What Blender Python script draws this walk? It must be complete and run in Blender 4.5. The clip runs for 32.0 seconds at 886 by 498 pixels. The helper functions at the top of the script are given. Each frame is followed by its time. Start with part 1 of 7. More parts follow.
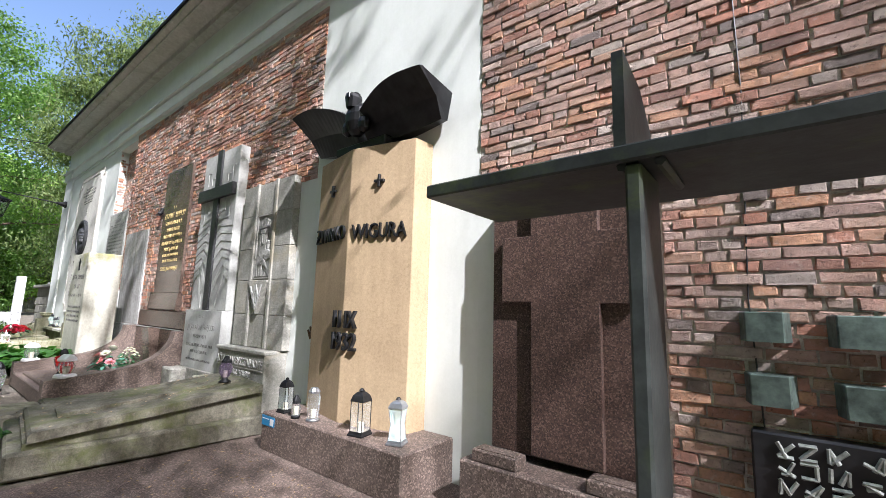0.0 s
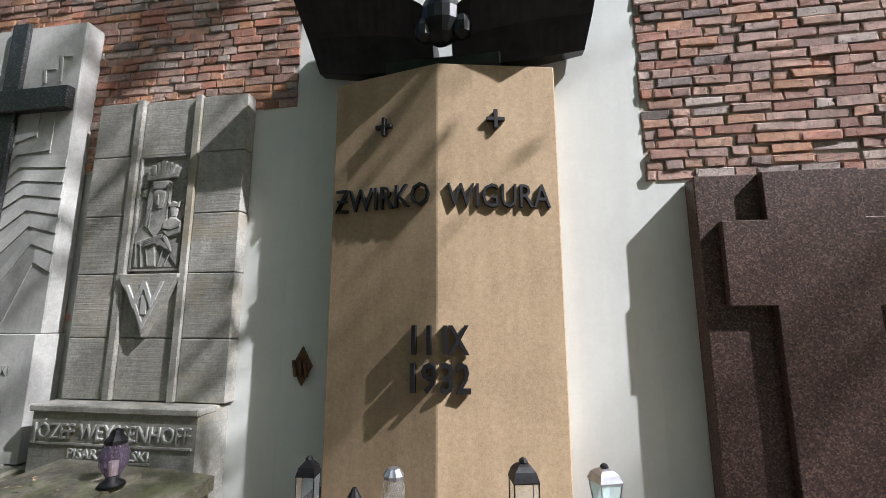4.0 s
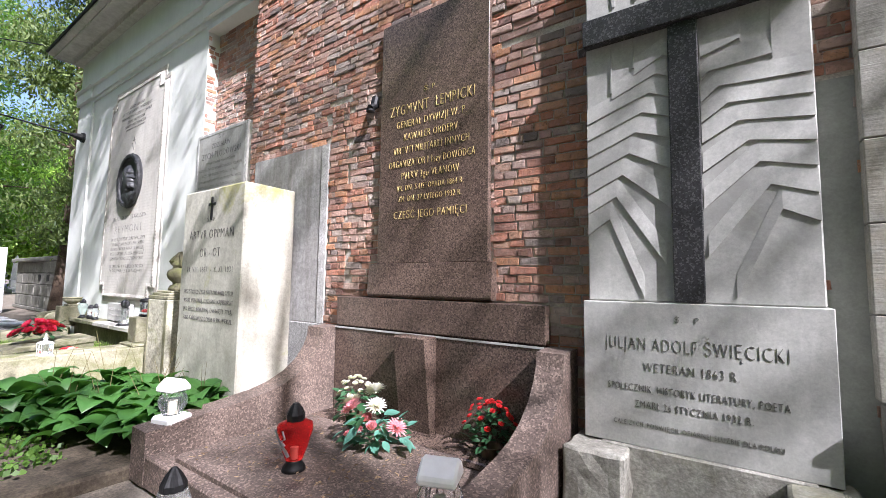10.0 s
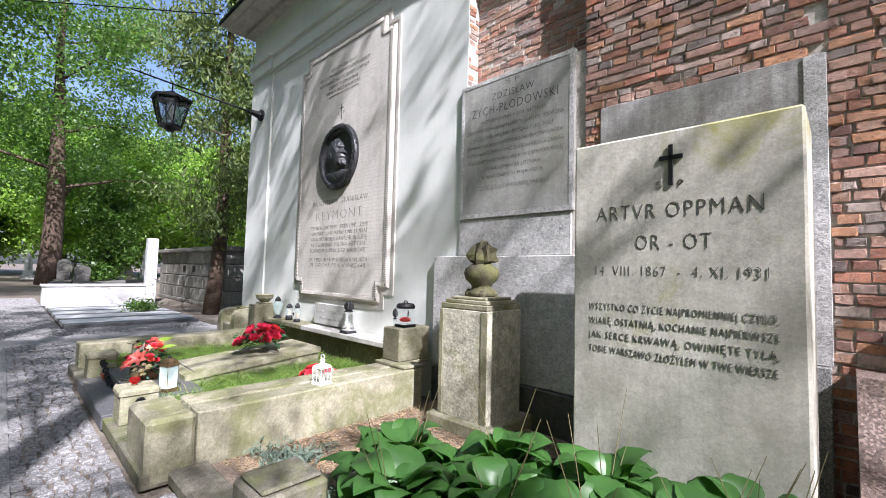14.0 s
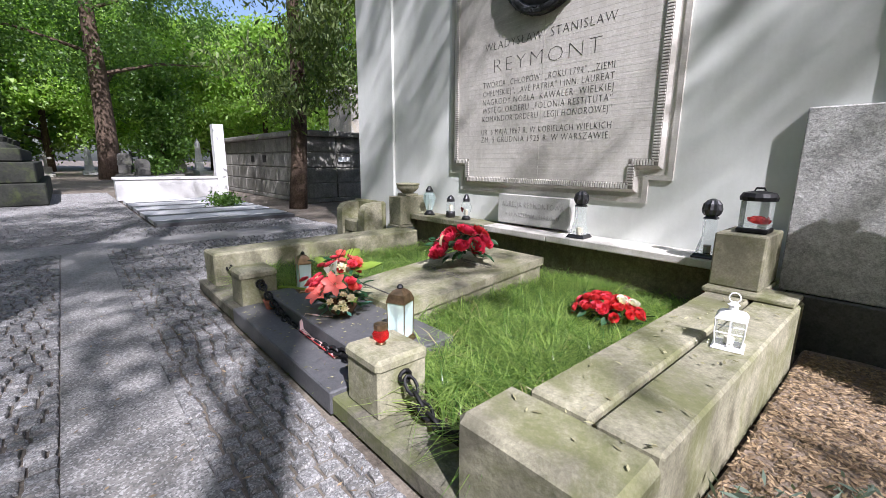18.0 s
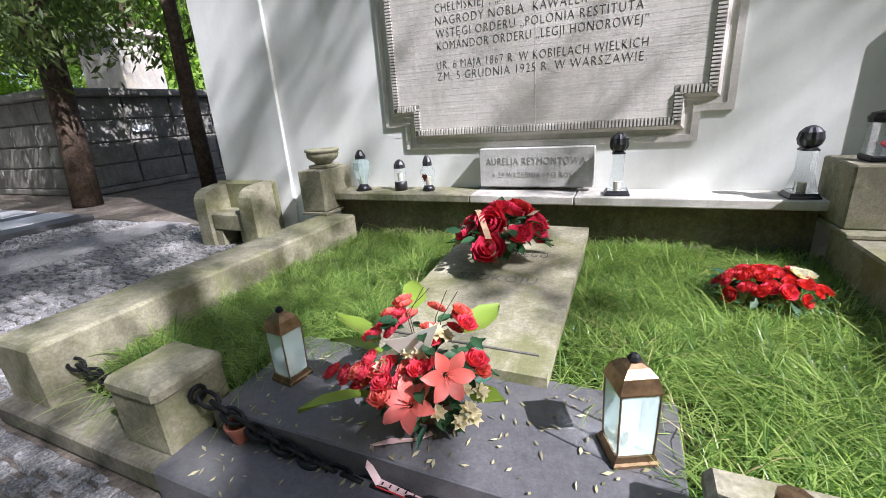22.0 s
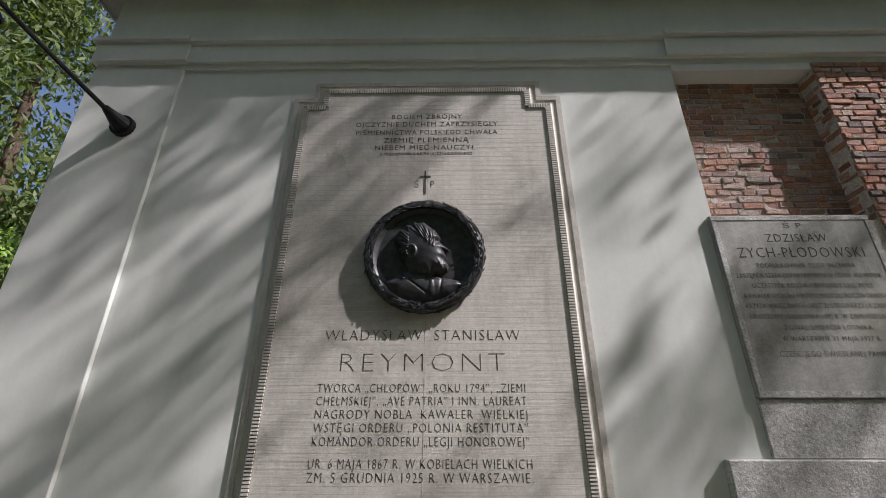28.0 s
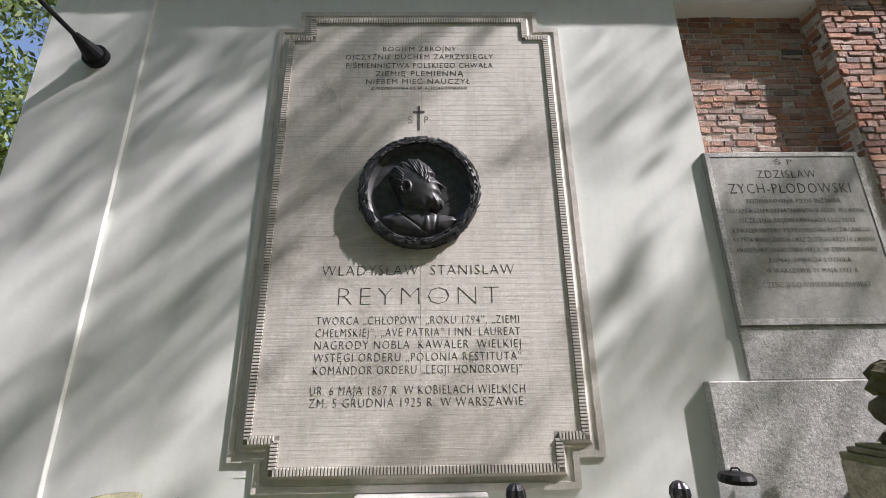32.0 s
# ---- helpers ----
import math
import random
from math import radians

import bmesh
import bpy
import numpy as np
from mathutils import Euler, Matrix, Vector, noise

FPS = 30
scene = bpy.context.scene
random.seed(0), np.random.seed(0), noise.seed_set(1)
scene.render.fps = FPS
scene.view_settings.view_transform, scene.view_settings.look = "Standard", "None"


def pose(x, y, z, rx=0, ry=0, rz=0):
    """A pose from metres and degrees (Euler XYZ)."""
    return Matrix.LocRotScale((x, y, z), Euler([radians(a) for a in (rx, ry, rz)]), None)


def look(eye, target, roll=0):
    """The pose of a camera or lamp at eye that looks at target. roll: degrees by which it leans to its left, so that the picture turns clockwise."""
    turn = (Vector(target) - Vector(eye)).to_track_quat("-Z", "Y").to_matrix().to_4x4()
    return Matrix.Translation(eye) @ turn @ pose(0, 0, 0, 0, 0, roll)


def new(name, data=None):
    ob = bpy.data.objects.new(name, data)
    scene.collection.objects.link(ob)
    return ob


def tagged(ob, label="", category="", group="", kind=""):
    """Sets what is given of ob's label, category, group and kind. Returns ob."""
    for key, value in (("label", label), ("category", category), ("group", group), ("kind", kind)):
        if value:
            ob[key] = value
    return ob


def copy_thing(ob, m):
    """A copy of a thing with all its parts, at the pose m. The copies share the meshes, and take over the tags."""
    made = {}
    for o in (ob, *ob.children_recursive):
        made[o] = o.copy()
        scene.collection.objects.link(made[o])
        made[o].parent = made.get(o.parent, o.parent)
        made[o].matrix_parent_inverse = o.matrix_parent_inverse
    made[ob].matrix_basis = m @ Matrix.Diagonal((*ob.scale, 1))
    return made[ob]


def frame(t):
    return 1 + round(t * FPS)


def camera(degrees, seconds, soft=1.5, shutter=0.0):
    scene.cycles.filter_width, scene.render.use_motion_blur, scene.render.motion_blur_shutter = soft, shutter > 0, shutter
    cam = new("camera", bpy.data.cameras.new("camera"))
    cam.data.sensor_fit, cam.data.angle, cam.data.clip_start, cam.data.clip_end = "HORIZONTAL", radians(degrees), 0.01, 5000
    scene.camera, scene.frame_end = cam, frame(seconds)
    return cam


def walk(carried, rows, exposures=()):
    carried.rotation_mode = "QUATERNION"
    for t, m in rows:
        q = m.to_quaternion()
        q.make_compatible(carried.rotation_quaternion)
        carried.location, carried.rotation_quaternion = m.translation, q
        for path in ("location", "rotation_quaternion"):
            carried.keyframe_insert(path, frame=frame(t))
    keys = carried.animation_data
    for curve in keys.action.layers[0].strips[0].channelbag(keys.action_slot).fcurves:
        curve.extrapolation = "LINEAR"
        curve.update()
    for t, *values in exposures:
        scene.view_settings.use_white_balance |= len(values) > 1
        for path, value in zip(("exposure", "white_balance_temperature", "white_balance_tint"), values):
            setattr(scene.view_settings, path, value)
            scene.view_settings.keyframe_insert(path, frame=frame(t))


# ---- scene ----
cam = camera(92.9, 32.0, 0.8)
# seconds, place, then yaw, pitch and roll in degrees
ROWS = [
    (0, -0.011, 0.007, 1.496, 38.51, 8.20, 1.56),
    (0.5, -0.449, 0.068, 1.523, 41.63, 8.13, 1.09),
    (1, -0.869, 0.088, 1.504, 41.90, 8.31, 1.02),
    (1.5, -1.254, 0.122, 1.518, 40.65, 8.52, 1.00),
    (2, -1.629, 0.199, 1.544, 34.71, 8.68, 1.65),
    (2.5, -1.963, 0.169, 1.544, 27.35, 9.38, 1.44),
    (3, -2.274, 0.201, 1.523, 21.72, 9.64, 0.73),
    (3.5, -2.547, 0.226, 1.503, 15.30, 9.56, 0.18),
    (5.5, -3.484, 0.212, 1.515, -9.46, 9.14, 0.17),
    (6, -3.753, 0.209, 1.544, -13.03, 12.58, -0.23),
    (6.5, -4.093, 0.263, 1.479, -0.98, 12.51, -2.35),
    (7, -4.338, 0.191, 1.446, 3.05, 9.30, -1.10),
    (7.5, -4.630, 0.155, 1.426, 10.86, 6.97, 0.12),
    (8, -4.950, 0.230, 1.434, 16.79, 6.00, -1.21),
    (8.5, -5.213, 0.215, 1.439, 21.31, 5.41, -0.50),
    (9, -5.552, 0.104, 1.474, 27.46, 4.78, 0.35),
    (9.5, -5.960, 0.065, 1.482, 33.13, 4.53, 0.91),
    (10, -6.360, -0.034, 1.491, 34.94, 4.57, 0.90),
    (10.5, -6.738, -0.163, 1.501, 36.40, 4.24, 0.91),
    (11, -7.191, -0.206, 1.521, 38.11, 3.83, -0.34),
    (11.5, -7.617, -0.296, 1.518, 39.37, 3.80, -0.38),
    (12, -8.013, -0.387, 1.509, 40.08, 3.57, 0.27),
    (12.5, -8.466, -0.391, 1.509, 41.00, 3.19, 0.15),
    (13, -8.902, -0.478, 1.501, 41.88, 3.33, 1.51),
    (13.5, -9.333, -0.523, 1.510, 42.53, 3.25, 1.63),
    (14, -9.828, -0.535, 1.545, 43.79, 3.20, 1.48),
    (14.5, -10.282, -0.579, 1.537, 44.46, 3.40, 1.90),
    (16.5, -11.832, -0.621, 1.433, 46.54, -3.30, 2.29),
    (17, -12.151, -0.616, 1.422, 47.37, -5.13, 2.50),
    (17.5, -12.418, -0.692, 1.395, 48.17, -8.59, 1.37),
    (18, -12.668, -0.718, 1.363, 48.31, -11.63, 0.53),
    (18.5, -12.964, -0.711, 1.354, 48.02, -13.55, -1.14),
    (19, -13.213, -0.743, 1.354, 45.54, -14.83, -1.68),
    (19.5, -13.459, -0.761, 1.338, 44.07, -15.74, -2.93),
    (20, -13.751, -0.701, 1.323, 43.26, -16.39, -4.49),
    (20.5, -13.980, -0.681, 1.314, 40.12, -17.35, -4.11),
    (21, -14.207, -0.691, 1.329, 35.15, -18.38, -4.34),
    (21.5, -14.421, -0.589, 1.328, 29.94, -18.51, -4.90),
    (22, -14.591, -0.493, 1.354, 24.54, -18.22, -3.98),
    (22.5, -14.758, -0.462, 1.373, 16.23, -17.08, -2.76),
    (23, -14.866, -0.454, 1.417, 11.67, -14.74, -2.49),
    (23.5, -14.919, -0.358, 1.496, 9.14, -10.52, -2.13),
    (24, -14.949, -0.294, 1.591, 6.99, -5.70, -2.14),
    (24.5, -14.976, -0.319, 1.675, 4.92, -1.55, -1.87),
    (25, -14.995, -0.336, 1.746, 3.46, 1.80, -1.19),
    (25.5, -15.001, -0.342, 1.771, 2.47, 6.21, -0.49),
    (26, -15.014, -0.347, 1.792, 2.06, 10.50, 0.21),
    (26.5, -15.034, -0.341, 1.834, 1.61, 14.54, 0.60),
    (28.5, -15.115, -0.343, 1.949, 0.29, 25.21, -0.47),
    (29, -15.130, -0.346, 1.968, -0.60, 27.28, -1.15),
    (29.5, -15.134, -0.338, 1.967, -1.59, 28.59, -1.89),
    (30, -15.148, -0.319, 1.930, -2.13, 29.07, -2.17),
    (30.5, -15.143, -0.316, 1.896, -1.94, 25.34, -2.05),
    (31, -15.136, -0.310, 1.854, -1.51, 22.04, -1.66),
    (31.5, -15.146, -0.302, 1.815, -1.16, 19.68, -1.17),
    (32, -15.155, -0.291, 1.776, -0.81, 16.98, -0.77),
]
WARM = 5750
EXPOSURES = [(t, stops + 0.05, WARM if t < 25 else WARM + 350, 16 if t < 9 else 21) for t, stops in ((0, 1.42), (1, 1.10), (3, 0.95), (6, 1.16), (7, 1.34), (8, 1.68), (9, 1.66), (11, 1.52), (13, 1.42), (16.5, 0.97), (21, 1.0), (23, 1.28), (25, 0.88), (26, 1.01), (28.5, 0.26), (30, 0.1), (32, 1.0))]
walk(cam, [(t, pose(x, y, z, 0, 0, yaw) @ pose(0, 0, 0, 90 + pitch) @ pose(0, 0, 0, 0, 0, roll))
           for t, x, y, z, yaw, pitch, roll in ROWS], EXPOSURES)

# ---- daylight: a clear sky and a sun that rakes along the wall ----
SUN_WAY = Vector((-0.68, 0.24, -0.69)).normalized()
world = bpy.data.worlds.new("sky")
scene.world = world
world.use_nodes = True
sky = world.node_tree.nodes.new("ShaderNodeTexSky")
sky.sky_type, sky.sun_disc, sky.dust_density, sky.ozone_density = "NISHITA", False, 3.0, 0.6
sky.sun_elevation = math.asin(-SUN_WAY.z)
sky.sun_rotation = math.atan2(-SUN_WAY.x, -SUN_WAY.y)
world.node_tree.links.new(sky.outputs[0], world.node_tree.nodes["Background"].inputs[0])
world.node_tree.nodes["Background"].inputs[1].default_value = 0.098
sun_lamp = bpy.data.lights.new("sun", "SUN")
sun_lamp.energy, sun_lamp.angle, sun_lamp.color = 5.0, radians(0.53), (1.0, 0.95, 0.87)
sun = new("sun", sun_lamp)
sun.matrix_world = look((0, 0, 30), Vector((0, 0, 30)) + SUN_WAY)

# ---- materials ----
def blank(name):
    m = bpy.data.materials.new(name)
    m.use_nodes = True
    return m, m.node_tree, m.node_tree.nodes["Principled BSDF"]


def node(nt, kind, **values):
    n = nt.nodes.new(kind)
    for key, value in values.items():
        n.inputs[key.replace("_", " ")].default_value = value
    return n


def noise_tex(nt, coord, scale, detail=4.0, rough=0.55, distort=0.0):
    n = node(nt, "ShaderNodeTexNoise", Scale=scale, Detail=detail, Roughness=rough, Distortion=distort)
    nt.links.new(coord, n.inputs["Vector"])
    return n.outputs["Fac"]


def ramp(nt, fac, low, high, c0=(0, 0, 0), c1=(1, 1, 1)):
    r = nt.nodes.new("ShaderNodeValToRGB")
    r.color_ramp.elements[0].position, r.color_ramp.elements[1].position = low, high
    r.color_ramp.elements[0].color, r.color_ramp.elements[1].color = (*c0, 1), (*c1, 1)
    nt.links.new(fac, r.inputs[0])
    return r.outputs["Color"]


def mixed(nt, fac, a, b, mode="MIX"):
    n = nt.nodes.new("ShaderNodeMix")
    n.data_type, n.blend_type = "RGBA", mode
    for socket, value in ((n.inputs[0], fac), (n.inputs[6], a), (n.inputs[7], b)):
        if isinstance(value, (int, float)):
            socket.default_value = value
        elif isinstance(value, tuple):
            socket.default_value = (*value, 1)
        else:
            nt.links.new(value, socket)
    return n.outputs[2]


def placed(nt, stretch=(1, 1, 1)):
    """World-size coordinates that differ from thing to thing."""
    t = nt.nodes.new("ShaderNodeTexCoord")
    info = nt.nodes.new("ShaderNodeObjectInfo")
    add = nt.nodes.new("ShaderNodeVectorMath")
    add.operation = "MULTIPLY_ADD"
    add.inputs[1].default_value = stretch
    nt.links.new(t.outputs["Object"], add.inputs[0])
    spread = nt.nodes.new("ShaderNodeMath")
    spread.operation = "MULTIPLY"
    spread.inputs[1].default_value = 37.0
    nt.links.new(info.outputs["Random"], spread.inputs[0])
    nt.links.new(spread.outputs[0], add.inputs[2])
    return add.outputs[0]


def stone(name, light, dark, scale=3.0, grain=60.0, grain_amount=0.25, rough=0.85, bump=0.25, specks=None, moss=None,
          moss_low=0.55, streaks=0.0, stain=None, spec=0.3, tooled=0.0, moss_top=None):
    """Weathered stone, plaster or concrete: cloudy tone, fine grain, and if wanted specks, moss, streaks, stains."""
    m, nt, bsdf = blank(name)
    at = placed(nt)
    cloud = ramp(nt, noise_tex(nt, at, scale, 6, 0.6, 0.4), 0.3, 0.7)
    colour = mixed(nt, cloud, dark, light)
    fine = noise_tex(nt, at, grain, 3, 0.7)
    colour = mixed(nt, grain_amount, colour, ramp(nt, fine, 0.3, 0.7, (0.12, 0.12, 0.12), (0.95, 0.95, 0.95)), "OVERLAY")
    mid = noise_tex(nt, at, 0.3 * grain, 6, 0.75, 0.3)
    colour = mixed(nt, min(0.6, 1.6 * grain_amount), colour, ramp(nt, mid, 0.34, 0.66, (0.22, 0.22, 0.22), (0.82, 0.82, 0.82)), "OVERLAY")
    if streaks:
        lines = noise_tex(nt, placed(nt, (9, 9, 0.7)), 1.2, 5, 0.65)
        shade = mixed(nt, streaks, (1, 1, 1), ramp(nt, lines, 0.35, 0.6, (0.45, 0.43, 0.38), (1, 1, 1)))
        colour = mixed(nt, 1.0, colour, shade, "MULTIPLY")
    if stain:
        patch = ramp(nt, noise_tex(nt, at, scale * 0.45, 7, 0.7, 0.8), 0.52, 0.66)
        colour = mixed(nt, patch, colour, mixed(nt, 0.6, colour, stain))
    if moss:
        spread = noise_tex(nt, at, 2.3, 8, 0.72, 0.5)
        if moss_top:  # thicker towards the block's rain-washed top
            height = nt.nodes.new("ShaderNodeSeparateXYZ")
            nt.links.new(nt.nodes.new("ShaderNodeTexCoord").outputs["Object"], height.inputs[0])
            rise = nt.nodes.new("ShaderNodeMapRange")
            rise.inputs["From Min"].default_value, rise.inputs["From Max"].default_value, rise.inputs["To Max"].default_value = moss_top[0], moss_top[1], 0.25
            nt.links.new(height.outputs["Z"], rise.inputs["Value"])
            both = nt.nodes.new("ShaderNodeMath")
            nt.links.new(spread, both.inputs[0])
            nt.links.new(rise.outputs[0], both.inputs[1])
            spread = both.outputs[0]
        patch = ramp(nt, spread, moss_low, moss_low + 0.16)
        colour = mixed(nt, patch, colour, mixed(nt, 0.75, colour, moss))
    if specks:
        cell = node(nt, "ShaderNodeTexVoronoi", Scale=specks[2])
        nt.links.new(at, cell.inputs["Vector"])
        tone = nt.nodes.new("ShaderNodeSeparateColor")
        nt.links.new(cell.outputs["Color"], tone.inputs[0])
        colour = mixed(nt, ramp(nt, tone.outputs[0], 0.70, 0.78), colour, mixed(nt, 0.75, colour, specks[0]))
        colour = mixed(nt, ramp(nt, tone.outputs[1], 0.72, 0.8), colour, mixed(nt, 0.75, colour, specks[1]))
    nt.links.new(colour, bsdf.inputs["Base Color"])
    bsdf.inputs["Roughness"].default_value = rough
    bsdf.inputs["Specular IOR Level"].default_value = spec
    if bump:
        b = node(nt, "ShaderNodeBump", Strength=bump, Distance=0.01)
        height = mixed(nt, 0.5, fine, noise_tex(nt, at, grain * 0.22, 5, 0.65))
        if tooled:
            height = mixed(nt, tooled, height, noise_tex(nt, placed(nt, (3, 3, 85)), 1.0, 3, 0.6))
        nt.links.new(height, b.inputs["Height"])
        nt.links.new(b.outputs[0], bsdf.inputs["Normal"])
    return m


def brick_stuff(name, per_island, grey=0.0):
    """Old red brick in mixed tones, each brick its own; sooty, pitted and chipped."""
    m, nt, bsdf = blank(name)
    if per_island:
        pick = nt.nodes.new("ShaderNodeNewGeometry").outputs["Random Per Island"]
    else:
        pick = nt.nodes.new("ShaderNodeObjectInfo").outputs["Random"]
    r = nt.nodes.new("ShaderNodeValToRGB")
    tones = [(0.0, (0.22, 0.125, 0.10)), (0.16, (0.54, 0.23, 0.14)), (0.32, (0.36, 0.235, 0.19)), (0.48, (0.60, 0.30, 0.155)),
             (0.62, (0.42, 0.31, 0.265)), (0.76, (0.53, 0.32, 0.245)), (0.9, (0.54, 0.45, 0.385)), (1.0, (0.15, 0.115, 0.105))]
    while len(r.color_ramp.elements) < len(tones):
        r.color_ramp.elements.new(0.5)
    for e, (p, c) in zip(r.color_ramp.elements, tones):
        mean = 1.05 * sum(c) / 3
        e.position, e.color = p, (*(1.1 * (v + grey * (mean * t - v)) for v, t in zip(c, (1.12, 0.97, 0.93))), 1)
    nt.links.new(pick, r.inputs[0])
    geo = nt.nodes.new("ShaderNodeNewGeometry").outputs["Position"]
    soot = ramp(nt, noise_tex(nt, geo, 14, 7, 0.7, 0.6), 0.4, 0.68)
    colour = mixed(nt, soot, r.outputs["Color"], mixed(nt, 0.46, r.outputs["Color"], (0.10, 0.083, 0.074)))
    pale = ramp(nt, noise_tex(nt, geo, 26, 6, 0.7), 0.55, 0.72)
    colour = mixed(nt, pale, colour, mixed(nt, 0.6, colour, (0.58, 0.50, 0.44)))
    pits = noise_tex(nt, geo, 46, 6, 0.7, 0.8)
    colour = mixed(nt, ramp(nt, pits, 0.585, 0.66), colour, mixed(nt, 0.66, colour, (0.05, 0.042, 0.038)))
    nt.links.new(colour, bsdf.inputs["Base Color"])
    bsdf.inputs["Roughness"].default_value = 0.9
    b = node(nt, "ShaderNodeBump", Strength=1.0, Distance=0.022)
    rough_face = mixed(nt, ramp(nt, pits, 0.56, 0.70), noise_tex(nt, geo, 38, 9, 0.78), (0, 0, 0))
    nt.links.new(rough_face, b.inputs["Height"])
    nt.links.new(b.outputs[0], bsdf.inputs["Normal"])
    return m


def plain(name, colour, rough=0.5, metal=0.0, vary=0.25, scale=20.0, bump=0.0):
    """Paint, metal, wax or petals with a little wear."""
    m, nt, bsdf = blank(name)
    at = placed(nt)
    tone = ramp(nt, noise_tex(nt, at, scale, 5, 0.6), 0.3, 0.7, tuple(c * (1 - vary) for c in colour), tuple(min(1, c * (1 + vary)) for c in colour))
    nt.links.new(tone, bsdf.inputs["Base Color"])
    bsdf.inputs["Roughness"].default_value, bsdf.inputs["Metallic"].default_value = rough, metal
    if bump:
        b = node(nt, "ShaderNodeBump", Strength=bump, Distance=0.005)
        nt.links.new(noise_tex(nt, at, scale * 3, 4), b.inputs["Height"])
        nt.links.new(b.outputs[0], bsdf.inputs["Normal"])
    return m


def glass_stuff(name, colour=(0.9, 0.95, 0.95), rough=0.08, clear=0.92):
    m, nt, bsdf = blank(name)
    bsdf.inputs["Base Color"].default_value = (*colour, 1)
    bsdf.inputs["Transmission Weight"].default_value = clear
    bsdf.inputs["Roughness"].default_value, bsdf.inputs["IOR"].default_value = rough, 1.1
    return m


def leafy(name, dark, light, gloss=0.45, through_light=0.35):
    """Leaves: each a little different, light shining through."""
    m, nt, bsdf = blank(name)
    pick = nt.nodes.new("ShaderNodeNewGeometry").outputs["Random Per Island"]
    colour = ramp(nt, pick, 0.0, 1.0, dark, light)
    nt.links.new(colour, bsdf.inputs["Base Color"])
    bsdf.inputs["Roughness"].default_value = gloss
    glow = nt.nodes.new("ShaderNodeBsdfTranslucent")
    nt.links.new(mixed(nt, 1.0, colour, (1.5, 1.6, 0.7), "MULTIPLY"), glow.inputs["Color"])
    both = nt.nodes.new("ShaderNodeMixShader")
    both.inputs[0].default_value = through_light
    nt.links.new(bsdf.outputs[0], both.inputs[1])
    nt.links.new(glow.outputs[0], both.inputs[2])
    nt.links.new(both.outputs[0], nt.nodes["Material Output"].inputs["Surface"])
    return m


PLASTER = stone("white_plaster", (0.72, 0.74, 0.70), (0.64, 0.66, 0.62), 1.2, 40, 0.05, 0.85, 0.06, streaks=0.06)
DIRTY_PLASTER = stone("grimy_plaster", (0.58, 0.57, 0.51), (0.47, 0.46, 0.40), 1.5, 45, 0.1, 0.88, 0.1, streaks=0.25, stain=(0.30, 0.28, 0.22))
GREY_PLASTER = stone("grey_plaster", (0.36, 0.37, 0.34), (0.28, 0.29, 0.27), 3, 60, 0.1, 0.9, 0.15)
MORTAR = stone("mortar", (0.62, 0.58, 0.52), (0.42, 0.385, 0.345), 5, 90, 0.3, 0.95, 0.5)
BRICK_ONE = brick_stuff("brick_single", False)
BRICK_MANY = brick_stuff("brick_joined", True)
BRICK_GREY = brick_stuff("brick_weathered", True, 0.14)
TAN_STONE = stone("ochre_sandstone", (0.41, 0.305, 0.188), (0.33, 0.242, 0.147), 1.8, 130, 0.15, 0.85, 0.15, streaks=0.2)
RED_GRANITE = stone("red_granite", (0.082, 0.050, 0.040), (0.060, 0.037, 0.031), 3, 180, 0.3, 0.42, 0.05, specks=((0.17, 0.115, 0.09), (0.025, 0.018, 0.017), 120), spec=0.35)
BROWN_GRANITE = stone("polished_brown_granite", (0.120, 0.085, 0.067), (0.088, 0.062, 0.050), 3, 180, 0.3, 0.24, 0.03, specks=((0.195, 0.14, 0.112), (0.036, 0.027, 0.023), 110), spec=0.5)
PINK_GRANITE = stone("pink_granite", (0.15, 0.112, 0.094), (0.095, 0.071, 0.060), 3, 160, 0.3, 0.6, 0.12, specks=((0.28, 0.215, 0.18), (0.055, 0.042, 0.036), 100), stain=(0.085, 0.07, 0.06))
GREY_STONE = stone("grey_sandstone", (0.36, 0.35, 0.31), (0.265, 0.258, 0.228), 2.6, 90, 0.22, 0.9, 0.4, streaks=0.22, stain=(0.30, 0.255, 0.165), tooled=0.7)
HEWN_STONE = stone("hewn_sandstone", (0.36, 0.35, 0.31), (0.235, 0.225, 0.195), 3.2, 60, 0.3, 0.9, 0.6, streaks=0.3, stain=(0.26, 0.25, 0.15))
PALE_STONE = stone("pale_marble", (0.50, 0.50, 0.47), (0.38, 0.38, 0.36), 2.2, 70, 0.12, 0.75, 0.1, streaks=0.18, stain=(0.28, 0.28, 0.26))
PLATE_STONE = stone("grey_limestone", (0.42, 0.42, 0.395), (0.32, 0.32, 0.29), 2.2, 70, 0.15, 0.75, 0.12, streaks=0.25, stain=(0.25, 0.245, 0.19))
PANEL_STONE = stone("grooved_limestone", (0.65, 0.62, 0.565), (0.55, 0.525, 0.48), 2.0, 80, 0.12, 0.85, 0.25, streaks=0.2, stain=(0.25, 0.235, 0.2), tooled=0.6)
MOSSY_STONE = stone("mossy_sandstone", (0.33, 0.31, 0.225), (0.215, 0.205, 0.14), 2.4, 80, 0.25, 0.92, 0.35, moss=(0.125, 0.135, 0.045), moss_low=0.45, stain=(0.13, 0.12, 0.085))
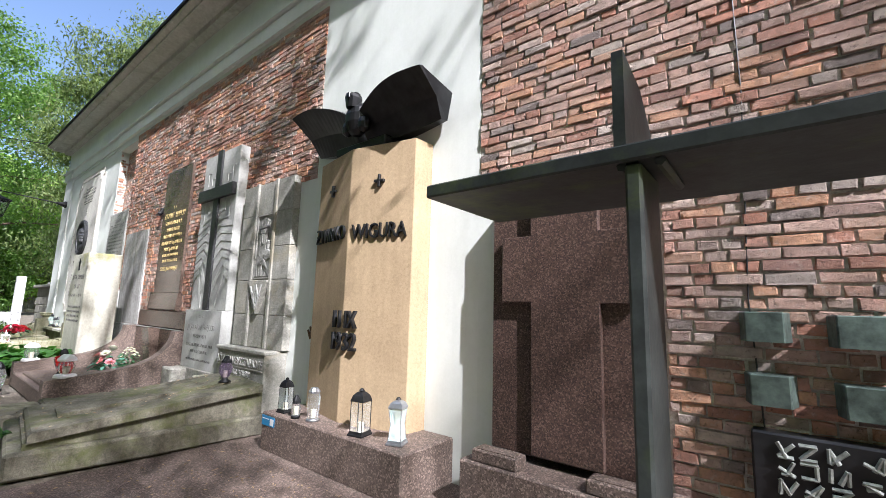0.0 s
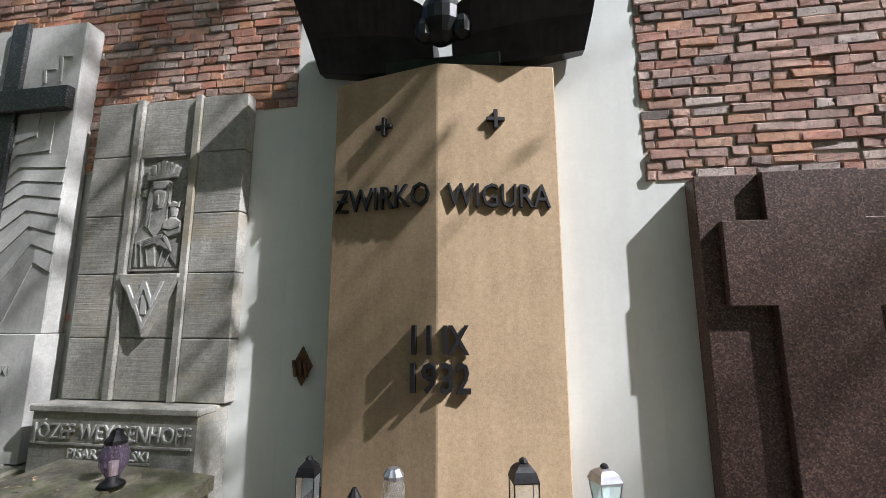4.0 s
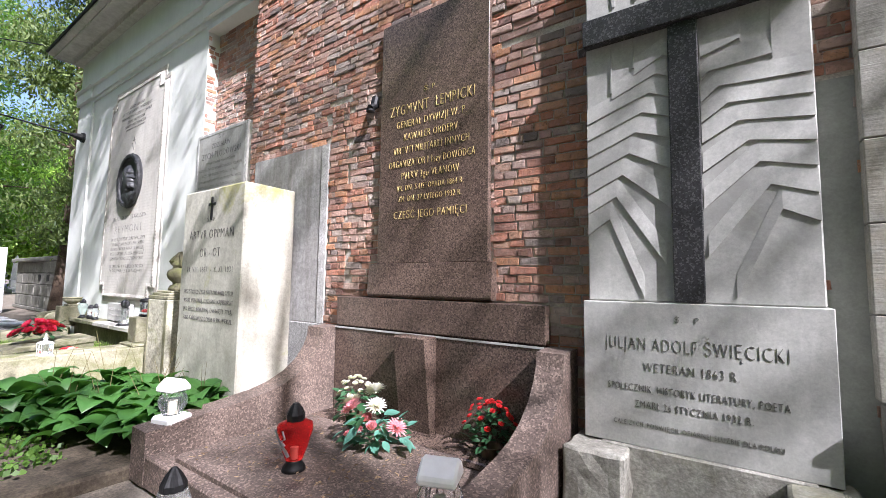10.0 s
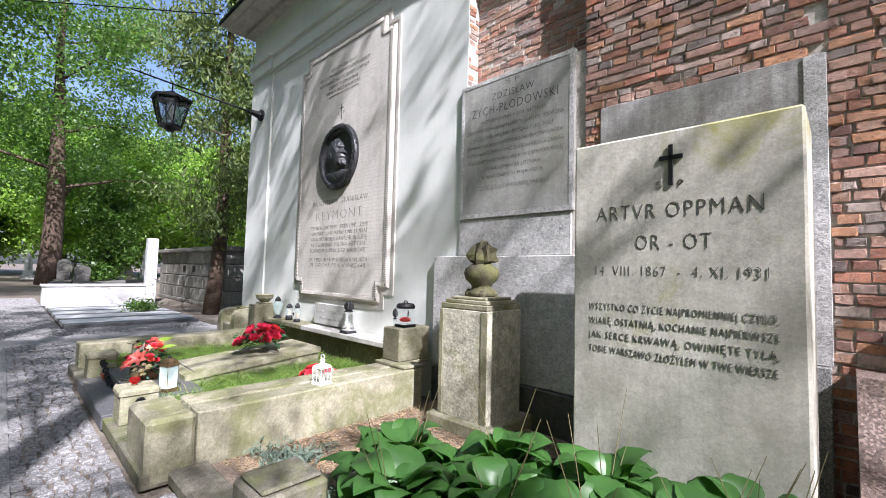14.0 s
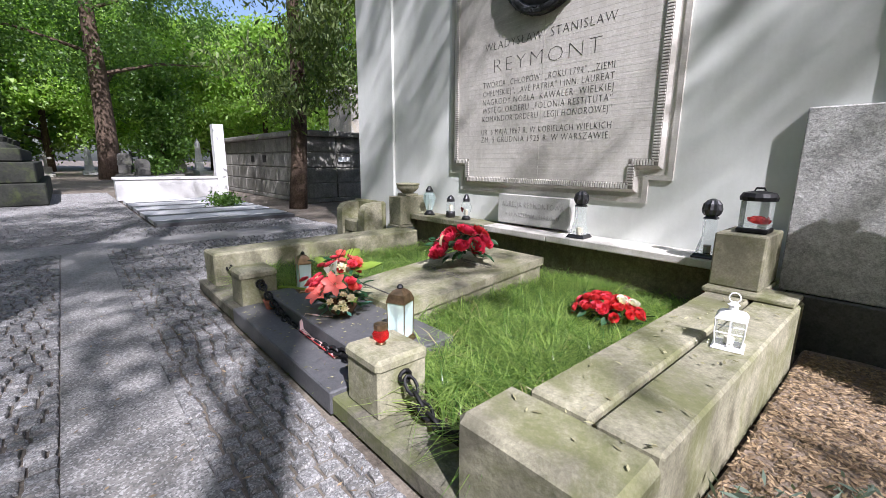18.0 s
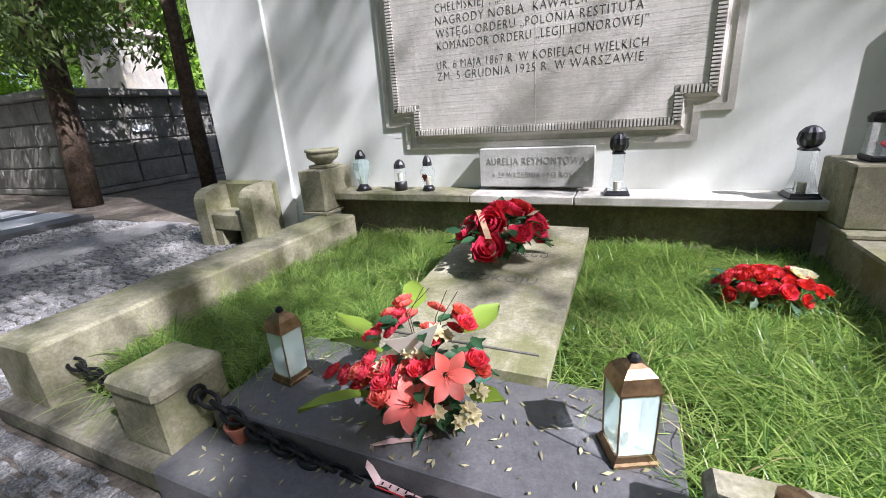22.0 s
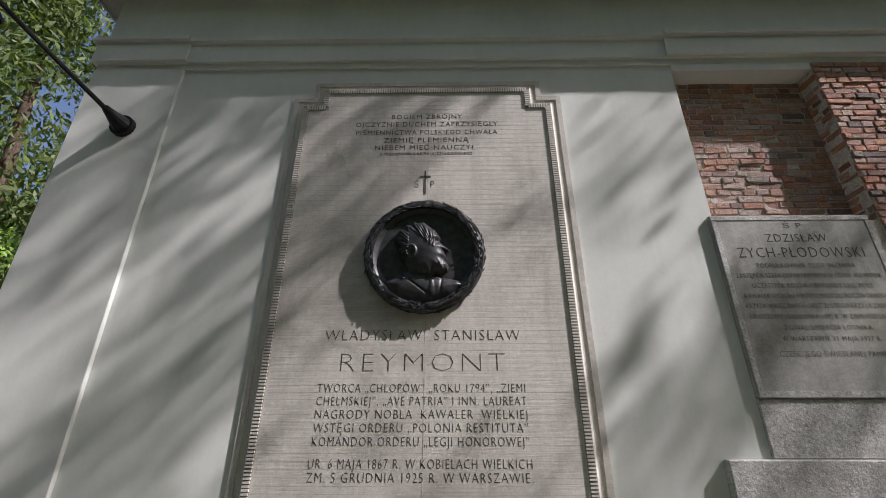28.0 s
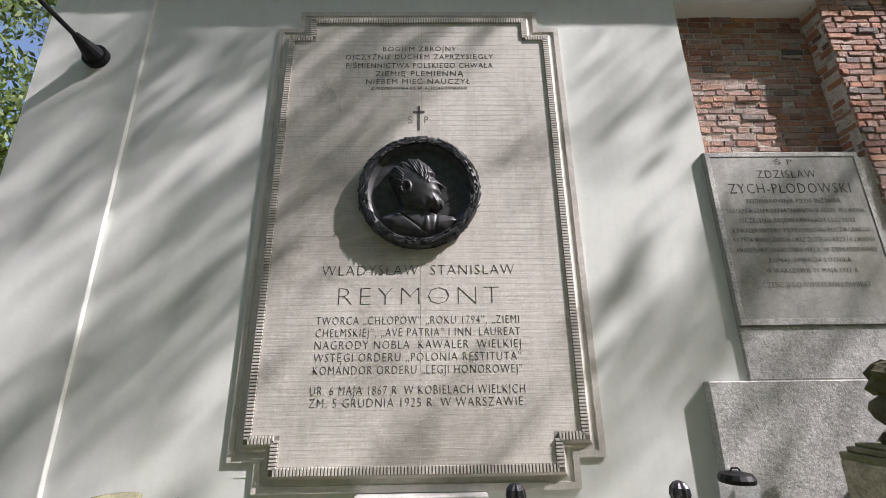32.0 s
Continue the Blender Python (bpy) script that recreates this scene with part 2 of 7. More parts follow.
WHITE_STELE = stone("weathered_white_stone", (0.60, 0.58, 0.50), (0.45, 0.44, 0.37), 2.0, 80, 0.18, 0.85, 0.2, moss=(0.33, 0.32, 0.08), moss_low=0.60, moss_top=(1.85, 2.45), streaks=0.3, stain=(0.33, 0.31, 0.25))
ROUGH_GRANITE = stone("bush_hammered_granite", (0.52, 0.515, 0.495), (0.41, 0.405, 0.39), 4, 48, 0.45, 0.9, 1.0, specks=((0.60, 0.595, 0.575), (0.33, 0.325, 0.31), 190))
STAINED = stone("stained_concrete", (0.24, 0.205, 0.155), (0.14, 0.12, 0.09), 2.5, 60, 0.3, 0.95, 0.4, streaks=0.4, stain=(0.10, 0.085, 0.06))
CRACKED = stone("weathered_cement_slab", (0.44, 0.435, 0.42), (0.30, 0.295, 0.285), 2.2, 60, 0.25, 0.92, 0.6, streaks=0.6, stain=(0.20, 0.195, 0.18))
GREY_GRANITE = stone("grey_granite", (0.38, 0.38, 0.36), (0.28, 0.28, 0.27), 3, 130, 0.3, 0.8, 0.15, specks=((0.55, 0.55, 0.53), (0.12, 0.12, 0.12), 150), streaks=0.3)
DARK_SLATE = stone("dark_slate", (0.105, 0.105, 0.11), (0.075, 0.076, 0.081), 3, 110, 0.2, 0.5, 0.08, stain=(0.13, 0.13, 0.12), spec=0.5)
MOSS_BLACK = stone("mossy_black_stone", (0.03, 0.032, 0.026), (0.012, 0.013, 0.011), 2, 60, 0.3, 0.9, 0.4, moss=(0.05, 0.065, 0.02), moss_low=0.5)
DARK_STONE = stone("sooty_stone", (0.125, 0.12, 0.11), (0.07, 0.07, 0.064), 2, 70, 0.25, 0.92, 0.3, moss=(0.09, 0.10, 0.05), moss_low=0.55)
TOMB_STONE = stone("mossy_tomb_stone", (0.215, 0.20, 0.155), (0.125, 0.117, 0.09), 2.2, 70, 0.3, 0.93, 0.45, moss=(0.12, 0.135, 0.045), moss_low=0.48, streaks=0.45, stain=(0.07, 0.065, 0.05))
BLACK_STONE = stone("black_stone", (0.028, 0.028, 0.03), (0.02, 0.02, 0.022), 4, 120, 0.2, 0.4, 0.08, specks=((0.10, 0.10, 0.10), (0.01, 0.01, 0.01), 120), spec=0.5)
BLACK_BRONZE = plain("black_bronze", (0.022, 0.022, 0.024), 0.36, 0.5, 0.4, 8, 0.1)
LETTER_METAL = plain("letter_bronze", (0.035, 0.035, 0.037), 0.45, 0.7, 0.3, 12)
GREEN_BRONZE = plain("patinated_bronze", (0.10, 0.135, 0.12), 0.5, 0.5, 0.6, 14, 0.3)
RUST = plain("rusty_bronze", (0.13, 0.075, 0.04), 0.6, 0.5, 0.5, 30, 0.3)
GOLD_PAINT = plain("gold_letter_paint", (0.55, 0.42, 0.17), 0.5, 0.2, 0.2, 60)
CUT_LETTER = plain("letter_groove", (0.085, 0.082, 0.075), 0.95, 0.0, 0.35, 40)
SOFT_LETTER = plain("worn_letter_groove", (0.115, 0.11, 0.10), 0.95, 0.0, 0.3, 40)
STEEL = stone("weathered_steel_plate", (0.05, 0.057, 0.054), (0.022, 0.026, 0.025), 5, 40, 0.25, 0.5, 0.1, moss=(0.10, 0.135, 0.03), moss_low=0.50, spec=0.35)
BLACK_IRON = plain("black_iron", (0.018, 0.018, 0.019), 0.55, 0.6, 0.4, 25, 0.2)
WHITE_PAINT = plain("white_enamel", (0.78, 0.78, 0.78), 0.4, 0.0, 0.05, 20)
CONCRETE = stone("pale_path_slab", (0.255, 0.247, 0.235), (0.18, 0.174, 0.166), 2.5, 80, 0.3, 0.9, 0.3, specks=((0.42, 0.41, 0.40), (0.11, 0.11, 0.105), 120), stain=(0.16, 0.15, 0.13))
EARTH = stone("trodden_earth", (0.165, 0.14, 0.11), (0.10, 0.085, 0.068), 2.5, 45, 0.5, 0.97, 0.6, stain=(0.22, 0.20, 0.17))
BARK = stone("bark", (0.12, 0.085, 0.06), (0.06, 0.042, 0.032), 6, 30, 0.5, 0.95, 0.9, streaks=0.6)
WHITE_MARBLE = stone("clean_white_stone", (0.60, 0.60, 0.60), (0.52, 0.52, 0.52), 2, 60, 0.05, 0.6, 0.05)
PITTED_STONE = stone("pitted_mossy_stone", (0.50, 0.48, 0.385), (0.38, 0.365, 0.28), 3, 45, 0.4, 0.92, 1.0, moss=(0.20, 0.21, 0.06), moss_low=0.54, stain=(0.22, 0.21, 0.15))
RELIEF_STONE = stone("sooty_relief_stone", (0.35, 0.345, 0.315), (0.26, 0.255, 0.235), 3, 80, 0.25, 0.9, 0.25, streaks=0.3, stain=(0.12, 0.12, 0.11))
JOINT = stone("mossy_joint_sand", (0.085, 0.075, 0.055), (0.05, 0.046, 0.034), 4, 50, 0.5, 0.97, 0.6, moss=(0.06, 0.075, 0.02), moss_low=0.56)
MEDAL_BRONZE = plain("worn_black_bronze", (0.045, 0.046, 0.048), 0.46, 0.3, 0.55, 18, 0.15)
VAULT_STONE = stone("weathered_ashlar", (0.26, 0.252, 0.225), (0.14, 0.136, 0.12), 2, 70, 0.25, 0.92, 0.3, moss=(0.10, 0.11, 0.06), moss_low=0.56, streaks=0.3)
FAINT_LETTER = plain("faint_letter_groove", (0.27, 0.265, 0.25), 0.95, 0.0, 0.2, 40)

# ---- builders ----
GROUND = 0.13


def finish(name, bm, material, smooth=False):
    mesh = bpy.data.meshes.new(name)
    bm.to_mesh(mesh)
    bm.free()
    mesh.materials.append(material)
    if smooth:
        mesh.polygons.foreach_set("use_smooth", [True] * len(mesh.polygons))
    return mesh


def thing(name, at, label, category, group=""):
    """An Empty at a thing's base; its parts are built in its own axes."""
    ob = new(name)
    ob.location, ob.empty_display_size = at, 0.1
    return tagged(ob, label, category, group)


def part(name, bm, material, parent, label="", smooth=False, at=None):
    ob = new(name, finish(name, bm, material, smooth))
    ob.parent = parent
    if at is not None:
        ob.location = at
    return tagged(ob, label)


def single(name, bm, material, label, category, at=(0, 0, 0), smooth=False, group="", kind=""):
    ob = new(name, finish(name, bm, material, smooth))
    ob.location = at
    return tagged(ob, label, category, group, kind)


def structure(name, bm, material, label="", smooth=False):
    ob = new(name, finish(name, bm, material, smooth))
    return tagged(ob, label or name.replace("_", " "), "", "", "structure")


def box(x0, x1, y0, y1, z0, z1, bevel=0.0, bm=None, segments=1):
    bm = bm or bmesh.new()
    made = bmesh.ops.create_cube(bm, size=1.0, matrix=Matrix.Translation(((x0 + x1) / 2, (y0 + y1) / 2, (z0 + z1) / 2))
                                 @ Matrix.Diagonal((abs(x1 - x0), abs(y1 - y0), abs(z1 - z0), 1)))
    if bevel:
        edges = list({e for v in made["verts"] for e in v.link_edges})
        bmesh.ops.bevel(bm, geom=edges, offset=bevel, segments=segments, affect="EDGES", profile=0.6)
    return bm


def worn(bm, amount, size=0.25, cuts=0):
    """Uneven, worn faces and edges."""
    if cuts:
        bmesh.ops.subdivide_edges(bm, edges=bm.edges[:], cuts=cuts, use_grid_fill=True)
    for v in bm.verts:
        v.co += amount * noise.noise_vector(v.co / size + Vector((3.1, 7.7, 1.3)))
    return bm


def prism(points, y0, y1, bm=None, bevel=0.0):
    """A flat outline of (x, z), given depth from y0 (front) to y1."""
    bm = bm or bmesh.new()
    front = [bm.verts.new((x, y0, z)) for x, z in points]
    back = [bm.verts.new((x, y1, z)) for x, z in points]
    bm.faces.new(front)
    bm.faces.new(back[::-1])
    for n in range(len(points)):
        bm.faces.new((front[n - 1], back[n - 1], back[n], front[n]))
    bmesh.ops.recalc_face_normals(bm, faces=bm.faces[:])
    if bevel:
        edges = [e for e in bm.edges if all(v in front for v in e.verts)]
        bmesh.ops.bevel(bm, geom=edges, offset=bevel, segments=1, affect="EDGES")
    return bm


def slab(points, z0, z1, bm=None, bevel=0.0):
    """A plan of (x, y), given height."""
    bm = bm or bmesh.new()
    low = [bm.verts.new((x, y, z0)) for x, y in points]
    top = [bm.verts.new((x, y, z1)) for x, y in points]
    bm.faces.new(low[::-1])
    bm.faces.new(top)
    for n in range(len(points)):
        bm.faces.new((low[n - 1], low[n], top[n], top[n - 1]))
    bmesh.ops.recalc_face_normals(bm, faces=bm.faces[:])
    if bevel:
        edges = [e for e in bm.edges if all(v in top for v in e.verts)] + [e for e in bm.edges if sum(v in top for v in e.verts) == 1]
        bmesh.ops.bevel(bm, geom=edges, offset=bevel, segments=1, affect="EDGES")
    return bm


def side_profile(points, x0, x1, bm=None):
    """An outline of (y, z), given width from x0 to x1."""
    bm = bm or bmesh.new()
    a = [bm.verts.new((x0, y, z)) for y, z in points]
    b = [bm.verts.new((x1, y, z)) for y, z in points]
    bm.faces.new(a)
    bm.faces.new(b[::-1])
    for n in range(len(points)):
        bm.faces.new((a[n - 1], b[n - 1], b[n], a[n]))
    bmesh.ops.recalc_face_normals(bm, faces=bm.faces[:])
    return bm


def lathe(profile, sides=20, bm=None, at=(0, 0, 0), squash=1.0, flutes=0.0):
    """Turns (radius, height) round the upright axis."""
    bm = bm or bmesh.new()
    rings = []
    for r, z in profile:
        ring = []
        for n in range(sides):
            a = 2 * math.pi * n / sides
            rr = r * (1 + (flutes if n % 2 else -flutes))
            ring.append(bm.verts.new((at[0] + rr * math.cos(a), at[1] + squash * rr * math.sin(a), at[2] + z)))
        rings.append(ring)
    for low, top in zip(rings, rings[1:]):
        for n in range(sides):
            bm.faces.new((low[n - 1], low[n], top[n], top[n - 1]))
    bm.faces.new(rings[0][::-1])
    bm.faces.new(rings[-1])
    return bm


def tube(points, radius, sides=8, bm=None, taper=1.0):
    bm = bm or bmesh.new()
    points = [Vector(p) for p in points]
    rings = []
    for n, p in enumerate(points):
        way = (points[min(n + 1, len(points) - 1)] - points[max(n - 1, 0)]).normalized()
        side = way.orthogonal().normalized() if n == 0 else (side - way * side.dot(way)).normalized()
        up = way.cross(side)
        r = radius * (1 + (taper - 1) * n / max(1, len(points) - 1))
        rings.append([bm.verts.new(p + r * (math.cos(a) * side + math.sin(a) * up)) for a in (2 * math.pi * k / sides for k in range(sides))])
    for low, top in zip(rings, rings[1:]):
        for n in range(sides):
            bm.faces.new((low[n - 1], low[n], top[n], top[n - 1]))
    bm.faces.new(rings[0][::-1])
    bm.faces.new(rings[-1])
    return bm


def joined(name, verts, faces, material, smooth=False):
    """One mesh from computed arrays of corners and faces."""
    mesh = bpy.data.meshes.new(name)
    mesh.from_pydata(verts, [], faces)
    mesh.materials.append(material)
    if smooth:
        mesh.polygons.foreach_set("use_smooth", [True] * len(mesh.polygons))
    return mesh


def lettering(name, text, x, y, z, size, material, parent, depth=0.004, align="CENTER", width=0.0, label="", thin=0.0):
    """A line of capitals standing on the height z, facing the path; width sets its length."""
    curve = bpy.data.curves.new(name, "FONT")
    curve.body, curve.size, curve.extrude, curve.align_x, curve.resolution_u = text, size * 1.38, depth / 2, align, 2
    curve.offset = -thin * size
    if depth < 0.01:
        curve.space_character = 1.16
    ob = bpy.data.objects.new(name, curve)
    scene.collection.objects.link(ob)
    bpy.context.view_layer.update()
    mesh = bpy.data.meshes.new_from_object(ob.evaluated_get(bpy.context.evaluated_depsgraph_get()))
    bpy.data.objects.remove(ob)
    mesh.materials.clear()
    mesh.materials.append(material)
    stretch = 1.0
    if width and mesh.vertices:
        xs = [v.co.x for v in mesh.vertices]
        stretch = width / max(0.01, max(xs) - min(xs))
    mesh.transform(Matrix.Diagonal((stretch, 1, 1, 1)))
    mesh.transform(Matrix.Rotation(radians(90), 4, "X"))
    made = new(name, mesh)
    made.parent = parent
    made.location = (x, y, z)
    return tagged(made, label, "", "", "stuff" if len(text) > 3 and depth < 0.02 else "")

# ---- the long wall: brick panels, plaster, entablature ----
WALL = 2.90
structure("ground", box(-400, 400, -400, 400, GROUND - 0.3, GROUND - 0.02), EARTH, "trodden grey-brown earth of the cemetery")
structure("wall_core", box(-11.44, 7.0, WALL + 0.004, 3.4, 0, 5.33), MORTAR, "old lime mortar behind the bricks")
structure("wall_under_tablet", box(-12.83, -11.44, WALL + 0.014, 3.4, 0, 3.55), MORTAR, "mortared masonry under the niche")
structure("wall_niche", box(-12.83, -11.44, 3.10, 3.4, 3.55, 5.33), MORTAR, "recessed masonry of the niche")
structure("wall_plaster_panel", box(-4.28, -1.93, WALL, WALL + 0.014, 0, 5.33), PLASTER, "smooth white plaster panel behind the column")
structure("wall_plaster_patch", box(-1.93, -1.2, WALL, WALL + 0.014, 0, 2.335), PLASTER, "white plaster beside the granite slab")
structure("wall_plaster_side", box(-4.75, -4.28, WALL, WALL + 0.014, 0, 3.03), PLASTER, "white plaster beside the relief stone")
structure("wall_grey_patch", box(-6.05, -5.75, WALL, WALL + 0.014, 0, 2.6), GREY_PLASTER, "grey cement plaster between two stones")
structure("wall_white", box(-18.75, -12.83, 2.925, 3.4, 0, 5.33), PLASTER, "smooth white plastered wall")
structure("wall_corner_pilaster", box(-18.75, -17.82, 2.885, 2.925, 0, 5.33, 0.004), PLASTER, "white plaster corner pilaster")
structure("wall_side", box(-18.75, -18.35, 3.4, 12, 0, 6.2), PLASTER, "white plastered end wall")
structure("wall_back", box(-18.35, 7.0, 3.4, 3.7, 0, 6.7), PLASTER, "plain back of the wall")


def sweep(profile, right=7.0, corner=-18.75, back=9.0):
    """A moulding of (outward, height) along the wall and round its corner."""
    bm = bmesh.new()
    rows = []
    for place in (lambda d: (right, WALL - d), lambda d: (corner - d, WALL - d), lambda d: (corner - d, back)):
        rows.append([bm.verts.new((*place(d), z)) for d, z in profile])
    for a, b in zip(rows, rows[1:]):
        for n in range(len(profile)):
            bm.faces.new((a[n - 1], a[n], b[n], b[n - 1]))
    bmesh.ops.recalc_face_normals(bm, faces=bm.faces[:])
    return bm


structure("trim_architrave", sweep([(-0.3, 5.33), (0.0, 5.33), (0.0, 5.40), (0.03, 5.403), (0.03, 5.63), (0.045, 5.645), (0.075, 5.655), (0.075, 5.70), (0.0, 5.72), (-0.3, 5.72)]), PLASTER, "white plaster architrave with two fillets")
structure("trim_frieze", sweep([(-0.3, 5.72), (0.0, 5.72), (0.0, 6.40), (-0.3, 6.40)]), PLASTER, "plain white plaster frieze")
structure("trim_cornice", sweep([(-0.4, 6.40), (0.0, 6.40), (0.015, 6.40), (0.15, 6.412), (0.15, 6.52), (0.19, 6.535), (0.42, 6.55), (0.42, 6.53), (0.44, 6.53), (0.44, 6.575), (0.50, 6.60), (0.53, 6.62), (0.53, 6.66), (-0.4, 6.88)]), DIRTY_PLASTER, "deep moulded plaster cornice, grimy")
structure("trim_gutter", sweep([(0.49, 6.672), (0.56, 6.664), (0.57, 6.70), (0.49, 6.715)]), BLACK_IRON, "dark sheet-metal drip edge along the cornice")
for x0, x1 in ((-12.87, 7.0), (-18.78, -17.79)):
    structure("trim_break", box(x0, x1, WALL - 0.062, WALL - 0.031, 5.405, 5.63, 0.003), PLASTER, "stepped plaster fascia")
    structure("trim_break", box(x0, x1, WALL - 0.108, WALL - 0.076, 5.657, 5.70, 0.003), PLASTER, "stepped plaster fillet")
structure("trim_lintel", box(-12.83, -11.44, WALL + 0.0, WALL + 0.2, 5.24, 5.33, 0.003), PLASTER, "white plaster lintel over the niche")


def brick_rows(x0, x1, z0, z1, rng, row0=0):
    """Places of bricks in an old, uneven bond: centre x, centre z, length, height."""
    rows, z, n = [], z0, row0
    while z + 0.03 < z1:
        x = x0 - rng.uniform(0.0, 0.14)
        while x < x1:
            length = 0.215 + rng.uniform(-0.014, 0.012) if rng.random() < (0.66 if n % 2 else 0.36) else 0.102 + rng.uniform(-0.01, 0.012)
            a, b = max(x, x0), min(x + length, x1)
            if b - a > 0.03:
                rows.append(((a + b) / 2, z + 0.029 + rng.uniform(-0.003, 0.003), b - a, min(0.056, z1 - z) * rng.uniform(0.9, 1.05)))
            x += length + rng.uniform(0.009, 0.017)
        z += 0.0675
        n += 1
    return rows


def brick_corners(cx, cz, w, h, y, rng):
    """Eight uneven corners of a brick whose face stands at y."""
    out = []
    for dy, grow in ((0.0, 0.0), (0.004, 1.0)):
        for sx, sz in ((-1, -1), (1, -1), (1, 1), (-1, 1)):
            jitter = 0.0062
            out.append((cx + sx * (w / 2 - 0.006 * (1 - grow)) + rng.uniform(-jitter, jitter), y + dy + rng.uniform(-0.004, 0.004),
                        cz + sz * (h / 2 - 0.004 * (1 - grow)) + rng.uniform(-jitter, jitter)))
    out += [(cx + sx * w / 2, y + 0.03, cz + sz * h / 2) for sx, sz in ((-1, -1), (1, -1), (1, 1), (-1, 1))]
    return out


BRICK_FACES = [(0, 1, 2, 3)] + [(a, b, b + 4, a + 4)[::-1] for lift in (0, 4) for a, b in ((lift, lift + 1), (lift + 1, lift + 2), (lift + 2, lift + 3))] + [(3, 7, 4, 0), (7, 11, 8, 4)]


def flat_faces(count):
    return [tuple(i + 12 * n for i in f) for n in range(count) for f in BRICK_FACES]


def brick_field(name, areas, y, seed, label, skip=None, material=BRICK_MANY):
    rng = random.Random(seed)
    verts, count = [], 0
    for area in areas:
        for b in brick_rows(*area, rng):
            if skip and skip(b[0], b[1]):
                continue
            verts += brick_corners(*b, y + rng.uniform(-0.008, 0.007), rng)
            count += 1
    ob = new(name, joined(name, verts, flat_faces(count), material))
    return tagged(ob, label, "bricks", "", "stuff")


# the stretch of bricks that the path passes nearest is laid brick by brick
NEAR = (-9.88, -9.62, 1.08, 3.4), (-7.92, -7.16, 1.36, 3.4)


def near_brick(x, z):
    return any(a < x < b and c < z < d for a, b, c, d in NEAR)

# ---- steel cross in front of the wall ----
cross = thing("steel_cross", (-0.155, 0.66, GROUND), "grave cross of welded steel plates with mossy edges", "cross")
part("post", box(-0.008, 0.014, -0.073, 0.032, 0, 1.568, 0.004), STEEL, cross)
part("upper_plate", side_profile([(-0.075, 1.595), (0.078, 1.595), (0.078, 1.665), (0.02, 1.715), (-0.075, 1.735)], -0.02, -0.004), STEEL, cross)
part("arm", box(-0.357, 0.36, -0.08, 0.18, 1.570, 1.594, 0.003), STEEL, cross)
for x in (-0.012, 0.036):
    part("weld", tube([(x, -0.07, 1.566), (x, 0.07, 1.566)], 0.007, 6), STEEL, cross)
part("foot", box(-0.2, 0.2, -0.2, 0.2, 0, 0.06, 0.01), GREY_GRANITE, cross)

# ---- granite cross slab ----
tomb = thing("granite_cross_slab", (-1.125, 2.90, GROUND), "dark red granite wall slab with a raised cross", "gravestone")
part("slab", box(-0.585, 0.535, -0.13, -0.002, 0.40, 2.185, 0.006), RED_GRANITE, tomb)
CROSS = [(-0.25, 0.42), (0.228, 0.42), (0.228, 1.432), (0.45, 1.432), (0.45, 1.905), (0.228, 1.905), (0.228, 2.18), (-0.25, 2.18), (-0.25, 1.905), (-0.48, 1.905), (-0.48, 1.435), (-0.25, 1.435)]
part("raised_cross", prism(CROSS, -0.178, -0.131, bevel=0.004), RED_GRANITE, tomb, "polished raised cross")
part("base", box(-0.68, 0.66, -0.40, -0.002, 0, 0.36, 0.012), PINK_GRANITE, tomb)
for x in (-0.42, 0.36):
    trough = box(x - 0.17, x + 0.17, -0.38, -0.24, 0.362, 0.44, 0.008)
    box(x - 0.14, x + 0.14, -0.36, -0.26, 0.42, 0.446, 0, trough)
    part("trough", trough, PINK_GRANITE, tomb, "small granite flower trough")

# ---- column with the eagle ----
column = thing("memorial_column", (-3.18, 2.90, GROUND), "ochre sandstone column with a folded front on a pink granite plinth", "monument")
part("plinth", worn(box(-0.83, 1.03, -0.61, -0.002, 0, 0.345, 0.01), 0.004), PINK_GRANITE, column)
shaft = part("shaft", slab([(-0.70, -0.003), (-0.695, -0.22), (0.0, -0.37), (0.70, -0.22), (0.72, -0.003)], 0.346, 2.90, bevel=0.006), TAN_STONE, column)
lettering("name_letters", "ƵWIRKO", -0.352, -0.309, 2.015, 0.145, LETTER_METAL, shaft, 0.024, width=0.63, label="raised dark bronze letters").rotation_euler = (0, 0, -0.212)
lettering("name_letters", "WIGURA", 0.352, -0.309, 2.00, 0.145, LETTER_METAL, shaft, 0.024, width=0.60, label="raised dark bronze letters").rotation_euler = (0, 0, 0.212)
lettering("date_letters", "11", -0.085, -0.367, 1.18, 0.16, LETTER_METAL, shaft, 0.034, width=0.11, label="raised bronze date", thin=-0.02).rotation_euler = (0, 0, -0.1)
lettering("date_letters", "IX", 0.10, -0.367, 1.18, 0.16, LETTER_METAL, shaft, 0.034, width=0.14, label="raised bronze date", thin=-0.02).rotation_euler = (0, 0, 0.1)
lettering("date_letters", "19", -0.085, -0.367, 0.98, 0.16, LETTER_METAL, shaft, 0.034, width=0.15, label="raised bronze date", thin=-0.02).rotation_euler = (0, 0, -0.1)
lettering("date_letters", "32", 0.10, -0.367, 0.98, 0.16, LETTER_METAL, shaft, 0.034, width=0.16, label="raised bronze date", thin=-0.02).rotation_euler = (0, 0, 0.1)
